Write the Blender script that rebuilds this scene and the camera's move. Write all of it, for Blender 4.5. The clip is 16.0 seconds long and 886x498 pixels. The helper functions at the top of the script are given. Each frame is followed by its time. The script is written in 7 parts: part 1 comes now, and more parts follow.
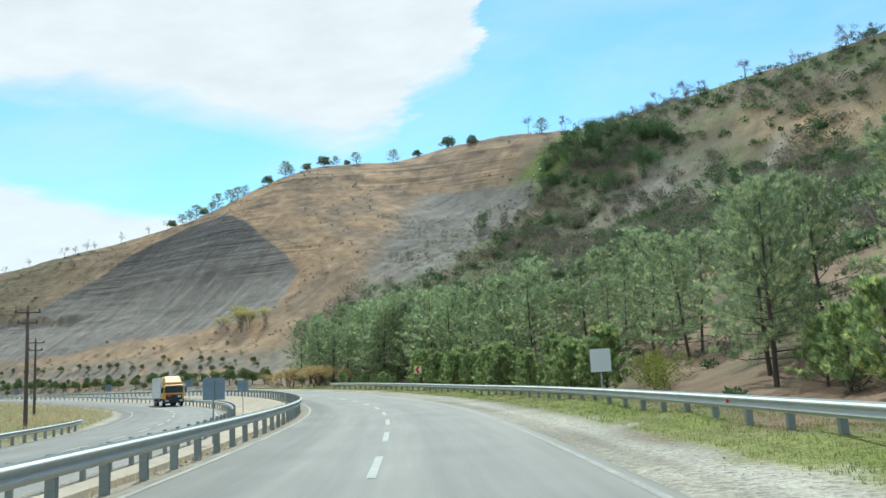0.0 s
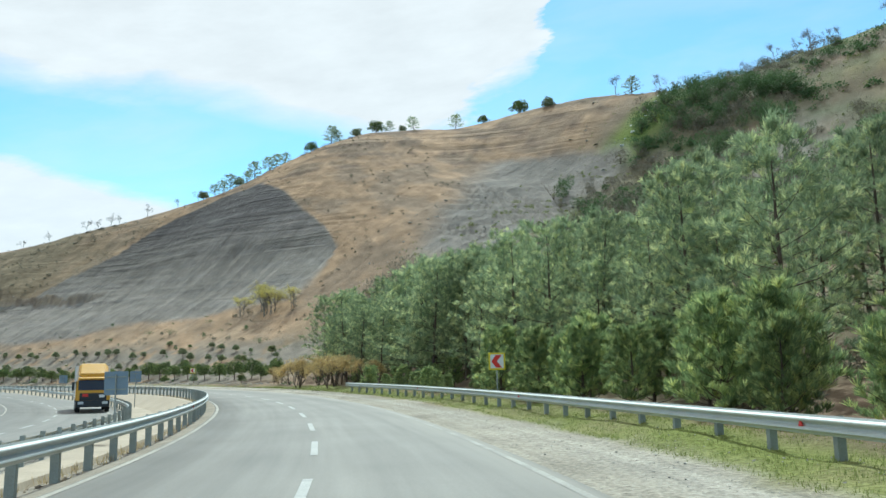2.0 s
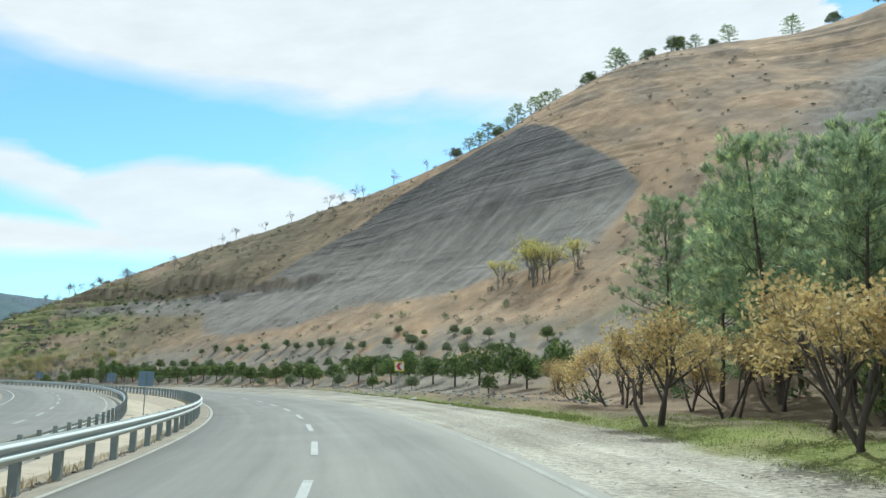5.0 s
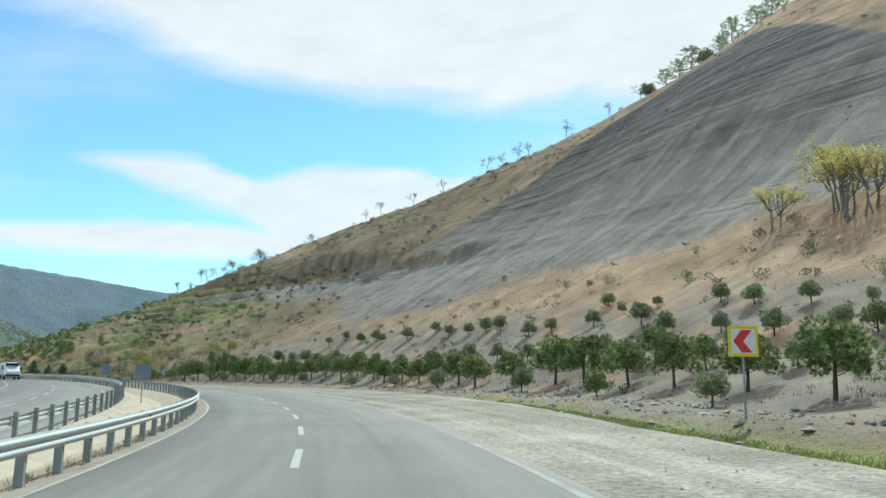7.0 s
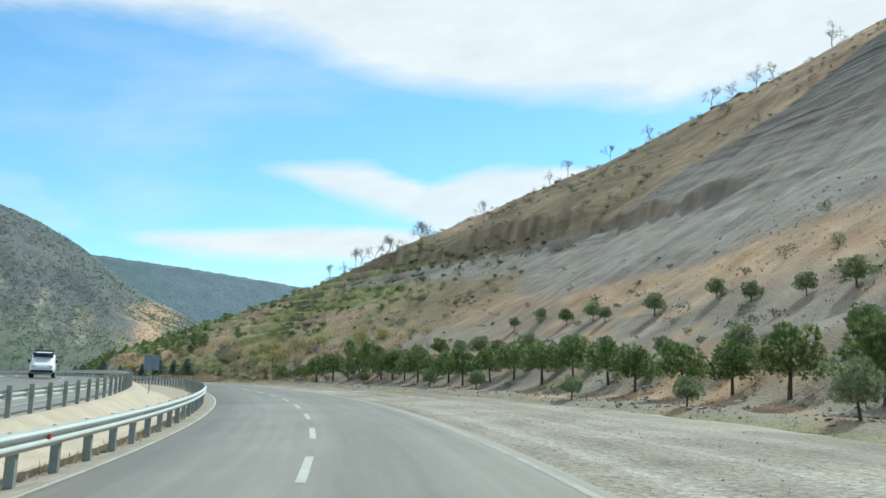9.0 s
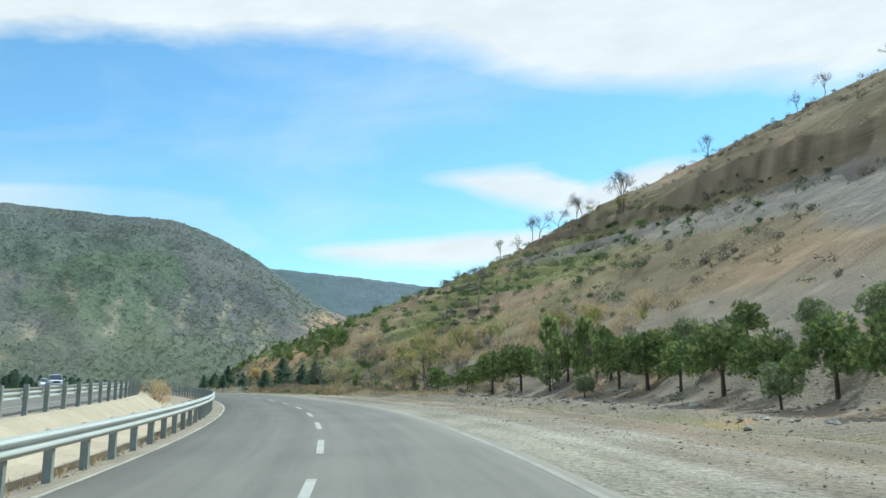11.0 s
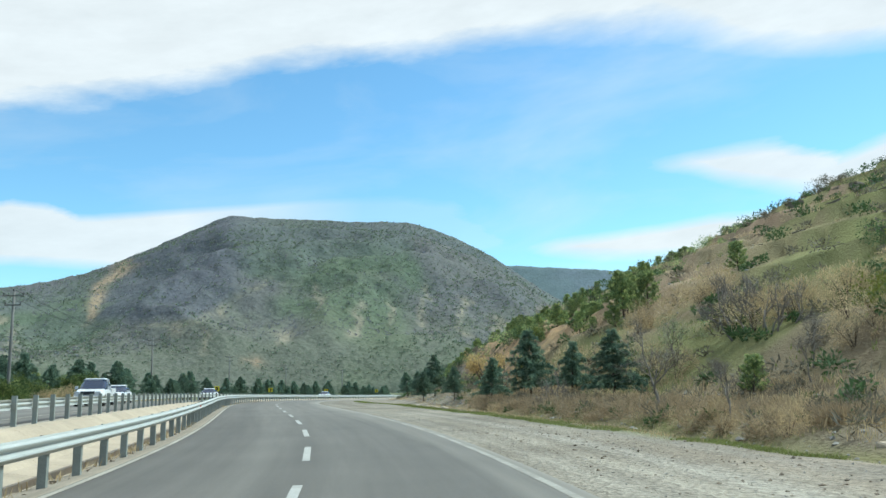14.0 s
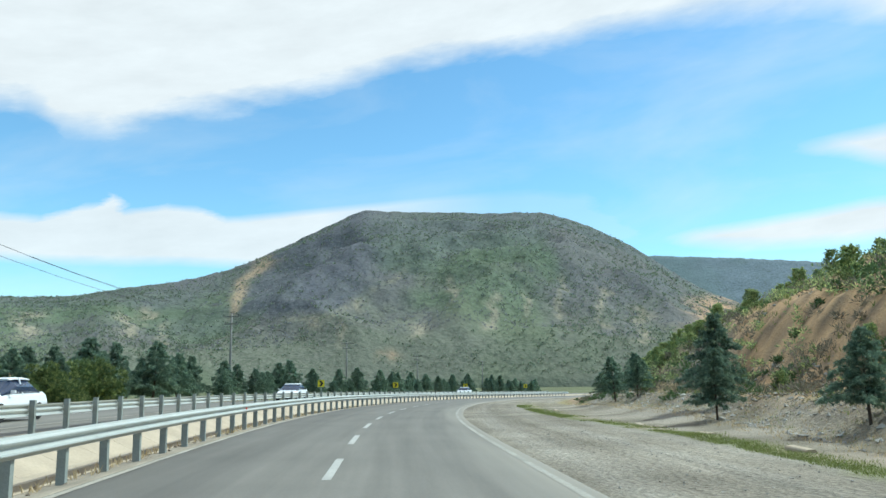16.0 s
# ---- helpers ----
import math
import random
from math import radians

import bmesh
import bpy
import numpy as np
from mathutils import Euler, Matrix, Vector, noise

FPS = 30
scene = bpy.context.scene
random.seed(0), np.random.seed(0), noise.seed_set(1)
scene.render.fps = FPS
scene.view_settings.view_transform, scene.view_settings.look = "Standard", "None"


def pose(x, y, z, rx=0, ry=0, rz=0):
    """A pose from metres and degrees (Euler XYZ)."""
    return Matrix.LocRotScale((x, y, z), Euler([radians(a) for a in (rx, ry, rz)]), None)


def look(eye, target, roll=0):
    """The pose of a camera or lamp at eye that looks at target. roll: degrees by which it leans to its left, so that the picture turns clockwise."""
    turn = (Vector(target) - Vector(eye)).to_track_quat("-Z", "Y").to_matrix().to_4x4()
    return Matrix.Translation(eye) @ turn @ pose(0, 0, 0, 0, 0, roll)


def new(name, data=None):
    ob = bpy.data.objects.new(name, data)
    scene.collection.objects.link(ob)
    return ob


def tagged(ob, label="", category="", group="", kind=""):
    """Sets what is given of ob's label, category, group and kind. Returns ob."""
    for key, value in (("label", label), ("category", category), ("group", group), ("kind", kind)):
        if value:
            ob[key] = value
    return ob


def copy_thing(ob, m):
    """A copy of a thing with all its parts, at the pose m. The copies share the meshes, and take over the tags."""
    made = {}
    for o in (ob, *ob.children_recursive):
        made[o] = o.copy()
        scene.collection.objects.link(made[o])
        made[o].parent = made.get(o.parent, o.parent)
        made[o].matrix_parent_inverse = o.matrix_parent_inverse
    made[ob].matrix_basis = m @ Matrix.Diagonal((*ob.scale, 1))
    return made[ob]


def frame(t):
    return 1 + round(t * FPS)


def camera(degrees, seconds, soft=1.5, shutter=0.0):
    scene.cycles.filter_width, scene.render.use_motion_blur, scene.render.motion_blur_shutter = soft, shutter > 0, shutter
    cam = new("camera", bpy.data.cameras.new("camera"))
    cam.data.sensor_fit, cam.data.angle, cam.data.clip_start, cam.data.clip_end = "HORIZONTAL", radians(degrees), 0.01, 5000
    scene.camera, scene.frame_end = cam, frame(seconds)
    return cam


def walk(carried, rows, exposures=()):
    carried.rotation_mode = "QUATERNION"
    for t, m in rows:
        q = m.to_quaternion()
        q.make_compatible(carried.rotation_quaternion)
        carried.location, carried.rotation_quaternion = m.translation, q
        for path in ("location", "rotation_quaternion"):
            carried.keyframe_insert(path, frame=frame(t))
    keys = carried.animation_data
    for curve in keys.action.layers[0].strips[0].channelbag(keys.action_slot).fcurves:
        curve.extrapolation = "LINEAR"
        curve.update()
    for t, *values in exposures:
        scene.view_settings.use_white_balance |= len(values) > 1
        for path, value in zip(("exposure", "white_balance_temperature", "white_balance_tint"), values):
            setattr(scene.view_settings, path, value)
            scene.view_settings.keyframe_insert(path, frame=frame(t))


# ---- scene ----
cam = camera(55.64, 16.0)
ROWS = [
    (0.0, -0.00, -0.00, 1.50, -0.00, 8.99, -3.06),
    (0.5, -0.42, 10.52, 1.56, 0.22, 9.05, -2.53),
    (1.0, -0.67, 21.08, 1.62, 0.88, 9.10, -2.18),
    (1.5, -1.29, 31.57, 1.67, 2.18, 9.16, -1.77),
    (2.0, -2.52, 42.01, 1.74, 4.19, 9.25, -1.18),
    (2.5, -4.20, 52.37, 1.81, 6.73, 9.29, -0.99),
    (3.0, -6.34, 62.65, 1.91, 9.49, 9.36, -0.82),
    (3.5, -8.98, 72.92, 2.07, 13.11, 9.46, -1.10),
    (4.0, -12.07, 82.87, 2.26, 16.78, 9.56, -0.59),
    (4.5, -15.56, 92.74, 2.49, 19.87, 9.65, -0.25),
    (5.0, -19.69, 102.36, 2.69, 22.75, 9.69, 0.03),
    (5.5, -24.46, 111.74, 2.86, 25.42, 9.68, 0.23),
    (6.0, -29.81, 120.85, 3.02, 28.00, 9.64, 0.38),
    (6.5, -35.65, 129.68, 3.17, 30.63, 9.59, 0.52),
    (7.0, -41.92, 138.20, 3.34, 33.45, 9.55, 0.67),
    (7.5, -48.60, 146.42, 3.52, 36.45, 9.51, 0.83),
    (8.0, -55.61, 154.45, 3.68, 39.37, 9.48, 0.96),
    (8.5, -62.95, 162.04, 3.83, 42.27, 9.47, 0.99),
    (9.0, -70.63, 169.38, 3.96, 45.20, 9.39, 1.36),
    (9.5, -78.66, 176.26, 4.10, 48.08, 9.35, 1.45),
    (10.0, -87.04, 182.68, 4.26, 50.90, 9.37, 1.24),
    (10.5, -95.72, 188.66, 4.44, 53.71, 9.41, 0.85),
    (11.0, -104.63, 194.21, 4.60, 56.56, 9.45, 0.39),
    (11.5, -113.70, 199.33, 4.76, 59.49, 9.45, -0.05),
    (12.0, -122.93, 204.04, 4.90, 62.51, 9.43, -0.45),
    (12.5, -132.45, 208.13, 5.03, 65.37, 9.38, -0.39),
    (13.0, -142.16, 211.90, 5.11, 67.74, 9.32, -0.44),
    (13.5, -152.06, 215.18, 5.21, 70.08, 9.26, -0.66),
    (14.0, -162.16, 218.07, 5.28, 72.56, 9.21, -0.87),
    (14.5, -172.38, 220.29, 5.34, 75.15, 9.17, -1.04),
    (15.0, -182.86, 222.04, 5.38, 78.03, 9.10, -0.72),
    (15.5, -193.39, 223.31, 5.42, 80.31, 9.06, -0.89),
    (16.0, -203.87, 224.30, 5.41, 81.69, 8.92, -0.62),
]


def eye_pose(x, y, z, yaw, pitch, lean):
    return pose(x, y, z, 0, 0, yaw) @ pose(0, 0, 0, 90 + pitch, 0, 0) @ pose(0, 0, 0, 0, 0, lean)


walk(cam, [(t, eye_pose(*v)) for t, *v in ROWS], [(0.0, 0.05, 5400, -8), (16.0, 0.05, 5400, -8)])

CLOUD_COLOUR = (7.5, 6.6, 6.25, 1.0)
# cloud edges: bearing to the left, height (degrees)
DECK_EDGE = [(-60, 44), (-6, 40), (-3.6, 23), (-2.6, 20.2), (1.2, 18.6), (3, 16), (6.9, 15.2), (11.6, 16), (18.3, 17.6), (23.5, 18.4), (31, 18.0), (38.6, 18.5), (46, 19.3), (51, 20.3), (57, 22.0), (68, 22.3), (77, 21.4), (85, 20.1), (92, 18.5), (100, 16.6), (104, 15.2), (107.4, 15.2), (108, 16.4), (111, 15.8), (125, 17), (180, 20)]
STREAK_TOP = [(-60, 6), (12, 8), (16, 11.6), (21.8, 12.4), (28.4, 13.7), (33, 14.8), (37, 15.6), (42, 15.7), (46.7, 14.2), (49, 15.1), (51, 15.6), (55.5, 15.2), (58.4, 14.7), (59.5, 10), (180, 5)]
STREAK_FOOT = [(-60, 4), (14, 6), (30, 7), (44, 8), (47, 10.6), (51.5, 11.8), (55, 12.9), (58.2, 13.9), (60, 16), (180, 20)]
LOW_TOP = [(-60, 3), (40, 6), (43.5, 10.9), (54.2, 11.0), (58, 10.5), (64.5, 9.9), (67.4, 9.3), (68.4, 7), (180, 4)]
LOW_FOOT = [(-60, 8), (44, 8), (51, 8), (58, 7.8), (62, 7.9), (66, 8.4), (68, 9), (180, 12)]
BANK_TOP = [(-60, 3), (66, 8), (72, 12.6), (76, 13.0), (81, 12.8), (88, 12.0), (96, 11.1), (96.8, 11.1), (98, 11.7), (100.8, 11.9), (101.8, 11.2), (103, 11.7), (103.9, 12.4), (105, 11.6), (106.5, 11.4), (107.4, 10.5), (112, 10.6), (180, 9)]
BANK_FOOT = [(-60, 12), (66, 10), (75, 6.5), (97, 7.4), (103, 7.3), (112, 7.2), (180, 6)]

# ---- light ----
SUN_YAW, SUN_ELEV = 5.0, 50.5
sky_world = bpy.data.worlds.new("sky")
sky_world.use_nodes = True
scene.world = sky_world
wt = sky_world.node_tree
wbg = wt.nodes["Background"]
wsky = wt.nodes.new("ShaderNodeTexSky")
wsky.sky_type = "NISHITA"
wsky.sun_disc = False
wsky.sun_elevation = radians(SUN_ELEV)
wsky.sun_rotation = radians(-SUN_YAW)
wsky.air_density, wsky.dust_density, wsky.ozone_density = 1.0, 0.15, 1.5
wbg.inputs["Strength"].default_value = 0.13


def wnode(kind, **values):
    nd = wt.nodes.new(kind)
    for k, v in values.items():
        nd.inputs[k].default_value = v
    return nd


def wmath(op, a, b=None, c=None, clamp=False):
    nd = wt.nodes.new("ShaderNodeMath")
    nd.operation, nd.use_clamp = op, clamp
    for i, v in enumerate((a, b, c)):
        if v is None:
            continue
        if isinstance(v, (int, float)):
            nd.inputs[i].default_value = v
        else:
            wt.links.new(v, nd.inputs[i])
    return nd.outputs[0]


# clouds: a high streaky deck, a clear belt and a low bank over the horizon
wco = wt.nodes.new("ShaderNodeTexCoord")
wsep = wt.nodes.new("ShaderNodeSeparateXYZ")
wt.links.new(wco.outputs["Generated"], wsep.inputs[0])
w_el = wmath("MULTIPLY", wmath("ARCSINE", wsep.outputs[2]), 57.2958)
w_az = wmath("MULTIPLY", wmath("ARCTAN2", wmath("MULTIPLY", wsep.outputs[0], -1.0), wsep.outputs[1]), 57.2958)
wcomb = wt.nodes.new("ShaderNodeCombineXYZ")
wt.links.new(wmath("MULTIPLY", w_az, 0.055), wcomb.inputs[0])
wt.links.new(wmath("MULTIPLY", wmath("ADD", w_el, wmath("MULTIPLY", w_az, 0.12)), 0.17), wcomb.inputs[1])
wn1 = wnode("ShaderNodeTexNoise", Scale=1.0, Detail=7.0, Roughness=0.55, Distortion=0.4)
wt.links.new(wcomb.outputs[0], wn1.inputs["Vector"])
wn2 = wnode("ShaderNodeTexNoise", Scale=3.5, Detail=6.0, Roughness=0.6)
wt.links.new(wcomb.outputs[0], wn2.inputs["Vector"])
w_n = wmath("SUBTRACT", wn1.outputs["Fac"], 0.5)
w_f = wmath("SUBTRACT", wn2.outputs["Fac"], 0.5)


def by_bearing(points, low, high):
    """A height in degrees that follows the bearing, through the given points."""
    nd = wt.nodes.new("ShaderNodeFloatCurve")
    cv = nd.mapping.curves[0]
    while len(cv.points) < len(points):
        cv.points.new(0.5, 0.5)
    for pt, (a, e) in zip(cv.points, points):
        pt.location = ((a + 60.0) / 240.0, (e - low) / (high - low))
        pt.handle_type = "VECTOR"
    nd.mapping.update()
    wt.links.new(wmath("DIVIDE", wmath("ADD", wmath("ADD", w_az, wmath("MULTIPLY", w_f, 5.0)), 60.0), 240.0, clamp=True), nd.inputs["Value"])
    return wmath("ADD", wmath("MULTIPLY", nd.outputs[0], high - low), low)


def bank_of(above, edge, ragged, soft):
    """1 where above exceeds edge, with a torn edge."""
    e = wmath("ADD", wmath("SUBTRACT", above, edge), wmath("ADD", wmath("MULTIPLY", w_n, ragged), wmath("MULTIPLY", w_f, ragged * 0.35)))
    return wmath("DIVIDE", e, soft, clamp=True)


def between(foot, top, ragged, soft):
    """A bank of cloud between two heights that follow the bearing."""
    return wmath("MULTIPLY", bank_of(by_bearing(top, 0.0, 30.0), w_el, ragged, soft), bank_of(w_el, by_bearing(foot, 0.0, 30.0), ragged, soft * 1.3))


deck = bank_of(w_el, by_bearing(DECK_EDGE, 5.0, 45.0), 4.2, 2.2)
streak = wmath("MULTIPLY", between(STREAK_FOOT, STREAK_TOP, 1.7, 1.0), 0.96)
low = between(LOW_FOOT, LOW_TOP, 1.5, 0.8)
thin = wmath("ADD", 0.18, wmath("MULTIPLY", wmath("DIVIDE", wmath("SUBTRACT", w_az, 78.0), 12.0, clamp=True), 0.76))
bank = wmath("MULTIPLY", between(BANK_FOOT, BANK_TOP, 1.0, 0.6), thin)
mask = wmath("MAXIMUM", wmath("MAXIMUM", deck, streak), wmath("MAXIMUM", low, bank))
wispy = wmath("MULTIPLY", wmath("SUBTRACT", wn1.outputs["Fac"], 0.445), 3.0, clamp=True)
mask = wmath("MAXIMUM", wmath("MULTIPLY", mask, 0.95), wmath("MULTIPLY", wispy, 0.34))
wmix = wt.nodes.new("ShaderNodeMix")
wmix.data_type = "RGBA"
wt.links.new(mask, wmix.inputs["Factor"])
wtint = wt.nodes.new("ShaderNodeVectorMath")
wtint.operation = "MULTIPLY"
wt.links.new(wsky.outputs[0], wtint.inputs[0])
wtint.inputs[1].default_value = (1.17, 1.30, 1.27)
wt.links.new(wtint.outputs[0], wmix.inputs["A"])
wbody = wt.nodes.new("ShaderNodeVectorMath")
wbody.operation = "SCALE"
wbody.inputs[0].default_value = CLOUD_COLOUR[:3]
wt.links.new(wmath("ADD", 1.0, wmath("ADD", wmath("MULTIPLY", w_f, 0.28), wmath("MULTIPLY", w_n, 0.14))), wbody.inputs["Scale"])
wt.links.new(wbody.outputs[0], wmix.inputs["B"])
wt.links.new(wmix.outputs["Result"], wbg.inputs["Color"])

sun_data = bpy.data.lights.new("sun", "SUN")
sun_data.energy, sun_data.angle, sun_data.color = 4.2, radians(0.53), (1.0, 0.95, 0.87)
sun = new("sun", sun_data)
sun.matrix_world = look((0, 0, 300), Vector((0, 0, 300)) - 100 * Vector((-math.sin(radians(SUN_YAW)) * math.cos(radians(SUN_ELEV)), math.cos(radians(SUN_YAW)) * math.cos(radians(SUN_ELEV)), math.sin(radians(SUN_ELEV)))))

# ---- materials ----


def material(name, base, rough=0.85, metal=0.0, vary=0.25, scale=6.0, fine=60.0, bump=0.3, dist=0.02, attribute=False, island=0.0, per_object=0.0, spec=0.3, coords="Object", translucent=0.0, stretch=(1, 1, 1), tip=None):
    """A surface with its base colour varied at a coarse and a fine scale, and fine relief. attribute: the base colour is multiplied by the mesh's own soil colours."""
    m = bpy.data.materials.new(name)
    m.use_nodes = True
    nt = m.node_tree
    b = nt.nodes["Principled BSDF"]
    b.inputs["Roughness"].default_value, b.inputs["Metallic"].default_value = rough, metal
    b.inputs["Specular IOR Level"].default_value = spec
    tc = nt.nodes.new("ShaderNodeTexCoord")
    mp = nt.nodes.new("ShaderNodeMapping")
    mp.inputs["Scale"].default_value = stretch
    nt.links.new(tc.outputs[coords], mp.inputs[0])
    n1 = nt.nodes.new("ShaderNodeTexNoise")
    n1.inputs["Scale"].default_value, n1.inputs["Detail"].default_value = scale, 5
    n2 = nt.nodes.new("ShaderNodeTexNoise")
    n2.inputs["Scale"].default_value, n2.inputs["Detail"].default_value = fine, 4
    for nd in (n1, n2):
        nt.links.new(mp.outputs[0], nd.inputs["Vector"])

    def mth(op, a, c):
        nd = nt.nodes.new("ShaderNodeMath")
        nd.operation = op
        for i, v in enumerate((a, c)):
            if isinstance(v, (int, float)):
                nd.inputs[i].default_value = v
            else:
                nt.links.new(v, nd.inputs[i])
        return nd.outputs[0]

    k = mth("ADD", 1.0, mth("MULTIPLY", mth("SUBTRACT", n1.outputs["Fac"], 0.5), 2.6 * vary))
    k = mth("MULTIPLY", k, mth("ADD", 1.0, mth("MULTIPLY", mth("SUBTRACT", n2.outputs["Fac"], 0.5), 2.2 * vary)))
    if island:
        g = nt.nodes.new("ShaderNodeNewGeometry")
        k = mth("MULTIPLY", k, mth("ADD", 1.0 - island, mth("MULTIPLY", g.outputs["Random Per Island"], 2 * island)))
    if per_object:
        oi = nt.nodes.new("ShaderNodeObjectInfo")
        k = mth("MULTIPLY", k, mth("ADD", 1.0 - per_object, mth("MULTIPLY", oi.outputs["Random"], 2 * per_object)))
    vm = nt.nodes.new("ShaderNodeVectorMath")
    vm.operation = "SCALE"
    if attribute:
        at = nt.nodes.new("ShaderNodeAttribute")
        at.attribute_name = "soil"
        nt.links.new(at.outputs["Color"], vm.inputs[0])
    else:
        vm.inputs[0].default_value = base
        if tip:
            g2 = nt.nodes.new("ShaderNodeNewGeometry")
            mc = nt.nodes.new("ShaderNodeMix")
            mc.data_type = "RGBA"
            mc.inputs["A"].default_value, mc.inputs["B"].default_value = (*base, 1), (*tip, 1)
            nt.links.new(mth("POWER", g2.outputs["Random Per Island"], 3.5), mc.inputs["Factor"])
            nt.links.new(mc.outputs["Result"], vm.inputs[0])
    nt.links.new(k, vm.inputs["Scale"])
    nt.links.new(vm.outputs[0], b.inputs["Base Color"])
    bp = nt.nodes.new("ShaderNodeBump")
    bp.inputs["Strength"].default_value, bp.inputs["Distance"].default_value = bump, dist
    nt.links.new(mth("ADD", mth("MULTIPLY", n1.outputs["Fac"], 2.0), n2.outputs["Fac"]), bp.inputs["Height"])
    nt.links.new(bp.outputs[0], b.inputs["Normal"])
    if translucent:
        out = nt.nodes["Material Output"]
        tr = nt.nodes.new("ShaderNodeBsdfTranslucent")
        nt.links.new(vm.outputs[0], tr.inputs["Color"])
        mx = nt.nodes.new("ShaderNodeMixShader")
        mx.inputs[0].default_value = translucent
        nt.links.new(b.outputs[0], mx.inputs[1])
        nt.links.new(tr.outputs[0], mx.inputs[2])
        nt.links.new(mx.outputs[0], out.inputs["Surface"])
    return m


M_GROUND = material("soil_and_gravel", (1, 1, 1), 0.95, vary=0.25, scale=0.35, fine=8.0, bump=0.9, dist=0.12, attribute=True, spec=0.1)
M_ASPHALT = material("worn_asphalt", (0.178, 0.166, 0.143), 0.62, vary=0.2, scale=0.25, fine=30.0, bump=0.25, dist=0.006, spec=0.22)
M_DIRT = material("tan_road_dust", (0.30, 0.262, 0.205), 0.95, vary=0.3, scale=0.9, fine=16.0, bump=0.4, dist=0.02, spec=0.1)
M_PAINT = material("worn_white_road_paint", (0.40, 0.395, 0.365), 0.75, vary=0.35, scale=1.2, fine=25.0, bump=0.1)
M_EDGE = material("cream_worn_edge_paint", (0.36, 0.335, 0.28), 0.8, vary=0.35, scale=0.7, fine=18.0, bump=0.1)
M_DUSTY = material("dusty_worn_road_paint", (0.315, 0.300, 0.262), 0.8, vary=0.35, scale=0.9, fine=18.0, bump=0.1)
M_CONCRETE = material("pale_channel_concrete", (0.415, 0.348, 0.258), 0.9, vary=0.2, scale=0.8, fine=14.0, bump=0.3, per_object=0.03)
M_STEEL = material("galvanised_steel", (0.47, 0.49, 0.465), 0.58, 0.2, vary=0.12, scale=1.5, fine=30.0, bump=0.08, spec=0.5)
M_POST = material("galvanised_post", (0.27, 0.295, 0.275), 0.65, 0.2, vary=0.18, scale=3.0, fine=40.0, bump=0.1, per_object=0.12)
M_RED = material("red_reflector", (0.55, 0.03, 0.025), 0.35, vary=0.1)
M_SIGNBACK = material("blue_grey_sign_back", (0.20, 0.26, 0.33), 0.5, 0.3, vary=0.15, scale=2.0)
M_WHITE = material("white_enamel", (0.72, 0.73, 0.73), 0.4, vary=0.05)
M_YELLOW = material("yellow_sign_film", (0.75, 0.62, 0.03), 0.45, vary=0.06)
M_SIGNRED = material("red_sign_film", (0.62, 0.05, 0.04), 0.45, vary=0.06)
M_BLACK = material("black_sign_film", (0.03, 0.03, 0.03), 0.5, vary=0.1)
M_BARK = material("grey_brown_bark", (0.095, 0.073, 0.057), 0.95, vary=0.35, scale=3.0, fine=20.0, bump=0.8, dist=0.03, stretch=(1, 1, 0.25))
M_POLE = material("weathered_pole_timber", (0.13, 0.10, 0.085), 0.9, vary=0.25, scale=3.0, fine=30.0, bump=0.4, stretch=(1, 1, 0.1))
M_GREYPOLE = material("grey_concrete_pole", (0.20, 0.195, 0.18), 0.9, vary=0.2, scale=2.0)
LEAF = dict(rough=0.7, island=0.30, per_object=0.16, vary=0.25, scale=0.5, fine=3.0, bump=0.0, translucent=0.35)
M_PINE = material("grey_green_needles", (0.280, 0.355, 0.205), tip=(0.54, 0.55, 0.27), **{**LEAF, "translucent": 0.5})
M_YOUNG = material("fresh_green_needles", (0.240, 0.325, 0.142), tip=(0.56, 0.57, 0.22), **{**LEAF, "translucent": 0.5})
M_ROUND = material("deep_green_needles", (0.112, 0.170, 0.062), tip=(0.36, 0.38, 0.13), **LEAF)
M_CEDAR = material("blue_green_needles", (0.160, 0.238, 0.172), tip=(0.29, 0.36, 0.24), **LEAF)
M_BUSH = material("dark_evergreen_leaves", (0.098, 0.155, 0.062), **LEAF)
M_GREYBUSH = material("grey_twiggy_shrub", (0.175, 0.160, 0.118), **LEAF)
M_BRUSH = material("tan_brown_brush", (0.34, 0.265, 0.165), **LEAF)
M_PALE = material("pale_grey_green_needles", (0.225, 0.270, 0.155), tip=(0.38, 0.38, 0.20), **LEAF)
# woods on the mountain: paler and bluer than near leaves, haze mixed into the colour
M_FARGREEN = material("grey_green_woods", (0.185, 0.222, 0.150), **{**LEAF, "translucent": 0.35})
M_FARBARE = material("grey_violet_woods", (0.245, 0.240, 0.262), **{**LEAF, "translucent": 0.35})
M_LIME = material("spring_green_leaves", (0.22, 0.24, 0.05), **LEAF)
M_ORANGE = material("ochre_twigs", (0.57, 0.43, 0.19), **LEAF)
M_BLOSSOM = material("yellow_ochre_leaves", (0.34, 0.31, 0.12), tip=(0.46, 0.40, 0.16), **LEAF)
M_POPLAR = material("pale_yellow_leaves", (0.60, 0.53, 0.17), **LEAF)
M_TWIG = material("bare_grey_twigs", (0.21, 0.185, 0.155), 0.9, island=0.2, vary=0.2, bump=0.0)
M_GRASS = material("verge_grass", (0.215, 0.245, 0.075), **LEAF)
M_STRAW = material("dry_straw_grass", (0.52, 0.41, 0.24), **LEAF)
M_STONE = material("pale_rubble", (0.36, 0.345, 0.31), 0.95, vary=0.3, scale=2.0, fine=15.0, bump=0.5, per_object=0.2, island=0.2)
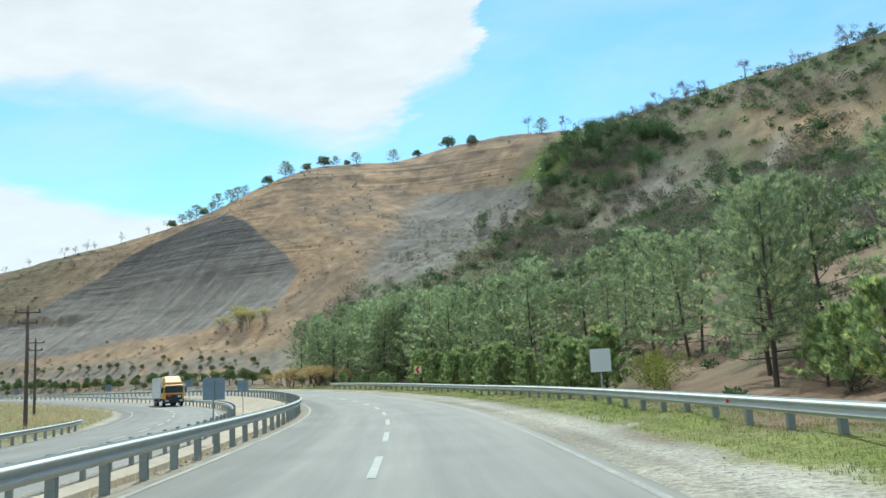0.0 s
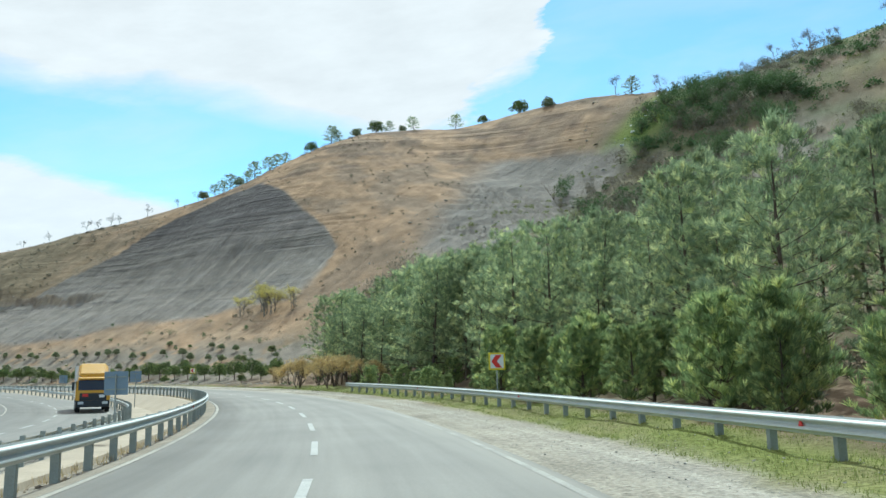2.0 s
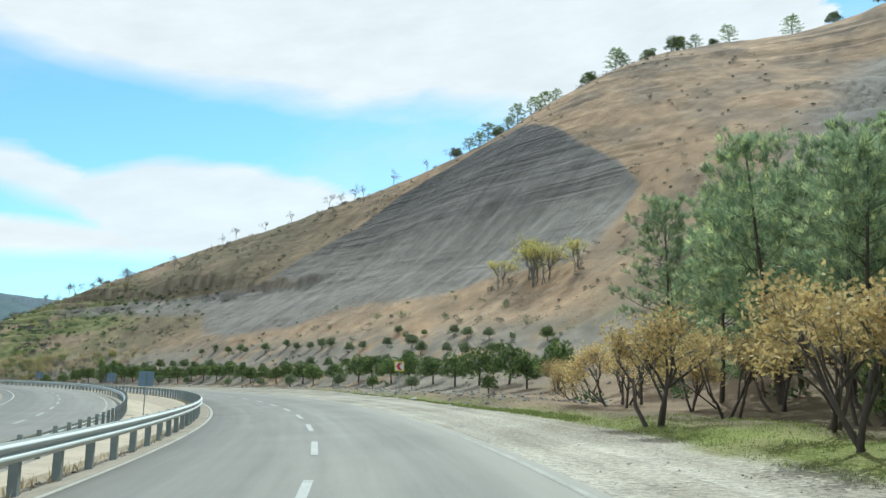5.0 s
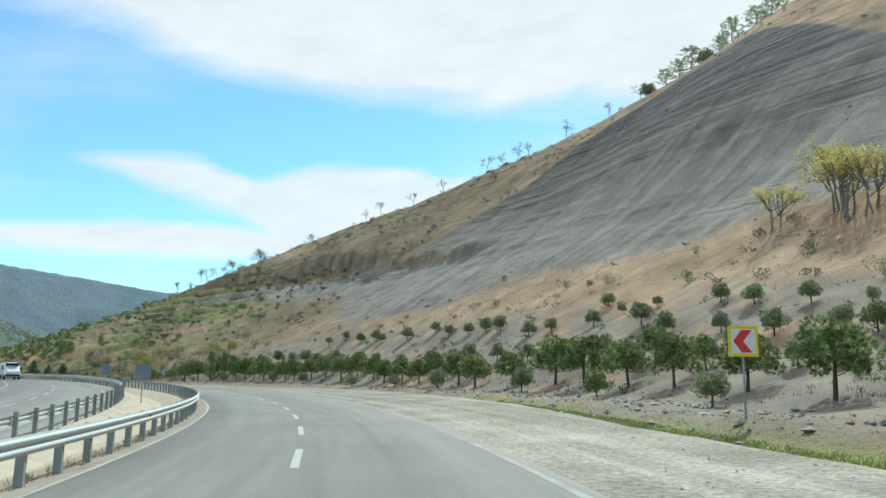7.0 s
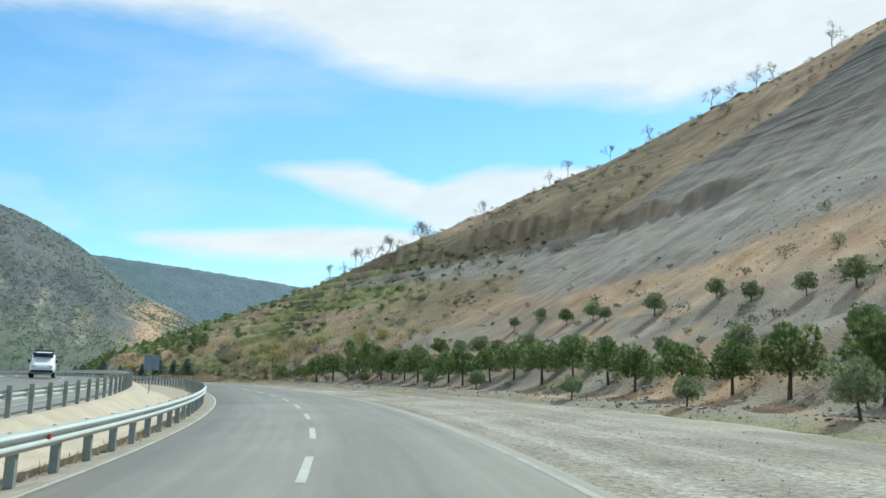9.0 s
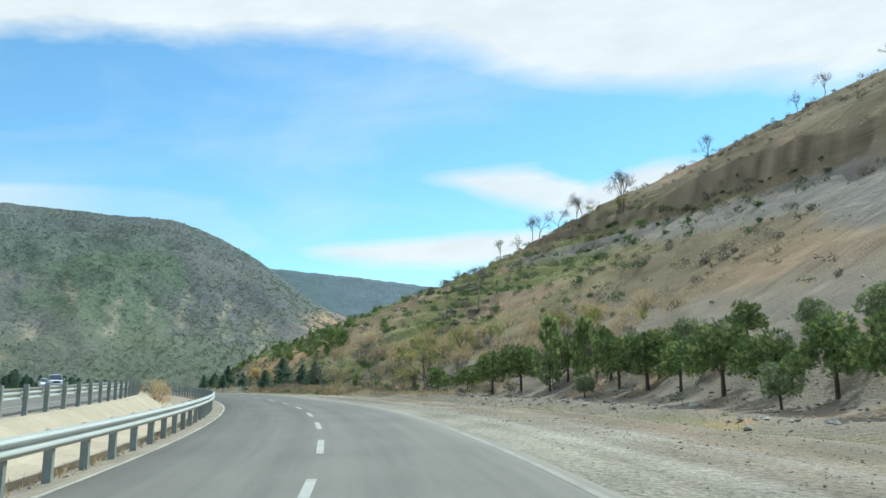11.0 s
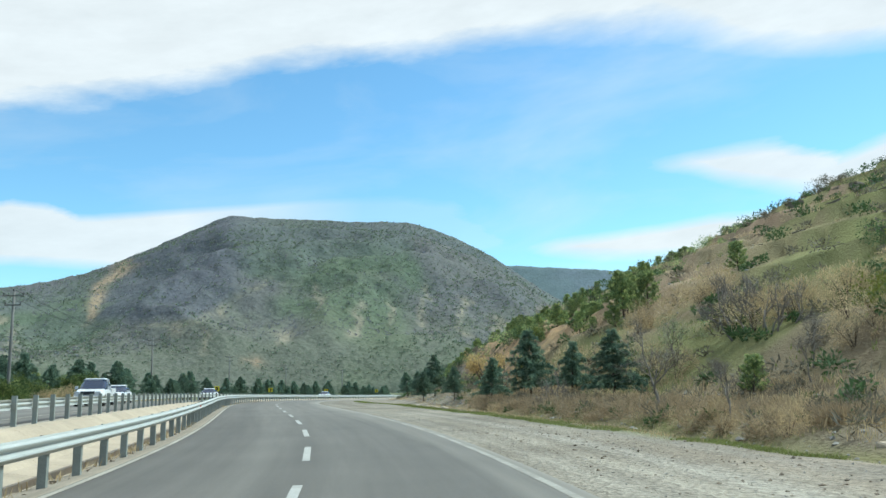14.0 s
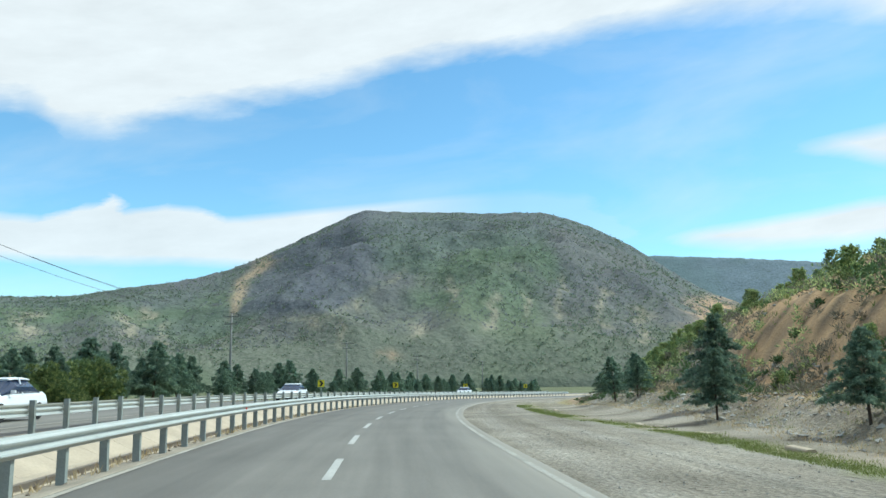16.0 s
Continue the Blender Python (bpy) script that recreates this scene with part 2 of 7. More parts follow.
M_CLOD = material("tan_brown_clods", (0.26, 0.215, 0.16), 0.95, vary=0.3, scale=2.0, fine=15.0, bump=0.5, per_object=0.2, island=0.3)
M_ROCK = material("dark_ledge_rock", (0.17, 0.15, 0.12), 0.95, vary=0.35, scale=1.0, fine=9.0, bump=0.8, dist=0.05, per_object=0.15)



def weathered(m):
    """Adds hard and soft beds along the slope and fine rills down it to the ground's material."""
    nt = m.node_tree
    b, bp = nt.nodes["Principled BSDF"], next(n for n in nt.nodes if n.bl_idname == "ShaderNodeBump")

    def streaks(key, scale, detail, lo, hi, distortion=0.0):
        at = nt.nodes.new("ShaderNodeAttribute")
        at.attribute_name = key
        mp = nt.nodes.new("ShaderNodeMapping")
        mp.inputs["Scale"].default_value = scale
        nt.links.new(at.outputs["Vector"], mp.inputs[0])
        no = nt.nodes.new("ShaderNodeTexNoise")
        no.inputs["Scale"].default_value, no.inputs["Detail"].default_value = 1.0, detail
        no.inputs["Distortion"].default_value = distortion
        nt.links.new(mp.outputs[0], no.inputs["Vector"])
        mr = nt.nodes.new("ShaderNodeMapRange")
        mr.inputs["From Min"].default_value, mr.inputs["From Max"].default_value = lo, hi
        nt.links.new(no.outputs["Fac"], mr.inputs["Value"])
        sp = nt.nodes.new("ShaderNodeSeparateXYZ")
        nt.links.new(at.outputs["Vector"], sp.inputs[0])
        return mr.outputs[0], sp.outputs[2], sp.outputs[1]

    def mth(op, a, c):
        nd = nt.nodes.new("ShaderNodeMath")
        nd.operation = op
        for i, v in enumerate((a, c)):
            if isinstance(v, (int, float)):
                nd.inputs[i].default_value = v
            else:
                nt.links.new(v, nd.inputs[i])
        return nd.outputs[0]

    beds, bare, high = streaks("beds", (0.022, 0.42, 0.0), 6.0, 0.38, 0.62, 0.9)
    rills, _, _ = streaks("fall", (0.55, 0.028, 0.0), 4.0, 0.35, 0.62, 0.2)
    patch, _, _ = streaks("beds", (0.05, 0.09, 0.0), 3.0, 0.38, 0.58)
    up = nt.nodes.new("ShaderNodeMapRange")
    up.inputs["From Min"].default_value, up.inputs["From Max"].default_value = 12.0, 34.0
    nt.links.new(high, up.inputs["Value"])
    fan = nt.nodes.new("ShaderNodeMapRange")
    fan.inputs["From Min"].default_value, fan.inputs["From Max"].default_value = 190.0, 204.0
    at = nt.nodes.new("ShaderNodeAttribute")
    at.attribute_name = "beds"
    sp = nt.nodes.new("ShaderNodeSeparateXYZ")
    nt.links.new(at.outputs["Vector"], sp.inputs[0])
    nt.links.new(sp.outputs[0], fan.inputs["Value"])
    crag = nt.nodes.new("ShaderNodeMapRange")
    crag.inputs["From Min"].default_value, crag.inputs["From Max"].default_value = 56.0, 61.0
    nt.links.new(sp.outputs[1], crag.inputs["Value"])
    bed_amt = mth("MULTIPLY", mth("MULTIPLY", mth("MULTIPLY", bare, patch), mth("MAXIMUM", fan.outputs[0], mth("MULTIPLY", crag.outputs[0], 1.8))), mth("ADD", 0.25, mth("MULTIPLY", up.outputs[0], 0.75)))
    relief = mth("ADD", mth("MULTIPLY", beds, bed_amt), mth("MULTIPLY", mth("MULTIPLY", rills, bare), 0.55))
    k = mth("MULTIPLY", mth("ADD", 1.0, mth("MULTIPLY", bed_amt, mth("SUBTRACT", mth("MULTIPLY", beds, 0.46), 0.32))), mth("ADD", 1.0, mth("MULTIPLY", bare, mth("SUBTRACT", mth("MULTIPLY", rills, 0.17), 0.10))))
    sc = nt.nodes.new("ShaderNodeVectorMath")
    sc.operation = "SCALE"
    nt.links.new(b.inputs["Base Color"].links[0].from_socket, sc.inputs[0])
    nt.links.new(k, sc.inputs["Scale"])
    nt.links.new(sc.outputs[0], b.inputs["Base Color"])
    # tyre tracks along the gravel, and its fine stones
    tracks, _, off = streaks("fall", (0.022, 1.5, 0.0), 5.0, 0.36, 0.64, 0.35)
    side = nt.nodes.new("ShaderNodeMapRange")
    side.inputs["From Min"].default_value, side.inputs["From Max"].default_value = 10.0, 6.5
    nt.links.new(off, side.inputs["Value"])
    tc = nt.nodes.new("ShaderNodeTexCoord")
    peb = nt.nodes.new("ShaderNodeTexVoronoi")
    peb.inputs["Scale"].default_value = 15.0
    nt.links.new(tc.outputs["Object"], peb.inputs["Vector"])
    grit = nt.nodes.new("ShaderNodeTexNoise")
    grit.inputs["Scale"].default_value, grit.inputs["Detail"].default_value = 8.0, 5.0
    nt.links.new(tc.outputs["Object"], grit.inputs["Vector"])
    speck = mth("ADD", mth("MULTIPLY", mth("SUBTRACT", peb.outputs["Distance"], 0.5), -0.42), mth("MULTIPLY", mth("SUBTRACT", grit.outputs["Fac"], 0.5), 0.7))
    k = mth("MULTIPLY", k, mth("ADD", 1.0, mth("MULTIPLY", side.outputs[0], mth("ADD", mth("SUBTRACT", mth("MULTIPLY", tracks, 0.26), 0.13), speck))))
    nt.links.new(k, sc.inputs["Scale"])
    relief = mth("ADD", relief, mth("MULTIPLY", side.outputs[0], mth("ADD", mth("MULTIPLY", tracks, 0.06), mth("MULTIPLY", speck, 0.05))))
    b2 = nt.nodes.new("ShaderNodeBump")
    b2.inputs["Strength"].default_value, b2.inputs["Distance"].default_value = 0.9, 0.32
    nt.links.new(relief, b2.inputs["Height"])
    nt.links.new(bp.outputs[0], b2.inputs["Normal"])
    nt.links.new(b2.outputs[0], b.inputs["Normal"])


weathered(M_GROUND)


def worn_in_lanes(m):
    """Paler and darker streaks along the carriageway, and a base tone set by station."""
    nt = m.node_tree
    b = nt.nodes["Principled BSDF"]
    at = nt.nodes.new("ShaderNodeAttribute")
    at.attribute_name = "lane"
    src = b.inputs["Base Color"].links[0].from_socket
    for scale, lo, hi in (((0.012, 0.85, 0.0), 0.86, 1.15), ((0.16, 3.5, 0.0), 0.93, 1.07)):
        mp = nt.nodes.new("ShaderNodeMapping")
        mp.inputs["Scale"].default_value = scale
        nt.links.new(at.outputs["Vector"], mp.inputs[0])
        no = nt.nodes.new("ShaderNodeTexNoise")
        no.inputs["Scale"].default_value, no.inputs["Detail"].default_value = 1.0, 4.0
        nt.links.new(mp.outputs[0], no.inputs["Vector"])
        mr = nt.nodes.new("ShaderNodeMapRange")
        mr.inputs["From Min"].default_value, mr.inputs["From Max"].default_value = 0.34, 0.66
        mr.inputs["To Min"].default_value, mr.inputs["To Max"].default_value = lo, hi
        nt.links.new(no.outputs["Fac"], mr.inputs["Value"])
        sc = nt.nodes.new("ShaderNodeVectorMath")
        sc.operation = "SCALE"
        nt.links.new(src, sc.inputs[0])
        nt.links.new(mr.outputs[0], sc.inputs["Scale"])
        src = sc.outputs[0]
    sx = nt.nodes.new("ShaderNodeSeparateXYZ")
    nt.links.new(at.outputs["Vector"], sx.inputs[0])
    # veil glare painted into the tone before 225, fresh darker surfacing past 285
    glare_to_fresh = nt.nodes.new("ShaderNodeMapRange")
    glare_to_fresh.inputs["From Min"].default_value, glare_to_fresh.inputs["From Max"].default_value = 225.0, 285.0
    glare_to_fresh.inputs["To Min"].default_value, glare_to_fresh.inputs["To Max"].default_value = 1.15, 0.80
    nt.links.new(sx.outputs[0], glare_to_fresh.inputs["Value"])
    # the tone rises again from 328 to 348
    end_tone = nt.nodes.new("ShaderNodeMapRange")
    end_tone.inputs["From Min"].default_value, end_tone.inputs["From Max"].default_value = 328.0, 348.0
    end_tone.inputs["To Min"].default_value, end_tone.inputs["To Max"].default_value = 0.96, 1.17
    nt.links.new(sx.outputs[0], end_tone.inputs["Value"])
    both = nt.nodes.new("ShaderNodeMath")
    both.operation = "MULTIPLY"
    nt.links.new(glare_to_fresh.outputs[0], both.inputs[0])
    nt.links.new(end_tone.outputs[0], both.inputs[1])
    sc = nt.nodes.new("ShaderNodeVectorMath")
    sc.operation = "SCALE"
    nt.links.new(src, sc.inputs[0])
    nt.links.new(both.outputs[0], sc.inputs["Scale"])
    src = sc.outputs[0]
    # pale dust blown in from the shoulder, in long uneven tongues
    sp = nt.nodes.new("ShaderNodeSeparateXYZ")
    nt.links.new(at.outputs["Vector"], sp.inputs[0])
    mp = nt.nodes.new("ShaderNodeMapping")
    mp.inputs["Scale"].default_value = (0.05, 1.1, 0.0)
    nt.links.new(at.outputs["Vector"], mp.inputs[0])
    no = nt.nodes.new("ShaderNodeTexNoise")
    no.inputs["Scale"].default_value, no.inputs["Detail"].default_value = 1.0, 6.0
    nt.links.new(mp.outputs[0], no.inputs["Vector"])
    shift = nt.nodes.new("ShaderNodeMath")
    shift.operation = "MULTIPLY_ADD"
    shift.inputs[1].default_value = 3.6
    nt.links.new(no.outputs["Fac"], shift.inputs[0])
    nt.links.new(sp.outputs[1], shift.inputs[2])
    dust = nt.nodes.new("ShaderNodeMapRange")
    dust.inputs["From Min"].default_value, dust.inputs["From Max"].default_value = 3.3, 4.9
    dust.inputs["To Max"].default_value = 0.94
    nt.links.new(shift.outputs[0], dust.inputs["Value"])
    mc = nt.nodes.new("ShaderNodeMix")
    mc.data_type = "RGBA"
    mc.inputs["B"].default_value = (0.275, 0.255, 0.213, 1)
    nt.links.new(dust.outputs[0], mc.inputs["Factor"])
    nt.links.new(src, mc.inputs["A"])
    nt.links.new(mc.outputs["Result"], b.inputs["Base Color"])


worn_in_lanes(M_ASPHALT)

# ---- road alignment: heading, level and cross fall by station ----
KS = np.arange(-90.0, 571.0, 30.0)
K_HEAD = np.radians([2.3, 2.3, 2.31, 1.24, 3.92, 12.48, 19.8, 30.27, 38.48, 45.17, 53.71, 61.46, 69.19, 77.7, 85.49, 85.3, 78.79, 73.62, 68.14, 62.66, 57.21, 51.7, 46.2])
K_LEVEL = [-0.35, -0.24, -0.12, 0.0, 0.17, 0.38, 0.89, 1.43, 1.89, 2.34, 2.75, 3.23, 3.59, 3.81, 3.92, 3.87, 3.66, 3.32, 2.91, 2.45, 2.05, 1.7, 1.4]
K_FALL = [0, 0, -0.003, -0.003, 0.005, 0.009, 0.015, 0.027, 0.046, 0.05, 0.043, 0.034, 0.025, 0.018, 0.008, -0.008, -0.011, -0.011, -0.011, -0.01, -0.01, -0.01, -0.01]


def eased(values, wide=21):
    v = np.interp(np.arange(-90.0, 570.5, 1.0), KS, values)
    return np.convolve(np.pad(v, wide // 2, mode="reflect", reflect_type="odd"), np.ones(wide) / wide, "valid")


A_S = np.arange(-90.0, 570.5, 1.0)
A_H, A_Z, A_B = eased(K_HEAD), eased(K_LEVEL), eased(K_FALL)
A_MID = (A_H[1:] + A_H[:-1]) / 2
A_X = np.r_[0, np.cumsum(-np.sin(A_MID))]
A_Y = np.r_[0, np.cumsum(np.cos(A_MID))]
A_X += 0.083 - A_X[90]
A_Y += -0.002 - A_Y[90]


FAR_S, FAR_DZ = [-90, 60, 115, 160, 182, 200, 214, 232, 260, 280, 300, 325, 360, 400], [-0.95, -0.95, -1.1, -0.62, -0.2, 0.03, 0.2, 0.25, 0.4, 0.44, 0.38, 0.28, 0.02, 0.0]


def place(s, o, dz=0.0):
    """World place of a station, an offset to the right and a height over the road's level (arrays or numbers)."""
    h = np.interp(s, A_S, A_H)
    x = np.interp(s, A_S, A_X) + np.cos(h) * o
    y = np.interp(s, A_S, A_Y) + np.sin(h) * o
    z = np.interp(s, A_S, A_Z) + np.interp(s, A_S, A_B) * np.clip(o, -10.0, 9.0) + dz
    z = z + np.interp(s, FAR_S, FAR_DZ) * np.clip((-np.asarray(o, float) - 6.6) / 2.4, 0, 1)
    return np.stack(np.broadcast_arrays(x, y, z), -1)


def heading(s):
    return float(np.interp(s, A_S, A_H))


# ---- lattice noise ----


def lattice(x, y, seed=0):
    xi, yi = np.floor(x).astype(np.int64), np.floor(y).astype(np.int64)
    fx, fy = x - xi, y - yi
    fx, fy = fx * fx * (3 - 2 * fx), fy * fy * (3 - 2 * fy)

    def corner(a, b):
        n = (a * 374761393 + b * 668265263 + seed * 1274126177) & 0x7FFFFFFF
        n = ((n ^ (n >> 13)) * 1274126177) & 0x7FFFFFFF
        return ((n ^ (n >> 16)) & 0xFFFF) / 65535.0

    a, b, c, d = corner(xi, yi), corner(xi + 1, yi), corner(xi, yi + 1), corner(xi + 1, yi + 1)
    return (a * (1 - fx) + b * fx) * (1 - fy) + (c * (1 - fx) + d * fx) * fy


def fractal(x, y, octaves=4, seed=0):
    out, amp, tot = 0.0, 1.0, 0.0
    for k in range(octaves):
        out = out + amp * lattice(x * 2**k + 17.3 * k, y * 2**k - 9.1 * k, seed + k)
        tot += amp
        amp *= 0.5
    return out / tot


def ramp(v, a, b):
    t = np.clip((v - a) / (b - a), 0, 1)
    return t * t * (3 - 2 * t)


# ---- lie of the land ----
EDGE_S = [-90, 0, 30, 75, 115, 170, 184, 198, 212, 226, 255, 285, 308, 328, 338, 355, 372, 389, 420, 480, 570]
WEED_S = [300, 320, 335, 350, 361, 373, 400, 440]
WEED_O = [8.6, 7.1, 7.3, 7.7, 8.4, 7.5, 6.6, 6.0]
EDGE_O = [4.8, 4.9, 5.0, 5.6, 6.2, 7.9, 9.2, 10.3, 11.3, 11.0, 9.6, 8.5, 8.6, 8.2, 9.1, 10.7, 12.3, 12.3, 10.0, 6.5, 6.0]
HILL_O = np.array([22.0, 35.0, 50.0, 70.0, 90.0, 110.0, 145.0, 175.0])
HILL = {  # station: heights over the road at those offsets
    -90: (3, 8, 14, 24, 34, 42, 60, 75),
    60: (2, 7, 13, 22, 30, 38, 60, 86),
    120: (1.5, 6, 13, 22, 29, 35, 57, 86),
    160: (1.6, 6, 14, 24, 32, 41, 66, 87),
    197: (3, 10, 20, 37, 48, 56, 81.5, 83.5),
    230: (4, 12.5, 23, 45, 62.5, 74.5, 77.5, 78.5),
    260: (4, 12, 22, 39, 56, 58.5, 60, 61),
    300: (3.5, 10.5, 19, 34.8, 49.6, 50.2, 51, 51.5),
    340: (4.8, 12.4, 19.6, 32, 39.4, 40.6, 41.6, 42.6),
    380: (5.6, 11.8, 17.8, 25.8, 30.5, 31, 32, 33),
    430: (5.2, 9.2, 12.0, 15, 21.5, 22, 22, 22),
    570: (3, 6, 8, 9, 9, 9, 9, 9),
}
HILL_S = np.array(list(HILL), float)
HILL_Z = np.array(list(HILL.values()), float)


def hermite(x, xs, col):
    """Smooth curve through knots: col is (..., len(xs)) by the last axis, looked up per element of x."""
    i = np.clip(np.searchsorted(xs, x, side="right") - 1, 0, len(xs) - 2)
    slope = np.gradient(col, xs, axis=-1)
    h = xs[i + 1] - xs[i]
    u = np.clip((x - xs[i]) / h, 0, 1)
    pick = lambda a, j: np.take_along_axis(a, j[..., None], -1)[..., 0] if a.ndim > 1 else a[j]
    v0, v1, m0, m1 = pick(col, i), pick(col, i + 1), pick(slope, i), pick(slope, i + 1)
    return (2 * u**3 - 3 * u**2 + 1) * v0 + (u**3 - 2 * u**2 + u) * h * m0 + (-2 * u**3 + 3 * u**2) * v1 + (u**3 - u**2) * h * m1


BAND_S, BAND_O = [235, 254, 266, 280, 294, 314, 328, 353], [51, 51, 50.8, 53.5, 57, 59, 58.5, 59.5]


def marl(s, o, h):
    """How far the bare grey marl shows, 0 to 1."""
    wob = 5 * (fractal(s / 14, o / 14, 3, 5) - 0.5)
    top = np.interp(s, [197, 200, 207, 216, 226, 238, 251, 262, 268, 271, 283, 300, 330, 352], [24, 31, 37, 43, 50.5, 56.5, 55, 49.5, 44, 38, 25, 23.5, 22.5, 22])
    low = np.interp(s, [195, 206, 215, 237, 246, 260, 275, 290, 320, 350], [16, 15, 13, 12.5, 9.5, 8.7, 10, 15, 18, 20])
    slab = ramp(top + wob * 0.35 - h, 0, 0.8) * ramp(h, low + wob * 0.6, low + wob * 0.6 + 2.0) * ramp(s, 196, 199) * (1 - ramp(s, 345, 358))
    fan = ramp(s + 0.25 * (58 - h) + wob, 172, 177) * (1 - ramp(s - 0.55 * (h - 28) + wob * 0.5, 178, 184)) * ramp(h, 22, 27) * (1 - ramp(h + wob * 0.6, 55, 58))
    return np.maximum(slab, fan)


def scarp_line(s, o):
    """Offset at which the steep earth scarp crosses a station, with its notches."""
    return np.interp(s, BAND_S, BAND_O) + 3.0 * (fractal(s / 9, o * 0, 3, 8) - 0.5) + 1.5 * (fractal(s / 1.7, o * 0, 2, 9) - 0.5)


def land(s, o, detail=True):
    """Height of the ground over the road's level."""
    s, o = np.broadcast_arrays(np.asarray(s, float), np.asarray(o, float))
    e = np.interp(s, EDGE_S, EDGE_O)
    cols = np.stack([hermite(s, HILL_S, HILL_Z[:, j]) for j in range(len(HILL_O))], -1)
    toe = e + 3.0
    first = cols[..., 0] * ramp(o, toe, 22.0) ** 1.0 * np.clip((o - toe) / np.maximum(22.0 - toe, 1), 0, 1) ** 0.4
    hill = np.where(o < 22.0, first, hermite(np.clip(o, 22.0, 175.0), HILL_O, cols) + 0.05 * np.clip(o - 175, 0, None))
    h = np.where(o > e, hill, 0.0)
    # low bank of rubble where the shoulder ends
    h = h + 0.35 * ramp(o, e + 0.3, e + 2.0) * (1 - ramp(o, e + 3.0, e + 6.0)) * fractal(s / 2.5, o / 1.5, 3, 3)
    h = h - 0.25 * ramp(o, e - 0.6, e + 0.4) * (1 - ramp(o, e + 0.8, e + 2.0)) * ramp(s, 130, 150)
    # scree at the toe of the last bank
    h = h + 0.8 * ramp(s, 350, 358) * (1 - ramp(s, 402, 414)) * ramp(o, 9.6, 14.5) * (1 - ramp(o, 20, 34))
    # steep earth band in the upper slope
    line = scarp_line(s, o)
    band = ramp(s, 250, 276) * (1 - ramp(s, 338, 362))
    tall = 0.4 + 1.5 * ramp(fractal(s / 13, o * 0, 3, 19), 0.3, 0.7)
    h = h + band * (tall * ramp(o, line, line + 1.0) * (1 - ramp(o, line + 2, line + 18)) - 0.6 * tall * ramp(o, line - 12, line) * (1 - ramp(o, line, line + 0.9)))
    if detail:
        up = ramp(o, e + 2, e + 14)
        h = h + up * (1.9 * (fractal(s / 22, o / 22, 4, 1) - 0.5) + 0.9 * (fractal(s / 4, o / 4, 3, 2) - 0.5))
        g = marl(s, o, h)
        rill = 1 - np.abs(2 * fractal((s + 0.12 * o) / 3.2, o / 45, 2, 11) - 1)
        h = h - up * (0.25 + 0.75 * g * (1 - 0.75 * ramp(h, 26, 34) * ramp(s, 196, 204))) * 0.6 * ramp(rill, 0.72, 1.0) * ramp(o, 18, 30)
        # ledges that run along the slope
        run = h * 0.42 + 2.2 * fractal(s / 34, o / 34, 4, 21)
        led = 0.5 - (run - np.floor(run)) ** 0.6
        bed = (h + 5.0 * fractal(s / 32, o / 32, 3, 23)) * 0.50
        bed = 0.5 - (bed - np.floor(bed)) ** 0.5
        h = h + up * 1.35 * g * ramp(h, 23, 31) * bed * ramp(fractal(s / 30, o / 7, 4, 24), 0.50, 0.66)
        h = h + up * ramp(o, 34, 48) * (0.14 + 0.1 * g + 0.55 * ramp(h, 56, 62) * (1 - ramp(s, 208, 228))) * led * ramp(fractal(s / 16, o / 9, 4, 22), 0.44, 0.58)
        ter = ramp(s, 318, 332) * (1 - ramp(s, 388, 400)) * ramp(o, 22, 30) * (1 - ramp(o, 60, 70))
        wav = h + 1.6 * (fractal(s / 7, o / 7, 3, 33) - 0.5)
        h = h + ter * 0.5 * (np.round(wav / 2.2) * 2.2 - wav)
        cut2 = ramp(s, 345, 356) * (1 - ramp(s, 404, 418)) * up * (1 - ramp(o, 34, 44))
        run2 = 1 - np.abs(2 * fractal((s + 0.7 * o) / 3.4, (o - 0.7 * s) / 40, 2, 35) - 1)
        h = h - cut2 * 1.0 * ramp(run2, 0.60, 1.0)
        h = h + ramp(o, 2.8, 3.4) * (1 - up) * 0.09 * (fractal(s / 1.3, o / 0.9, 3, 14) - 0.5)
    # inside of the bend: bed of the second carriageway, verge, then falling land
    h = np.where(o < -9.0, 0.22 + 0 * o, h)
    h = np.where(o < -19.5, 0.22 - 0.022 * (-19.5 - o) + 0.5 * (fractal(s / 9, o / 9, 3, 31) - 0.5) * ramp(-o, 19.5, 26), h)
    h = np.where((o < -5.4) & (o > -9.05), -0.75, h)
    h = np.where((o < -4.85) & (o >= -5.4), -0.055, h)
    return h


def ground_at(s, o, dz=0.0):
    return Vector(place(s, o, float(land(s, o)) + dz))


# ---- mesh helpers ----


def build(name, verts, faces, mats, smooth=False):
    me = bpy.data.meshes.new(name)
    me.from_pydata([tuple(v) for v in verts] if not isinstance(verts, np.ndarray) else verts.tolist(), [], faces if not isinstance(faces, np.ndarray) else faces.tolist())
    for m in mats if isinstance(mats, (list, tuple)) else [mats]:
        me.materials.append(m)
    if smooth:
        me.polygons.foreach_set("use_smooth", np.ones(len(me.polygons), bool))
    me.update()
    return me


def part(name, me, parent, label=""):
    ob = new(name, me)
    ob.parent = parent
    if label:
        ob["label"] = label
    return ob


def from_bm(name, bm, mat, smooth=False):
    me = bpy.data.meshes.new(name)
    bmesh.ops.recalc_face_normals(bm, faces=bm.faces)
    bm.to_mesh(me)
    bm.free()
    me.materials.append(mat)
    if smooth:
        me.polygons.foreach_set("use_smooth", np.ones(len(me.polygons), bool))
    return me


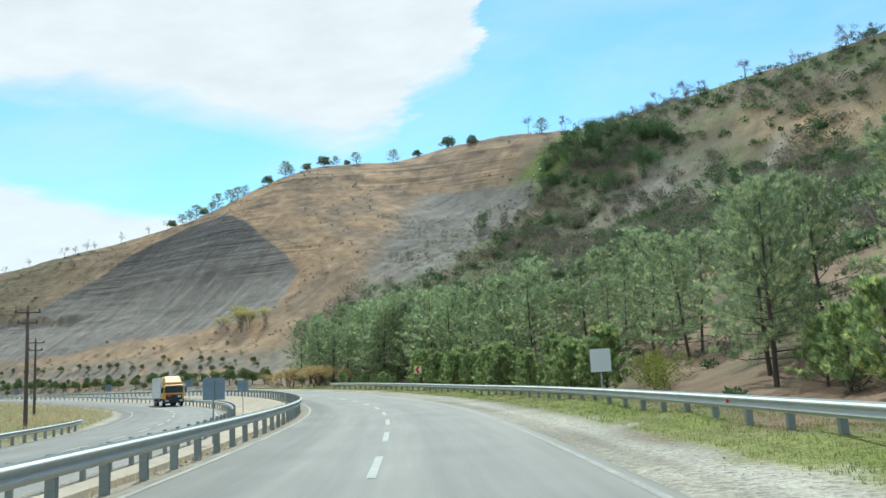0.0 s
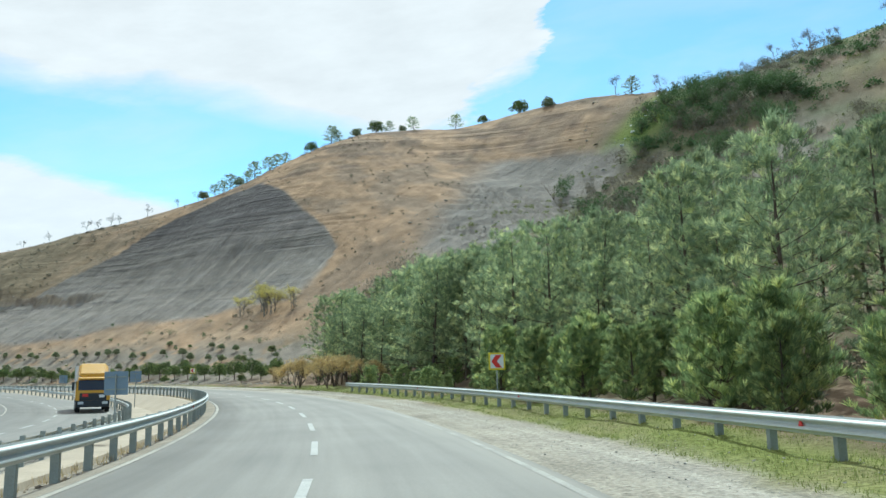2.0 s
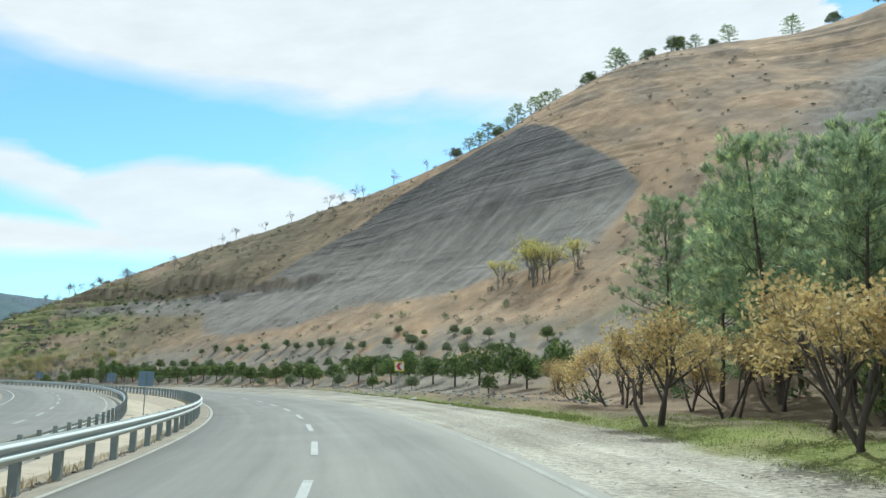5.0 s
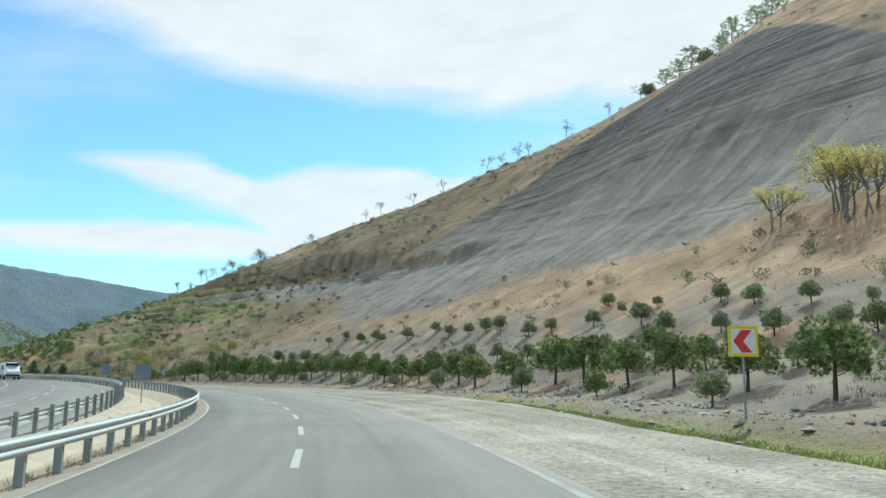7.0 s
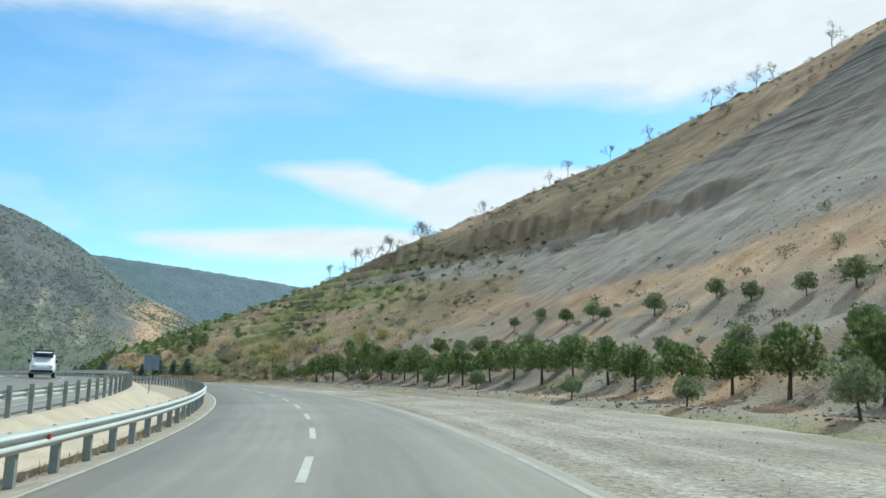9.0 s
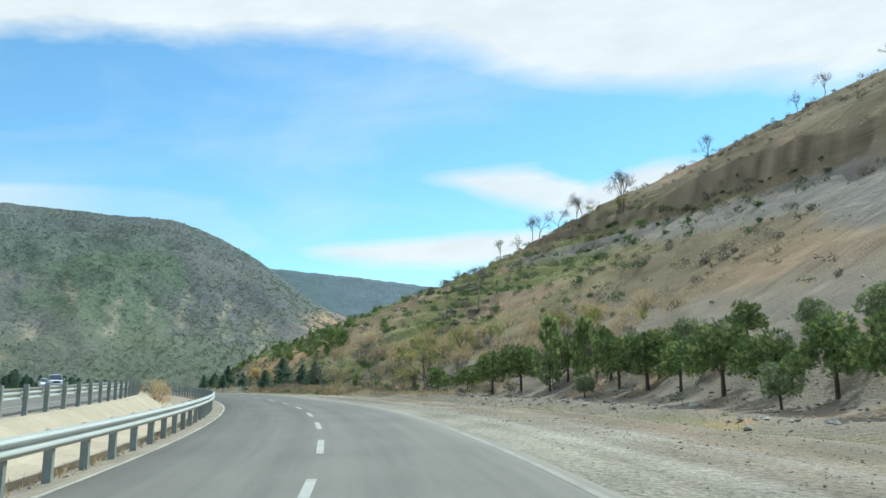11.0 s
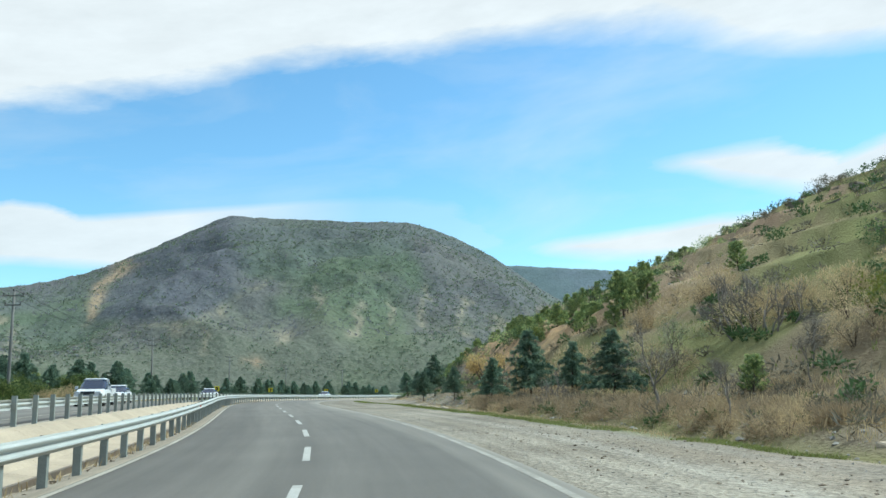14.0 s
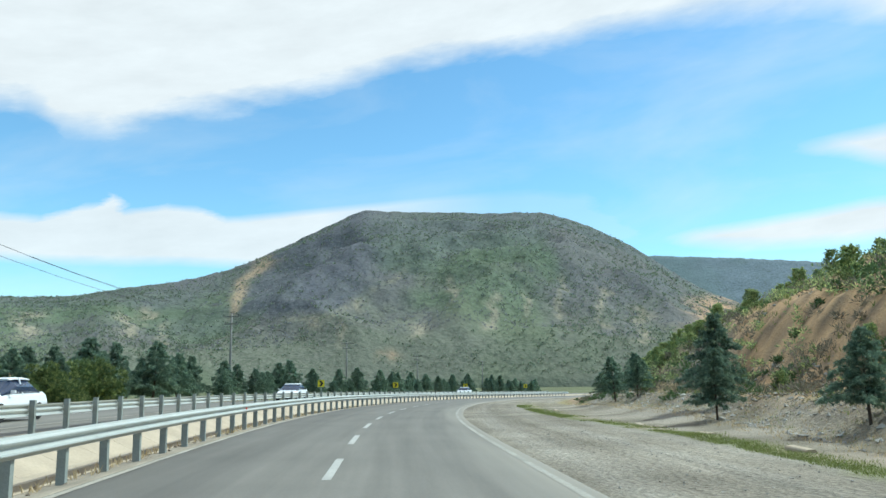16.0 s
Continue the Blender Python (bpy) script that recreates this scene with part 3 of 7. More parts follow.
def box(bm, size, at, turn=(0, 0, 0), bevel=0.0):
    r = bmesh.ops.create_cube(bm, size=1.0, matrix=pose(*at, *turn) @ Matrix.Diagonal((*size, 1)))
    if bevel:
        edges = list({e for v in r["verts"] for e in v.link_edges})
        bmesh.ops.bevel(bm, geom=edges, offset=bevel, segments=2, affect="EDGES", profile=0.5)
    return r["verts"]


def tube(verts, faces, points, radii, sides=6):
    """Adds a tapered tube along points to the lists."""
    base = len(verts)
    for i, (p, r) in enumerate(zip(points, radii)):
        d = (Vector(points[min(i + 1, len(points) - 1)]) - Vector(points[max(i - 1, 0)])).normalized()
        a = d.orthogonal().normalized()
        b = d.cross(a)
        for k in range(sides):
            t = 2 * math.pi * k / sides
            verts.append(tuple(Vector(p) + float(r) * (math.cos(t) * a + math.sin(t) * b)))
    for i in range(len(points) - 1):
        for k in range(sides):
            k2 = (k + 1) % sides
            faces.append((base + i * sides + k, base + i * sides + k2, base + (i + 1) * sides + k2, base + (i + 1) * sides + k))
    faces.append(tuple(base + (len(points) - 1) * sides + k for k in range(sides)))


def loft(name, stations, profile, mat, smooth=True, closed=False, follow=None):
    """A strip along the road: profile is a list of (offset, height)."""
    rows = len(stations)
    pr = np.array(profile, float)
    pts = np.concatenate([place(s + 0 * pr[:, 0], pr[:, 0], pr[:, 1] + (follow(s) if follow else 0)) for s in stations])
    n = len(pr)
    cols = n if closed else n - 1
    faces = [(i * n + j, i * n + (j + 1) % n, (i + 1) * n + (j + 1) % n, (i + 1) * n + j) for i in range(rows - 1) for j in range(cols)]
    if closed:
        faces += [tuple(range(n)), tuple((rows - 1) * n + j for j in reversed(range(n)))]
    me = build(name, pts, faces, mat, smooth)
    if name == "road":
        at = me.attributes.new("lane", "FLOAT_VECTOR", "POINT")
        at.data.foreach_set("vector", np.array([(s, o, 0.0) for s in stations for o in pr[:, 0]], np.float32).reshape(-1))
    return me


# ---- ground ----
g_s = np.concatenate([np.arange(-80, -10, 2.0), np.arange(-10, 440, 1.0), np.arange(440, 561, 2.0)])
g_o = np.concatenate([[-110, -90, -70, -55, -45, -38, -32, -27, -23, -20.5, -19.4, -18.6, -14, -10, -9.3, -9.0, -8.0, -6.5, -5.45, -5.3, -4.7, -1, 2.6, 3.0],
                      np.arange(3.5, 16, 0.6), np.arange(16.2, 44, 0.9), np.arange(44.4, 96, 0.6), np.arange(96.4, 100, 0.9), np.arange(101, 120, 2.0), np.arange(122, 262, 4.0)])
GS, GO = np.meshgrid(g_s, g_o, indexing="ij")
GH = land(GS, GO)
GP = place(GS, GO, GH - 0.05 * (GO < 3.0) * (GO > -19))
GP[..., 2] -= np.where(GO < -40, (-40 - GO) * 0.03, 0)
nr, nc = GS.shape
idx = np.arange(nr * nc).reshape(nr, nc)
quads = np.stack([idx[:-1, :-1], idx[:-1, 1:], idx[1:, 1:], idx[1:, :-1]], -1).reshape(-1, 4)
ground_me = build("ground", GP.reshape(-1, 3), quads, M_GROUND, True)


def soil_colours(s, o, h):
    e = np.interp(s, EDGE_S, EDGE_O)
    n1, n2, n3 = fractal(s / 20, o / 20, 4, 41), fractal(s / 6, o / 6, 4, 42), fractal(s / 2.2, o / 2.2, 3, 43)
    col = lambda *c: np.array(c)[None, None, :] + 0 * s[..., None]
    mix = lambda a, b, t: a + (b - a) * np.clip(t, 0, 1)[..., None]
    dry, green = col(0.200, 0.160, 0.102), col(0.130, 0.145, 0.060)
    orange, brown = col(0.385, 0.262, 0.160), col(0.285, 0.208, 0.140)
    grey, violet = col(0.300, 0.268, 0.230), col(0.212, 0.188, 0.178)
    out = mix(dry, brown, ramp(n1, 0.42, 0.58))
    out = out * (1 - 0.18 * (1 - ramp(s, 168, 180)))[..., None]
    # grass on the wooded spur and on the low slopes past the cutting
    out = mix(out, green, ramp(n2 + 0.4 * n1, 0.62, 0.80) * (1 - ramp(s, 170, 182)) * ramp(o, 48, 62))
    out = mix(out, col(0.23, 0.155, 0.105), 0.7 * ramp(n2 + 0.3 * n1, 0.58, 0.80) * (1 - ramp(s, 90, 130)) * (1 - ramp(o, 40, 55)))
    out = mix(out, col(0.19, 0.24, 0.055), ramp(s, 170, 174) * (1 - ramp(s, 178, 181)) * ramp(o, 112, 120) * (1 - ramp(o, 148, 158)))
    out = mix(out, grey, 0.55 * ramp(n1 + 0.3 * n3, 0.62, 0.72) * (1 - ramp(s, 172, 182)) * ramp(o, 40, 60))
    out = mix(out, col(0.195, 0.196, 0.082), ramp(n2 + 0.3 * n1, 0.49, 0.70) * ramp(s, 300, 325) * (1 - ramp(h, 20, 32)))
    out = mix(out, col(0.345, 0.255, 0.172), 0.85 * ramp(n1 + 0.3 * n3, 0.42, 0.58) * ramp(s, 335, 350) * (1 - ramp(h, 9, 14)))
    # the spur: dark scrubby ground, an orange slip under the crest, grey scree and a pale gully
    spur = (1 - ramp(s, 168, 178)) * ramp(o, 42, 60)
    out = mix(out, mix(col(0.150, 0.138, 0.080), col(0.125, 0.140, 0.062), ramp(n2, 0.42, 0.6)), 0.75 * spur * ramp(n3 + 0.5 * n2, 0.55, 0.8))
    out = mix(out, mix(orange, brown, ramp(n3, 0.4, 0.7)), 0.95 * spur * np.exp(-(((s - 126) / 20) ** 2)) * np.exp(-(((o - 143 - 0.45 * (s - 126) + 9 * (n1 - 0.5)) / 9.5) ** 2)) * ramp(n2, 0.34, 0.5))
    out = mix(out, grey * 0.9, 0.9 * spur * np.exp(-(((s - 148) / 9) ** 2)) * np.exp(-(((o - 121) / 17) ** 2)) * ramp(n2 + 0.3 * n3, 0.42, 0.62))
    gully = np.interp(o, [60, 90, 124, 150], [112, 119, 128.5, 133]) + 5 * (n1 - 0.5)
    out = mix(out, col(0.31, 0.28, 0.235), 0.8 * spur * np.exp(-(((s - gully) / 1.6) ** 2)) * ramp(o, 66, 80) * (1 - ramp(o, 136, 146)))
    # orange and brown earth of the high cutting
    cut = ramp(s, 176, 190) * (1 - ramp(s, 252, 300))
    out = mix(out, mix(orange, brown, ramp(n2, 0.40, 0.62)), cut * (1 - ramp(h, 74, 84) * 0.4))
    strata = 0.5 + 0.5 * np.sin(h * 1.1 + 4 * n1)
    out = mix(out, col(0.175, 0.122, 0.088), 0.75 * cut * ramp(strata, 0.75, 0.95) * ramp(h, 50, 56) * ramp(n2, 0.35, 0.5))
    out = mix(out, col(0.365, 0.262, 0.168), ramp(s, 185, 195) * (1 - ramp(s, 245, 262)) * (1 - ramp(h, 9, 14)) * ramp(h, 3, 5) * ramp(n2, 0.35, 0.55))
    low = ramp(s, 150, 175) * (1 - ramp(s, 300, 320)) * (1 - ramp(h, 5, 10))
    out = mix(out, col(0.24, 0.207, 0.165), low * ramp(n3 + 0.5 * n2, 0.45, 0.72))
    rilled = 0.5 + 0.5 * np.sin((s + 0.7 * o) * 2.4 + 6 * fractal((s + 0.7 * o) / 6, (o - 0.7 * s) / 30, 3, 49))
    bank = ramp(s, 352, 362) * (1 - ramp(s, 398, 412)) * (1 - ramp(o + 5 * (n2 - 0.5), 22, 27))
    out = mix(out, mix(mix(col(0.335, 0.305, 0.255), col(0.56, 0.375, 0.205), ramp(o + 0.35 * (385 - s) + 5 * (n1 - 0.5), 16.5, 18.5)), col(0.215, 0.165, 0.115), 0.9 * ramp(rilled * 0.7 + n2 * 0.6, 0.62, 0.88)), 0.92 * bank)
    g = marl(s, o, h)
    stripes = 0.5 + 0.5 * np.sin(h * 1.35 + 7 * n1 + 0.03 * s)
    marlc = mix(grey, violet, np.clip(ramp(h, 27, 44) * 0.75 + 0.25 * ramp(stripes, 0.7, 1.0), 0, 1) * (1 - ramp(-s, -202, -196)))
    marlc = mix(marlc, col(0.155, 0.138, 0.134), 0.8 * ramp(h + 6 * (n1 - 0.5), 38, 47) * ramp(s, 205, 212))
    marlc = mix(marlc, col(0.33, 0.305, 0.275), 0.3 * ramp(stripes * n2, 0.42, 0.55))
    marlc = marlc * (1 - 0.15 * (1 - ramp(s, 186, 196)) + 0.14 * (1 - ramp(h, 18, 30)) * (1 - ramp(s, 206, 222)))[..., None]
    marlc = marlc * (1 - 0.22 * ramp(s, 232, 258) * ramp(h, 20, 34) - 0.12 * ramp(h, 24, 34) - 0.15 * ramp(s, 198, 206))[..., None]
    out = mix(out, marlc, g)
    line = scarp_line(s, o)
    band = ramp(s, 250, 276) * (1 - ramp(s, 338, 362))
    out = mix(out, mix(col(0.17, 0.13, 0.095), col(0.33, 0.26, 0.18), ramp(fractal(s / 1.1, o / 8, 3, 44), 0.3, 0.7)), 0.8 * band * ramp(o, line - 0.5, line + 0.3) * (1 - ramp(o, line + 0.9, line + 1.7)))
    # clods and small hollows over all the open slopes
    n4 = fractal(s / 1.6, o / 1.3, 2, 45)
    out = out * (1 + 0.55 * (n4 - 0.5) * (1 - 0.6 * g) * ramp(o, e + 2, e + 6))[..., None]
    # shoulder: pale gravel, then a strip of grass
    gravel = mix(col(0.315, 0.285, 0.230), col(0.232, 0.208, 0.166), ramp(n2 + 0.5 * n3, 0.55, 0.95))
    gravel = mix(gravel, mix(col(0.255, 0.200, 0.145), col(0.205, 0.165, 0.120), ramp(n3, 0.4, 0.65)), 0.9 * ramp(s, 225, 255) * (1 - ramp(s, 296, 320)) * ramp(o + 3 * (n2 - 0.5), 4.6, 7.0))
    lane = 0.5 + 0.5 * np.sin((o - 0.012 * s) * 3.1 + 5 * fractal(s / 40, o / 3, 3, 47))
    gravel = mix(gravel, col(0.37, 0.345, 0.295), 0.5 * ramp(lane, 0.6, 1.0))
    gravel = gravel * (1 + 0.24 * (1 - ramp(s, 170, 230)) - 0.10 * ramp(s, 308, 330))[..., None]
    out = mix(gravel, out, ramp(o + 1.1 * (n3 - 0.5) + 0.9 * (n2 - 0.5), e - 0.2, e + 0.5))
    tail = 1 - 0.55 * ramp(s, 118, 135)
    strip = ramp(o + 1.5 * (n3 - 0.5), e - 0.1, e + 0.5) * (1 - ramp(o + 2.5 * tail * (n2 - 0.5), e + 1.6 * tail, e + 3.4 * tail))
    out = mix(out, mix(col(0.190, 0.210, 0.058), col(0.225, 0.215, 0.090), ramp(n3, 0.35, 0.75)), strip * np.clip(1.0 * (1 - ramp(s, 165, 230)) + 0.45, 0, 1))
    # weedy earth between the gravel and the foot of the last slope
    weed = np.interp(s, WEED_S, WEED_O) + 0.9 * (n3 - 0.5) + 0.6 * (n2 - 0.5)
    past = ramp(s, 306, 318) * (1 - ramp(s, 400, 430)) * (1 - ramp(o, e + 0.2, e + 1.0))
    out = mix(out, mix(col(0.275, 0.228, 0.165), col(0.205, 0.188, 0.115), ramp(n3 + 0.4 * (n2 - 0.5), 0.38, 0.62)), past * ramp(o, weed - 0.1, weed + 0.3))
    out = mix(out, mix(col(0.315, 0.285, 0.235), col(0.215, 0.190, 0.150), ramp(n3 + 0.3 * (n2 - 0.5), 0.36, 0.6)), 0.85 * ramp(s, 348, 358) * (1 - ramp(s, 400, 415)) * ramp(o, weed + 0.8, weed + 1.4) * (1 - ramp(o + 3 * (n2 - 0.5), 12.5, 15)))
    out = mix(out, col(0.165, 0.185, 0.070), 0.75 * past * ramp(o, weed - 0.2, weed + 0.1) * (1 - ramp(o, weed + 0.5, weed + 1.0)) * ramp(n2 + 0.4 * n3, 0.5, 0.75))
    left = ramp(-o, 19, 21)
    out = mix(out, mix(col(0.16, 0.17, 0.07), col(0.26, 0.22, 0.11), n2), left)
    out = mix(out, col(0.33, 0.30, 0.25), (o < -4.0) * (o > -19.0) * 1.0)
    return np.clip(out, 0, 1)


SOIL = soil_colours(GS, GO, GH)
layer = ground_me.color_attributes.new("soil", "FLOAT_COLOR", "POINT")
layer.data.foreach_set("color", np.concatenate([SOIL, np.ones((*SOIL.shape[:2], 1))], -1).reshape(-1).astype(np.float32))
# beds and rills of the bare slope: station, height and how bare it is
BARE = np.maximum(marl(GS, GO, GH), 0.55 * ramp(GS, 178, 192) * (1 - ramp(GS, 300, 330)) * ramp(GH, 0.8, 4))
BARE = np.maximum(BARE, 0.35 * ramp(GS, 300, 330) * (1 - ramp(GS, 400, 430)) * ramp(GH, 5, 9))
BARE = np.maximum(BARE, 0.9 * ramp(GS, 350, 360) * (1 - ramp(GS, 398, 412)) * ramp(GO, 11, 13) * (1 - ramp(GO, 25, 30)))
for key, vals in (("beds", (GS, GH, BARE)), ("fall", (GS + 0.12 * GO, GO, BARE))):
    at = ground_me.attributes.new(key, "FLOAT_VECTOR", "POINT")
    at.data.foreach_set("vector", np.stack(vals, -1).reshape(-1).astype(np.float32))
ground = tagged(new("ground", ground_me), "eroded hillside of grey marl and orange earth above a gravel shoulder", "ground", kind="structure")

# wide plain under everything, out to the mountains
ring, faces = [], []
for k, r in enumerate((0, 150, 400, 900, 1800, 3000, 4600)):
    for j in range(64):
        a = 2 * math.pi * j / 64
        ring.append((-150 + r * math.cos(a), 120 + r * math.sin(a), -5.0))
    if k:
        faces += [((k - 1) * 64 + j, (k - 1) * 64 + (j + 1) % 64, k * 64 + (j + 1) % 64, k * 64 + j) for j in range(64)]
M_PLAIN = material("scrubby_plain", (0.12, 0.13, 0.065), 0.95, vary=0.4, scale=0.02, fine=0.3, bump=0.6, dist=0.8)
tagged(new("plain", build("plain", ring, faces, M_PLAIN)), "flat scrub-covered valley floor reaching the mountains", "ground", kind="structure")

# ---- leaves ----


def kites(centres, dirs, length, width, rng, droop=0.0):
    """Small pointed leaves: one kite-shaped face for each centre and direction."""
    n = len(centres)
    d = dirs / np.linalg.norm(dirs, axis=1, keepdims=True)
    ref = rng.normal(size=(n, 3))
    w = np.cross(d, ref)
    w /= np.linalg.norm(w, axis=1, keepdims=True) + 1e-9
    ln = (length * rng.uniform(0.65, 1.3, n))[:, None]
    wd = (width * rng.uniform(0.7, 1.3, n))[:, None]
    a, tip = centres, centres + d * ln
    tip = tip - np.array([0, 0, 1.0]) * droop * ln
    m = centres + d * ln * 0.45
    v = np.stack([a, m + w * wd, tip, m - w * wd], 1).reshape(-1, 3)
    return v, np.arange(4 * n).reshape(n, 4)


# ---- mountains ----


def range_of_hills(name, centre, r_foot, r_top, r_end, azs, els, mat, label, rough, seed, steps=90, top_share=1.0):
    """A ridge seen from the valley: its skyline rises by the given degrees at the given bearings."""
    az = np.arange(azs[0], azs[-1] + 0.01, 0.25)
    el = hermite(az, np.array(azs, float), np.array(els, float))
    rr = np.concatenate([np.linspace(r_foot, r_top, steps), np.linspace(r_top * 1.05, r_end, 8)])
    AZ, RR = np.meshgrid(np.radians(az), rr, indexing="ij")
    x, y = centre[0] - np.sin(AZ) * RR, centre[1] + np.cos(AZ) * RR
    crest = np.tan(np.radians(el))[:, None] * r_top
    t = np.clip((RR - r_foot) / (r_top - r_foot), 0, 1)
    rough = rough * np.clip(crest / (math.tan(radians(11.0)) * r_top), 0.2, 1.0) if name == "mountain" else rough
    spur = 1 - np.abs(2 * fractal(x / 330, y / 330, 5, seed) - 1)
    prof = t ** 0.9 * (0.80 + 0.20 * t)
    z = crest * prof + rough * np.sin(np.pi * t) * (spur - 0.55) + 0.10 * rough * (fractal(x / 60, y / 60, 4, seed + 5) - 0.5) * np.sin(np.pi * np.clip(t, 0, 0.96))
    z = z + 7.0 * (fractal(x / 16, y / 16, 3, seed + 15) - 0.5) * ramp(t, 0.90, 1.0)
    z = np.where(RR > r_top, crest - (RR - r_top) * 0.25, z) + np.where(t > 0, 5.0, -6.0) - 9 * (1 - np.clip(t * 8, 0, 1))
    n, m = AZ.shape
    ids = np.arange(n * m).reshape(n, m)
    q = np.stack([ids[:-1, :-1], ids[:-1, 1:], ids[1:, 1:], ids[1:, :-1]], -1).reshape(-1, 4)
    me = build(name, np.stack([x, y, z], -1).reshape(-1, 3), q, mat, True)
    n1, n2 = fractal(x / 260, y / 260, 4, seed + 7), fractal(x / 45, y / 45, 4, seed + 9)
    c = lambda *k: np.array(k)[None, None, :] + 0 * x[..., None]
    mix = lambda a, b, w: a + (b - a) * np.clip(w, 0, 1)[..., None]
    col = mix(c(0.152, 0.140, 0.138), c(0.130, 0.152, 0.102), ramp(n1, 0.40, 0.58))
    col = mix(col, c(0.140, 0.134, 0.144), 0.6 * ramp(t + 0.5 * (n1 - 0.5), 0.62, 0.85))
    col = mix(col, c(0.165, 0.166, 0.112), 0.6 * (1 - ramp(t + 0.6 * (n2 - 0.5), 0.12, 0.42)))
    col = mix(col, c(0.18, 0.17, 0.12), ramp(n2, 0.52, 0.68) * 0.2 * (1 - t))
    n3 = fractal(x / 380 + 9, y / 380, 4, seed + 11)
    col = mix(col, c(0.130, 0.128, 0.140), 0.5 * ramp(n3, 0.48, 0.62) * ramp(t, 0.25, 0.5))
    deg, up = np.degrees(AZ), np.degrees(np.arctan2(z, RR))
    if name == "mountain":
        # leafless woods on the shoulder between the scar and the spur
        low = np.interp(deg, [84, 85.6, 88.7, 94.6], [7.8, 7.0, 5.1, 4.5]) + 0.8 * (n1 - 0.5)
        col = mix(col, c(0.27, 0.235, 0.17), 0.75 * np.exp(-(((up - low + 0.18 + 0.5 * (n2 - 0.5)) / 0.13) ** 2)) * ramp(deg, 83, 84.5) * (1 - ramp(deg, 91, 93)) * ramp(n2, 0.36, 0.5))
        col = mix(col, c(0.125, 0.120, 0.140), 0.8 * ramp(deg, 84.5, 87.5) * (1 - ramp(deg + 3 * (n2 - 0.5), 93.8, 95.4)) * ramp(up, low - 0.3, low + 0.5))
    # far ridge: pale blue distance haze put into the colour of its woods
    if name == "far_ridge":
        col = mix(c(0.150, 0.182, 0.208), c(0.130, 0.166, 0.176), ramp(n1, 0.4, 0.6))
    for a, e0, e1, w, k in SCARS if name == "mountain" else ():
        w = w * (1.0 if k else 0.55)
        col = mix(col, c(0.44, 0.28, 0.18) if k else c(0.29, 0.245, 0.185), np.exp(-(((deg - a + 2.6 * (n2 - 0.5) + 1.2 * (n1 - 0.5)) / (w * 0.62)) ** 2)) * ramp(up, e0 - 0.3, e0 + 0.2) * (1 - ramp(up, e1 - 0.2, e1 + 0.3)) * ramp(n2, 0.22 if k else 0.30, 0.40 if k else 0.48))
    if name == "mountain":
        # the long slip below the shoulder
        slip = np.interp(up, [4.2, 5.65, 6.88, 7.53, 8.5], [95.6, 95.2, 94.85, 93.95, 93.3]) + 0.5 * (n2 - 0.5)
        col = mix(col, c(0.40, 0.285, 0.195), 0.95 * np.exp(-(((deg - slip) / np.interp(up, [4.2, 7, 8.4], [0.35, 0.4, 0.75])) ** 2)) * ramp(up, 4.1, 4.5) * (1 - ramp(up, 8.4, 8.7)) * ramp(n2, 0.25, 0.42))
    col = col * (np.array([1.0, 1.06, 1.04]) if name == "mountain" else 1.0)
    lay = me.color_attributes.new("soil", "FLOAT_COLOR", "POINT")
    lay.data.foreach_set("color", np.concatenate([col, np.ones((n, m, 1))], -1).reshape(-1).astype(np.float32))
    return tagged(new(name, me), label, "mountain", kind="structure"), (az, rr, np.stack([x, y, z], -1))


SCARS = [(102.3, 3.1, 4.9, 1.3, 0), (101.0, 4.0, 5.0, 1.3, 0), (78.4, 3.6, 6.0, 0.7, 0), (63.6, 2.5, 5.4, 2.2, 1), (68.0, 2.0, 5.0, 1.5, 0), (75.8, 4.5, 6.0, 0.8, 0), (84.6, 1.6, 2.2, 0.8, 1), (90.0, 3.8, 4.6, 1.6, 0), (108.0, 3.0, 4.6, 2.0, 0), (81.2, 5.4, 7.2, 0.6, 0), (73.6, 4.2, 7.0, 0.6, 0), (70.6, 3.6, 6.2, 0.8, 0), (88.2, 2.6, 4.2, 0.8, 0), (83.2, 3.2, 4.0, 1.4, 0), (99.8, 2.4, 4.0, 0.8, 0), (87.0, 5.0, 5.6, 1.6, 0)]


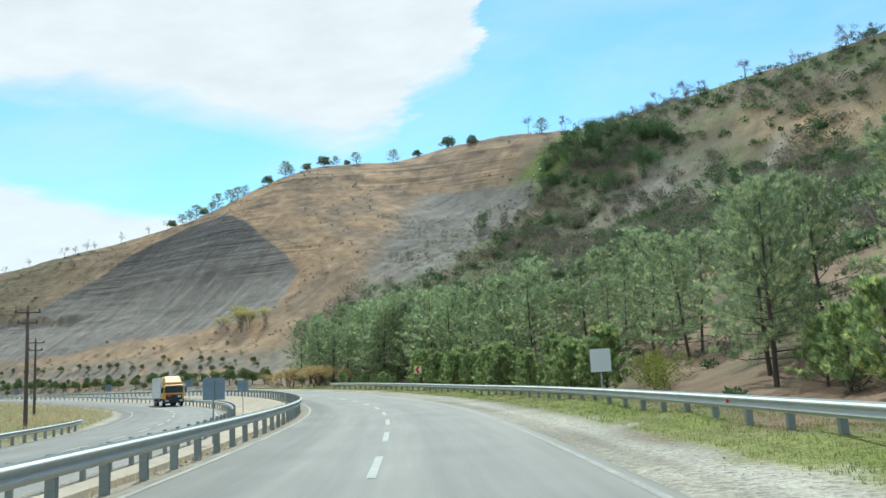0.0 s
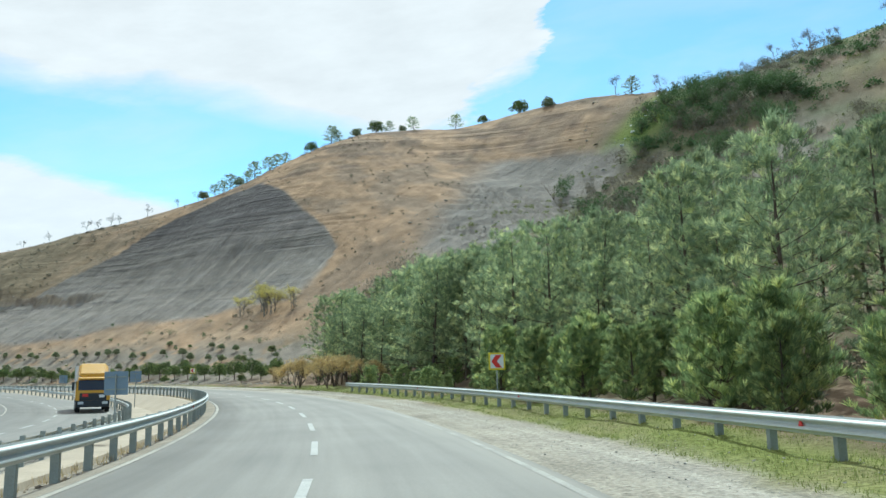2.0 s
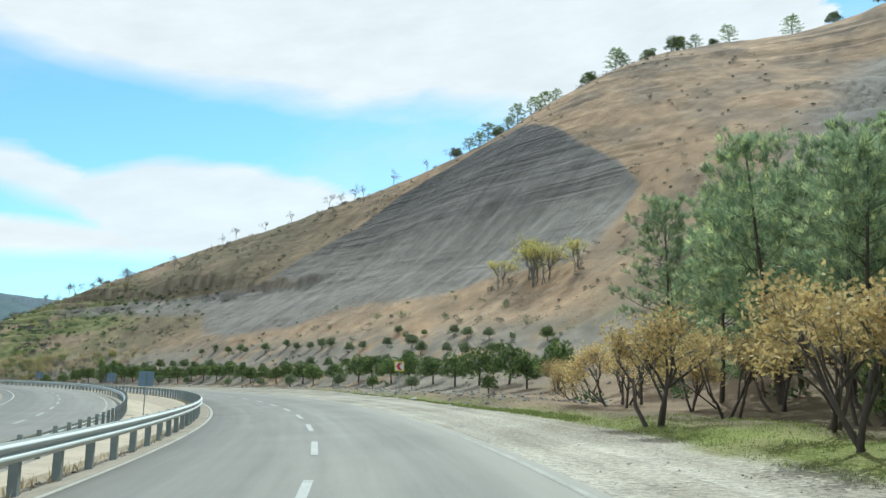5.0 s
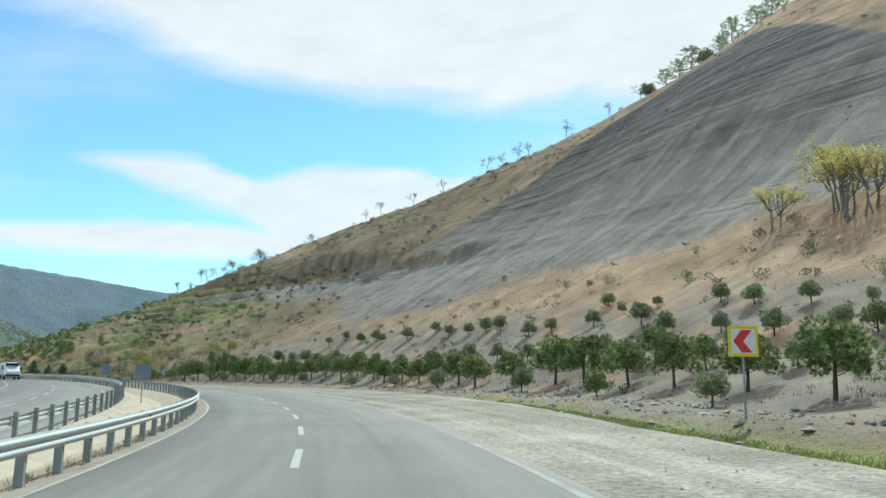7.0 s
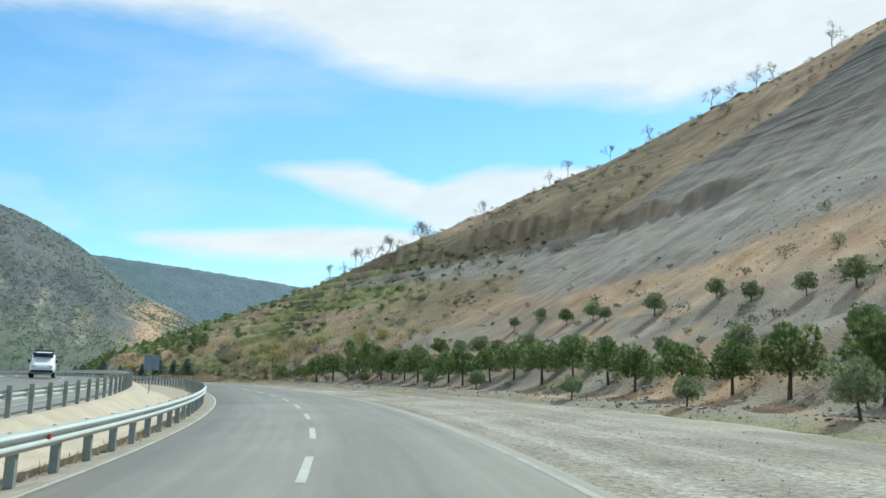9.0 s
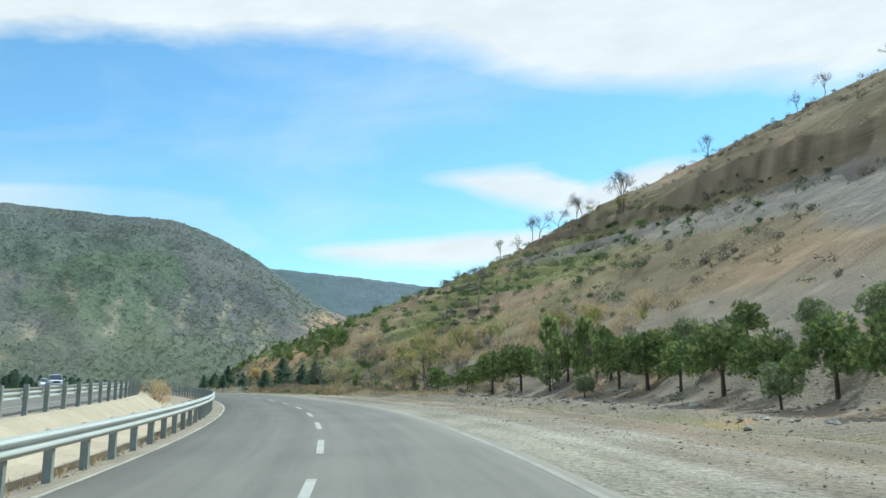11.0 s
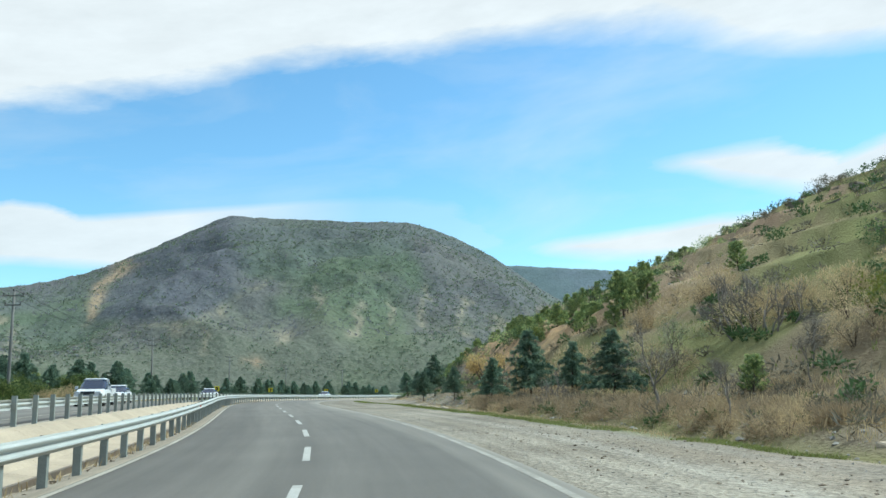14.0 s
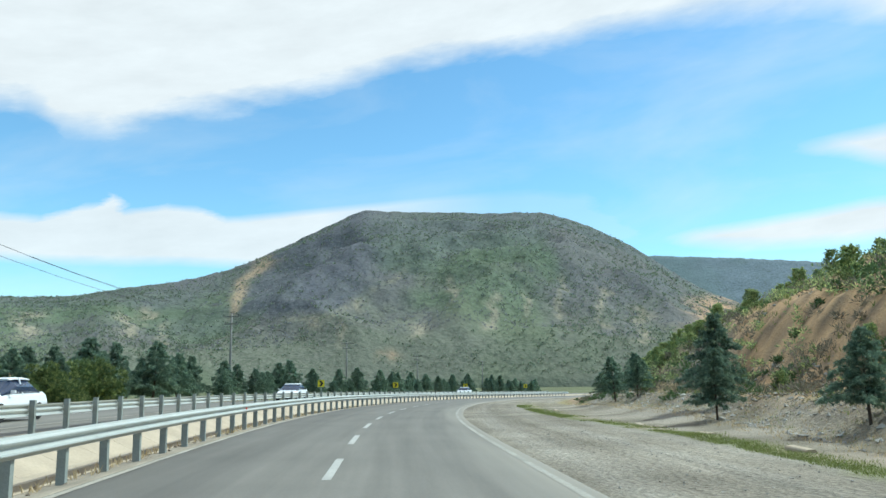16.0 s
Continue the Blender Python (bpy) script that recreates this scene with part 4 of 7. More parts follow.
def scrubland(name, dot, depth):
    """Hillside soil strewn with dark shrubs of the given size."""
    m = material(name, (1, 1, 1), 0.95, vary=0.16, scale=0.012, fine=0.10, bump=0.8, dist=4.0, attribute=True, spec=0.05)
    nt = m.node_tree
    b = nt.nodes["Principled BSDF"]
    tc = nt.nodes.new("ShaderNodeTexCoord")
    src = b.inputs["Base Color"].links[0].from_socket
    for size, cut, amount, spread, rare in ((dot, 0.40, depth, 0.004, 0.40), (dot * 1.9, 0.34, depth * 0.9, 0.007, 0.44), (dot * 0.6, 0.42, depth * 0.8, 0.010, 0.42)):
        vo = nt.nodes.new("ShaderNodeTexVoronoi")
        vo.inputs["Scale"].default_value = 1.0 / size
        no = nt.nodes.new("ShaderNodeTexNoise")
        no.inputs["Scale"].default_value, no.inputs["Detail"].default_value = spread, 5.0
        for nd in (vo, no):
            nt.links.new(tc.outputs["Object"], nd.inputs["Vector"])
        bush = nt.nodes.new("ShaderNodeMapRange")
        bush.inputs["From Min"].default_value, bush.inputs["From Max"].default_value = cut + 0.05, cut - 0.05
        nt.links.new(vo.outputs["Distance"], bush.inputs["Value"])
        thick = nt.nodes.new("ShaderNodeMapRange")
        thick.inputs["From Min"].default_value, thick.inputs["From Max"].default_value = rare, rare + 0.14
        thick.inputs["To Min"].default_value, thick.inputs["To Max"].default_value = 0.25 * amount, amount
        nt.links.new(no.outputs["Fac"], thick.inputs["Value"])
        mu = nt.nodes.new("ShaderNodeMath")
        mu.operation = "MULTIPLY"
        nt.links.new(bush.outputs[0], mu.inputs[0])
        nt.links.new(thick.outputs[0], mu.inputs[1])
        mc = nt.nodes.new("ShaderNodeMix")
        mc.data_type = "RGBA"
        nt.links.new(mu.outputs[0], mc.inputs["Factor"])
        nt.links.new(src, mc.inputs["A"])
        mc.inputs["B"].default_value = (0.045, 0.066, 0.038, 1)
        src = mc.outputs["Result"]
    nt.links.new(src, b.inputs["Base Color"])
    return m


M_MOUNT = scrubland("scrub_covered_mountain", 6.0, 0.30)
M_RIDGE = scrubland("wooded_far_ridge", 9.0, 0.3)
mountain, MT = range_of_hills("mountain", (-200, 215), 1200, 2100, 2900,
    [20, 40, 50, 56, 61, 64, 67, 68.5, 71.4, 73.3, 79, 85, 87, 89, 92.6, 96.3, 103, 105, 110, 130, 160, 185],
    [0.5, 0.8, 1.2, 2.4, 4.3, 5.6, 7.55, 8.6, 10.15, 10.9, 11.3, 11.45, 11.5, 10.65, 8.85, 7.3, 5.95, 5.55, 5.3, 4.6, 3.6, 2.5],
    M_MOUNT, "flat-topped mountain covered in grey-green scrub with orange scars", 135, 61)
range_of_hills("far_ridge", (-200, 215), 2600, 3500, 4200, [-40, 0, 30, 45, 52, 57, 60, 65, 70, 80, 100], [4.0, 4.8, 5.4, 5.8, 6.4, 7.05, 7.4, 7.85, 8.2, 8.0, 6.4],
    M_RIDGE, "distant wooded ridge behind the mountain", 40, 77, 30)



def mountain_woods(name, label, count, mat, seed, cut, small, large, lo, hi):
    """Trees and shrubs over the face of the mountain, in one mesh: each a small tuft of broad leaves."""
    rng = np.random.default_rng(seed)
    az, rr, grid = MT
    i = rng.integers(np.searchsorted(az, 55), np.searchsorted(az, 116), count)
    j = rng.integers(2, 90, count)
    fi, fj = rng.uniform(size=(2, count, 1))
    p = (grid[i, j] * (1 - fi) + grid[i + 1, j] * fi) * (1 - fj) + (grid[i, j + 1] * (1 - fi) + grid[i + 1, j + 1] * fi) * fj
    thick = fractal(p[:, 0] / 170, p[:, 1] / 170, 4, seed)
    keep = (thick + 0.25 * (rng.uniform(size=count) - 0.5) > cut) & (j > lo) & (j < hi)
    p = p[keep]
    n, leaves = len(p), 7
    size = (small + (large - small) * rng.uniform(size=n) ** 2)[:, None, None]
    d = rng.normal(size=(n, leaves, 3))
    d /= np.linalg.norm(d, axis=2, keepdims=True)
    pts = p[:, None] + (d * np.array([0.30, 0.30, 0.22]) + np.array([0, 0, 0.30])) * size
    v, f = kites(pts.reshape(-1, 3), (d + np.array([0, 0, 0.6])).reshape(-1, 3), 1.0, 0.42, rng)
    v = v.reshape(n, leaves * 4, 3)
    v = p[:, None] + np.array([0, 0, 0.25]) * size + (v - pts.repeat(4, 1)) * size * 0.55 + (pts.repeat(4, 1) - p[:, None] - np.array([0, 0, 0.25]) * size)
    return tagged(new(name, build(name, v.reshape(-1, 3), f, mat)), label, "woods", kind="stuff")


# ---- carriageways ----
st = np.arange(-78, 559, 2.0)
road = tagged(new("road", loft("road", st, [(-4.76, -0.08), (-4.67, 0.03), (-2, 0.03), (0, 0.03), (2.0, 0.03), (2.72, 0.03), (2.84, 0.018), (2.98, -0.03), (3.1, -0.10)], M_ASPHALT)), "worn grey asphalt carriageway with dashed lane line", "road", kind="structure")
road_far = tagged(new("road", loft("road", st, [(-18.9, 0.1), (-18.7, 0.27), (-14, 0.29), (-10.2, 0.27), (-9.7, 0.1)], M_ASPHALT)), "opposite asphalt carriageway beyond the median", "road", kind="structure")


def stripe(o, wide, dz, mat, parent, a=-78.0, b=558.0):
    me = loft("edge_line", np.arange(a, b + 0.1, 2.0), [(o - wide / 2, dz), (o + wide / 2, dz)], mat)
    return part("edge_line", me, parent)


stripe(-4.48, 0.12, 0.036, M_EDGE, road)
stripe(2.59, 0.13, 0.034, M_DUSTY, road)
stripe(-10.7, 0.13, 0.284, M_EDGE, road_far)
stripe(-17.9, 0.13, 0.286, M_EDGE, road_far)
dash = build("lane_dash", [(-0.075, 0, 0), (0.075, 0, 0), (0.075, 1.22, 0), (-0.075, 1.22, 0), (0.075, 2.45, 0), (-0.075, 2.45, 0), (0.075, 3.7, 0), (-0.075, 3.7, 0)], [(0, 1, 2, 3), (3, 2, 4, 5), (5, 4, 6, 7)], M_PAINT)
PHASE_S, PHASE = [-80, 11, 55, 110, 160, 182, 200, 258, 285, 304, 327, 353, 560], [0.70, 0.73, 0.78, 0.97, 1.17, 1.29, 1.43, 1.63, 1.75, 1.78, 1.81, 1.86, 1.95]
for k in range(-9, 74):
    s = 7.633 * k
    for _ in range(4):
        s = 7.633 * (k + float(np.interp(s, PHASE_S, PHASE)))
    for owner, o, dz in ((road, -0.93, 0.036), (road_far, -14.2, 0.296)):
        a, b = place(s, o, dz), place(s + 3.7, o, dz)
        d = part("lane_dash", dash, owner)
        pitch = math.degrees(math.asin((b[2] - a[2]) / 3.7))
        d.matrix_basis = pose(*a, pitch, 0, math.degrees(math.atan2(-(b[0] - a[0]), b[1] - a[1])))

# concrete drain between the carriageways: slabs with open joints
drain = tagged(new("median_drain"), "pale concrete drainage channel between the guardrails", "drain", kind="structure")
drain.location = place(200, -7, 0)
drain_inv = Matrix.Translation(-drain.location)
PROF = [(-9.35, 0.16), (-9.2, 0.2), (-8.9, 0.16), (-7.6, -0.42), (-6.7, -0.42), (-5.75, 0.0), (-5.5, 0.03), (-5.4, -0.2), (-6.7, -0.6), (-7.6, -0.6), (-9.0, -0.1)]
for s in np.arange(-30, 420, 2.5):
    ob = part("slab", loft("slab", [s + 0.008, s + 1.25, s + 2.492], PROF, M_CONCRETE, False, True), drain)
    ob.matrix_basis = drain_inv
ob = part("channel", loft("channel", np.arange(420, 556, 4.0), PROF, M_CONCRETE, False, True), drain)
ob.matrix_basis = drain_inv
verge = tagged(new("verge", loft("verge", np.arange(-78, 558, 1.0), [(-5.5, -0.09), (-5.3, -0.06), (-5.05, -0.04), (-4.86, 0.005), (-4.68, 0.034), (-4.60, 0.037), (-4.56, 0.02)], M_DIRT, True)), "strip of tan dust and loose stones along the asphalt edge", "verge", kind="structure")

# ---- guardrails ----
WAVE = [(0.0, 0.0), (0.012, 0.035), (0.075, 0.06), (0.083, 0.075), (0.075, 0.10), (0.02, 0.135), (0.012, 0.155), (0.02, 0.175), (0.075, 0.21), (0.083, 0.235), (0.075, 0.25), (0.012, 0.275), (0.0, 0.31)]


def post_mesh(tall):
    """A rolled channel post."""
    pr = [(-0.06, -0.07), (0.06, -0.07), (0.06, -0.064), (-0.054, -0.064), (-0.054, 0.064), (0.06, 0.064), (0.06, 0.07), (-0.06, 0.07)]
    v = [(x, y, z) for z in (-0.45, tall) for y, x in pr]
    n = len(pr)
    return build("post", v, [(j, (j + 1) % n, n + (j + 1) % n, n + j) for j in range(n)] + [tuple(range(n, 2 * n))], M_POST)


def guardrail(label, o, a, b, side, base, tall, spacing, lift, reflect=9, panel=3.6, follow=lambda s: 0.0):
    """A steel beam on posts along the road. side: +1 if the beam's face looks to the right."""
    root = tagged(new("guardrail"), label, "guardrail", "roadside guardrails")
    mid = (a + b) / 2
    root.location = place(mid, o, base)
    inv = Matrix.Translation(-root.location)
    pm = post_mesh(tall)
    for s in np.arange(a + 0.4, b, spacing):
        q = part("post", pm, root)
        lean = 2.0 * (lattice(np.array(s * 0.7), np.array(o), 3) - 0.5)
        q.matrix_basis = inv @ pose(*place(s, o - side * 0.09, base + follow(s)), 0, float(lean), math.degrees(heading(s)))
    pr = [(o + side * n, base + lift + z) for n, z in WAVE] + [(o + side * (n - 0.005), base + lift + z) for n, z in reversed(WAVE)]
    red = None
    for k, s in enumerate(np.arange(a, b - 0.5, panel)):
        e = min(s + panel + 0.08, b)
        q = part("beam", loft("beam", [s, s + panel / 2, e], pr, M_STEEL, False, True, follow), root)
        q.matrix_basis = inv
        if reflect and k % reflect == 2:
            if red is None:
                bm = bmesh.new()
                bmesh.ops.create_cone(bm, segments=3, radius1=0.075, radius2=0.06, depth=0.03, cap_ends=True, matrix=pose(0, 0, 0, 90, 0, 0))
                red = from_bm("reflector", bm, M_RED)
            q = part("reflector", red, root, "small red triangular reflector")
            q.matrix_basis = inv @ pose(*place(s, o + side * 0.05, base + lift + 0.155 + follow(s)), 0, 0, math.degrees(heading(s)) + 90)
    # turned-down end shoes
    for s, d in ((a, -1), (b, 1)):
        q = part("end_shoe", loft("end_shoe", sorted([s + d * 0.02, s + d * 0.25]), [(n + side * 0.012, z) for n, z in pr[:13]] + [(n, z) for n, z in pr[13:]], M_STEEL, False, True), root)
        q.matrix_basis = inv
    return root


guardrail("galvanised steel guardrail on channel posts beside the lane", -5.02, -30, 520, 1, 0.03, 0.72, 1.97, 0.42, follow=lambda s: float(np.interp(s, [220, 255, 338, 354], [0.0, 0.05, 0.05, 0.08])))
guardrail("galvanised guardrail seen from its post side across the drain", -9.45, -30, 520, -1, 0.2, 0.88, 2.25, 0.46, 0)
guardrail("galvanised guardrail in front of the roadside pines", 7.0, -24, 109.4, -1, 0.02, 0.74, 2.0, 0.43, 5)
guardrail("galvanised guardrail on the outer edge of the opposite carriageway", -19.3, -30, 62, 1, 0.2, 0.72, 2.0, 0.42, 0)

# ---- plants ----


def fans(points, axes, spikes, length, width, spread, rng, droop=0.0):
    """A shoot of needles at each point: pointed blades that spread from one base round its axis."""
    n = len(points)
    ax = axes / (np.linalg.norm(axes, axis=1, keepdims=True) + 1e-9)
    d = ax[:, None] + spread * rng.normal(size=(n, spikes, 3))
    d /= np.linalg.norm(d, axis=2, keepdims=True)
    w = np.cross(d, rng.normal(size=(n, spikes, 3)))
    w /= np.linalg.norm(w, axis=2, keepdims=True) + 1e-9
    ln = length * rng.uniform(0.7, 1.25, (n, spikes, 1))
    p = points[:, None]
    mid, tip = p + d * ln * 0.5, p + d * ln - np.array([0, 0, 1.0]) * droop * ln
    v = np.concatenate([p, np.stack([mid + w * width, tip, mid - w * width], 2).reshape(n, -1, 3)], 1)
    k = 1 + 3 * spikes
    f = (np.arange(n) * k)[:, None, None] + np.array([(0, 1 + 3 * j, 2 + 3 * j, 3 + 3 * j) for j in range(spikes)])[None]
    return v.reshape(-1, 3), f.reshape(-1, 4)


def shoots_on(paths, rng, twigs_each, shoots_each, twig, lo=0.3):
    """Twigs that leave the limbs and turn up, each with a few shoots round its end: points and axes."""
    pts, axes = [], []
    for p in paths:
        p = np.array(p)
        along = (p[2] - p[0]) / (np.linalg.norm(p[2] - p[0]) + 1e-9)
        for k in range(twigs_each):
            t = lo + (1 - lo) * (k + rng.uniform(0.2, 1.0)) / twigs_each
            q = (1 - t) ** 2 * p[0] + 2 * t * (1 - t) * p[1] + t * t * p[2]
            side = along + rng.normal(size=3) * np.array([0.8, 0.8, 0.3]) + np.array([0, 0, 0.25])
            end = q + side / np.linalg.norm(side) * twig * rng.uniform(0.3, 1.0) * (1.2 - 0.4 * t)
            for _ in range(shoots_each):
                pts.append(end + rng.normal(size=3) * twig * np.array([0.28, 0.28, 0.16]))
                axes.append(side * 0.6 + np.array([0, 0, 0.8]) + rng.normal(size=3) * 0.3)
    return np.array(pts), np.array(axes)


def limbs(rng, trunk_top, levels, reach, rise, start=0.25, thick=0.05, bow=0.15):
    """Trunk and side limbs: lists of point paths with radii, and the limbs' paths."""
    paths = []
    lean = rng.uniform(-0.06, 0.06, 2)
    trunk = [np.array([lean[0] * z + 0.04 * math.sin(z), lean[1] * z, z]) for z in np.linspace(-0.4, trunk_top, 7)]
    paths.append((trunk, np.linspace(thick * 2.2, thick * 0.35, 7)))
    out = []
    for k in range(levels):
        f = start + (1 - start) * (k + rng.uniform(0, 0.8)) / levels
        base = np.array([lean[0], lean[1], 1.0]) * trunk_top * f
        a = 2.4 * k + rng.uniform(-0.5, 0.5)
        r = reach(f) * rng.uniform(0.75, 1.15)
        tip = base + np.array([math.cos(a) * r, math.sin(a) * r, rise(f) * r])
        mid = (base + tip) / 2 + np.array([0, 0, -bow * r])
        path = [base, mid, tip]
        paths.append((path, [thick * 0.7 * (1.1 - f), thick * 0.4 * (1.1 - f), thick * 0.12]))
        out.append(path)
    return paths, out


def wood(name, paths, mat, sides=6):
    v, f = [], []
    for pts, rad in paths:
        tube(v, f, [tuple(p) for p in pts], rad, sides if rad[0] > 0.05 else 4)
    return build(name, v, f, mat, True)


def plant(name, label, category, group, woodwork, foliage, mat, tilt=0):
    root = tagged(new(name), label, category, group)
    for w in woodwork if isinstance(woodwork, (list, tuple)) else [woodwork]:
        bit = part(w.name.split(".")[0], w, root)
        if bit.name.startswith("branchwork"):
            bit["kind"] = "stuff"
    if foliage is not None:
        part("crown", build("crown", foliage[0], foliage[1], mat), root)
    return root


def big_pine(seed, tall):
    rng = np.random.default_rng(seed)
    w, l = limbs(rng, tall, 38, lambda f: tall * 0.38 * (1.05 - f) ** 0.55 * min(1, 0.62 + f * 1.5), lambda f: -0.02 + 0.95 * f, 0.13, 0.062, 0.06)
    pts, axes = shoots_on(l, rng, 8, 4, tall * 0.06, 0.25)
    lead = np.array(w[0][0][-1]) + rng.normal(size=(14, 3)) * tall * np.array([0.018, 0.018, 0.03])
    pts, axes = np.concatenate([pts, lead]), np.concatenate([axes, np.repeat([[0, 0, 1.0]], 14, 0)])
    return plant("pine_tree", "tall grey-green pine with tufted upturned branch ends on the bank", "tree", "roadside pines", wood("trunk", w, M_BARK), fans(pts, axes, 14, 0.34, 0.0125, 0.42, rng), M_PINE)


def young_pine(seed, tall):
    rng = np.random.default_rng(seed)
    w, l = limbs(rng, tall, 30, lambda f: tall * 0.46 * (1.06 - f) ** 0.5, lambda f: 0.40 + 0.7 * f, 0.03, 0.04, 0.1)
    pts, axes = shoots_on(l, rng, 8, 4, tall * 0.085, 0.25)
    lead = np.array(w[0][0][-1]) + rng.normal(size=(6, 3)) * 0.06
    pts, axes = np.concatenate([pts, lead]), np.concatenate([axes, np.repeat([[0, 0, 1.0]], 6, 0)])
    return plant("young_pine", "bushy young pine with bright upright shoots", "tree", "young pines behind the guardrail", wood("trunk", w, M_BARK), fans(pts, axes + np.array([0, 0, 0.5]), 13, 0.27, 0.011, 0.36, rng), M_YOUNG)


def round_pine(seed, tall, mat=None):
    """A small pine: a domed crown with a flat underside on a short bare stem."""
    rng = np.random.default_rng(seed)
    w, l = limbs(rng, tall * 0.8, 14, lambda f: tall * 0.28, lambda f: 0.45, 0.32, 0.05, 0.02)
    pts, outs = [], []
    for k in range(18):
        a = 2.4 * k + rng.uniform(-0.4, 0.4)
        up = 0.33 + 0.46 * ((k + rng.uniform(0, 1)) / 18) ** 1.25
        reach = 0.34 * math.sqrt(max(0.05, 1 - ((up - 0.31) / 0.56) ** 2)) * rng.uniform(0.45, 1.1)
        c = np.array([math.cos(a) * reach, math.sin(a) * reach, up]) * tall
        d = rng.normal(size=(70, 3))
        d /= np.linalg.norm(d, axis=1, keepdims=True)
        r = rng.uniform(0.3, 1.0, 70)[:, None] ** 0.5
        pts.append(c + d * r * np.array([0.17, 0.17, 0.11]) * tall * rng.uniform(0.75, 1.2))
        outs.append(d + np.array([0, 0, 0.7]))
    pts, d = np.concatenate(pts), np.concatenate(outs)
    label = "small planted pine with a pale grey-green domed crown" if mat else "small planted pine with a rounded dark green crown"
    return plant("stone_pine", label, "tree", "planted pines on the slope", wood("trunk", w, M_BARK), fans(pts, d + np.array([0, 0, 0.5]), 13, 0.19, 0.010, 0.5, rng), mat or M_ROUND)


def cedar(seed, tall):
    """A conifer of flat tiers: whorls of level limbs that droop at their tips, and a bare spire."""
    rng = np.random.default_rng(seed)
    lean = rng.uniform(-0.03, 0.03, 2)
    paths = [([np.array([lean[0] * z, lean[1] * z, z]) for z in np.linspace(-0.4, tall, 7)], np.linspace(0.13, 0.015, 7))]
    pts, axes = [], []
    tiers = 15
    for k in range(tiers):
        f = 0.25 + 0.73 * (k / (tiers - 1)) ** 0.95
        n = int(rng.integers(4, 7)) if f < 0.85 else 4
        turn = rng.uniform(0, 6.28)
        for j in range(n):
            a = turn + 6.283 * j / n + rng.uniform(-0.35, 0.35)
            r = tall * (0.56 * (1.0 - f) ** 0.80 + 0.02) * rng.uniform(0.55, 1.12)
            base = np.array([lean[0], lean[1], 1.0]) * tall * (f + rng.uniform(-0.02, 0.02))
            out = np.array([math.cos(a), math.sin(a), 0.0])
            tip = base + out * r + np.array([0, 0, r * rng.uniform(-0.18, 0.10)])
            mid = (base + tip) / 2 + np.array([0, 0, 0.10 * r])
            paths.append(([base, mid, tip], [0.035 * (1.1 - f), 0.02 * (1.1 - f), 0.006]))
            side = np.array([-out[1], out[0], 0.0])
            for _ in range(int(10 + 32 * r / tall / 0.4)):
                t = rng.uniform(0.12, 1.04)
                q = (1 - t) ** 2 * base + 2 * t * (1 - t) * mid + t * t * tip
                wide = 0.30 * r * (1.1 - t) + 0.05
                pts.append(q + side * rng.uniform(-1, 1) * wide + np.array([0, 0, rng.normal() * 0.07]))
                axes.append(out + side * rng.normal() * 0.6 + np.array([0, 0, 0.1 + 0.3 * rng.normal()]))
    pts, axes = np.array(pts), np.array(axes)
    return plant("cedar", "dark blue-green conifer with tiered drooping branches", "tree", "roadside conifers", wood("trunk", paths, M_BARK), fans(pts, axes, 10, 0.30, 0.022, 0.42, rng, 0.12), M_CEDAR)


def twigs(rng, base, direction, length, radius, depth, paths):
    """A forking bare branch."""
    d = direction / np.linalg.norm(direction)
    end = base + d * length
    mid = base + d * length * 0.5 + rng.normal(size=3) * length * 0.05
    paths.append(([base, mid, end], [radius, radius * 0.8, radius * 0.62]))
    if depth:
        for _ in range(3 if depth > 1 else 5):
            nd = d + rng.normal(size=3) * 0.48 + np.array([0, 0, 0.12])
            twigs(rng, base + d * length * rng.uniform(0.55, 1.0), nd, length * rng.uniform(0.52, 0.76), radius * 0.56, depth - 1, paths)


def bare_tree(seed, tall, stems=1, label="leafless tree with fine grey twigs on the ridge", name="bare_tree", leaves=None, per=0, group="bare trees", mat=None, lean=0.18, girth=1.0):
    rng = np.random.default_rng(seed)
    paths = []
    for k in range(stems):
        d = np.array([rng.normal() * lean * stems ** 0.5, rng.normal() * lean * stems ** 0.5, 1.0])
        twigs(rng, np.array([rng.normal() * 0.15 * (stems - 1), rng.normal() * 0.15 * (stems - 1), -0.3]), d, tall * (0.32 if stems == 1 else 0.40), (0.03 + 0.009 * tall) * girth, 5 if stems == 1 else 3, paths)
    fol = None
    if per:
        tips = np.array([p[0][2] for p in paths if p[1][0] < 0.035])
        pts = np.repeat(tips, per, 0) + rng.normal(size=(len(tips) * per, 3)) * 0.16
        fol = kites(pts, rng.normal(size=pts.shape) + np.array([0, 0, 0.3]), leaves[0], leaves[1], rng)
    thick = [q for q in paths if q[1][0] >= 0.024]
    fine = [q for q in paths if q[1][0] < 0.024]
    made = plant(name, label, "tree", group, [wood("trunk", thick, mat or M_TWIG, 6), wood("branchwork", fine, M_TWIG, 3)], fol, leaves[2] if per else None)
    for bit in made.children:
        if stems > 4 and bit.name.startswith("trunk"):
            bit["kind"] = "stuff"
    return made


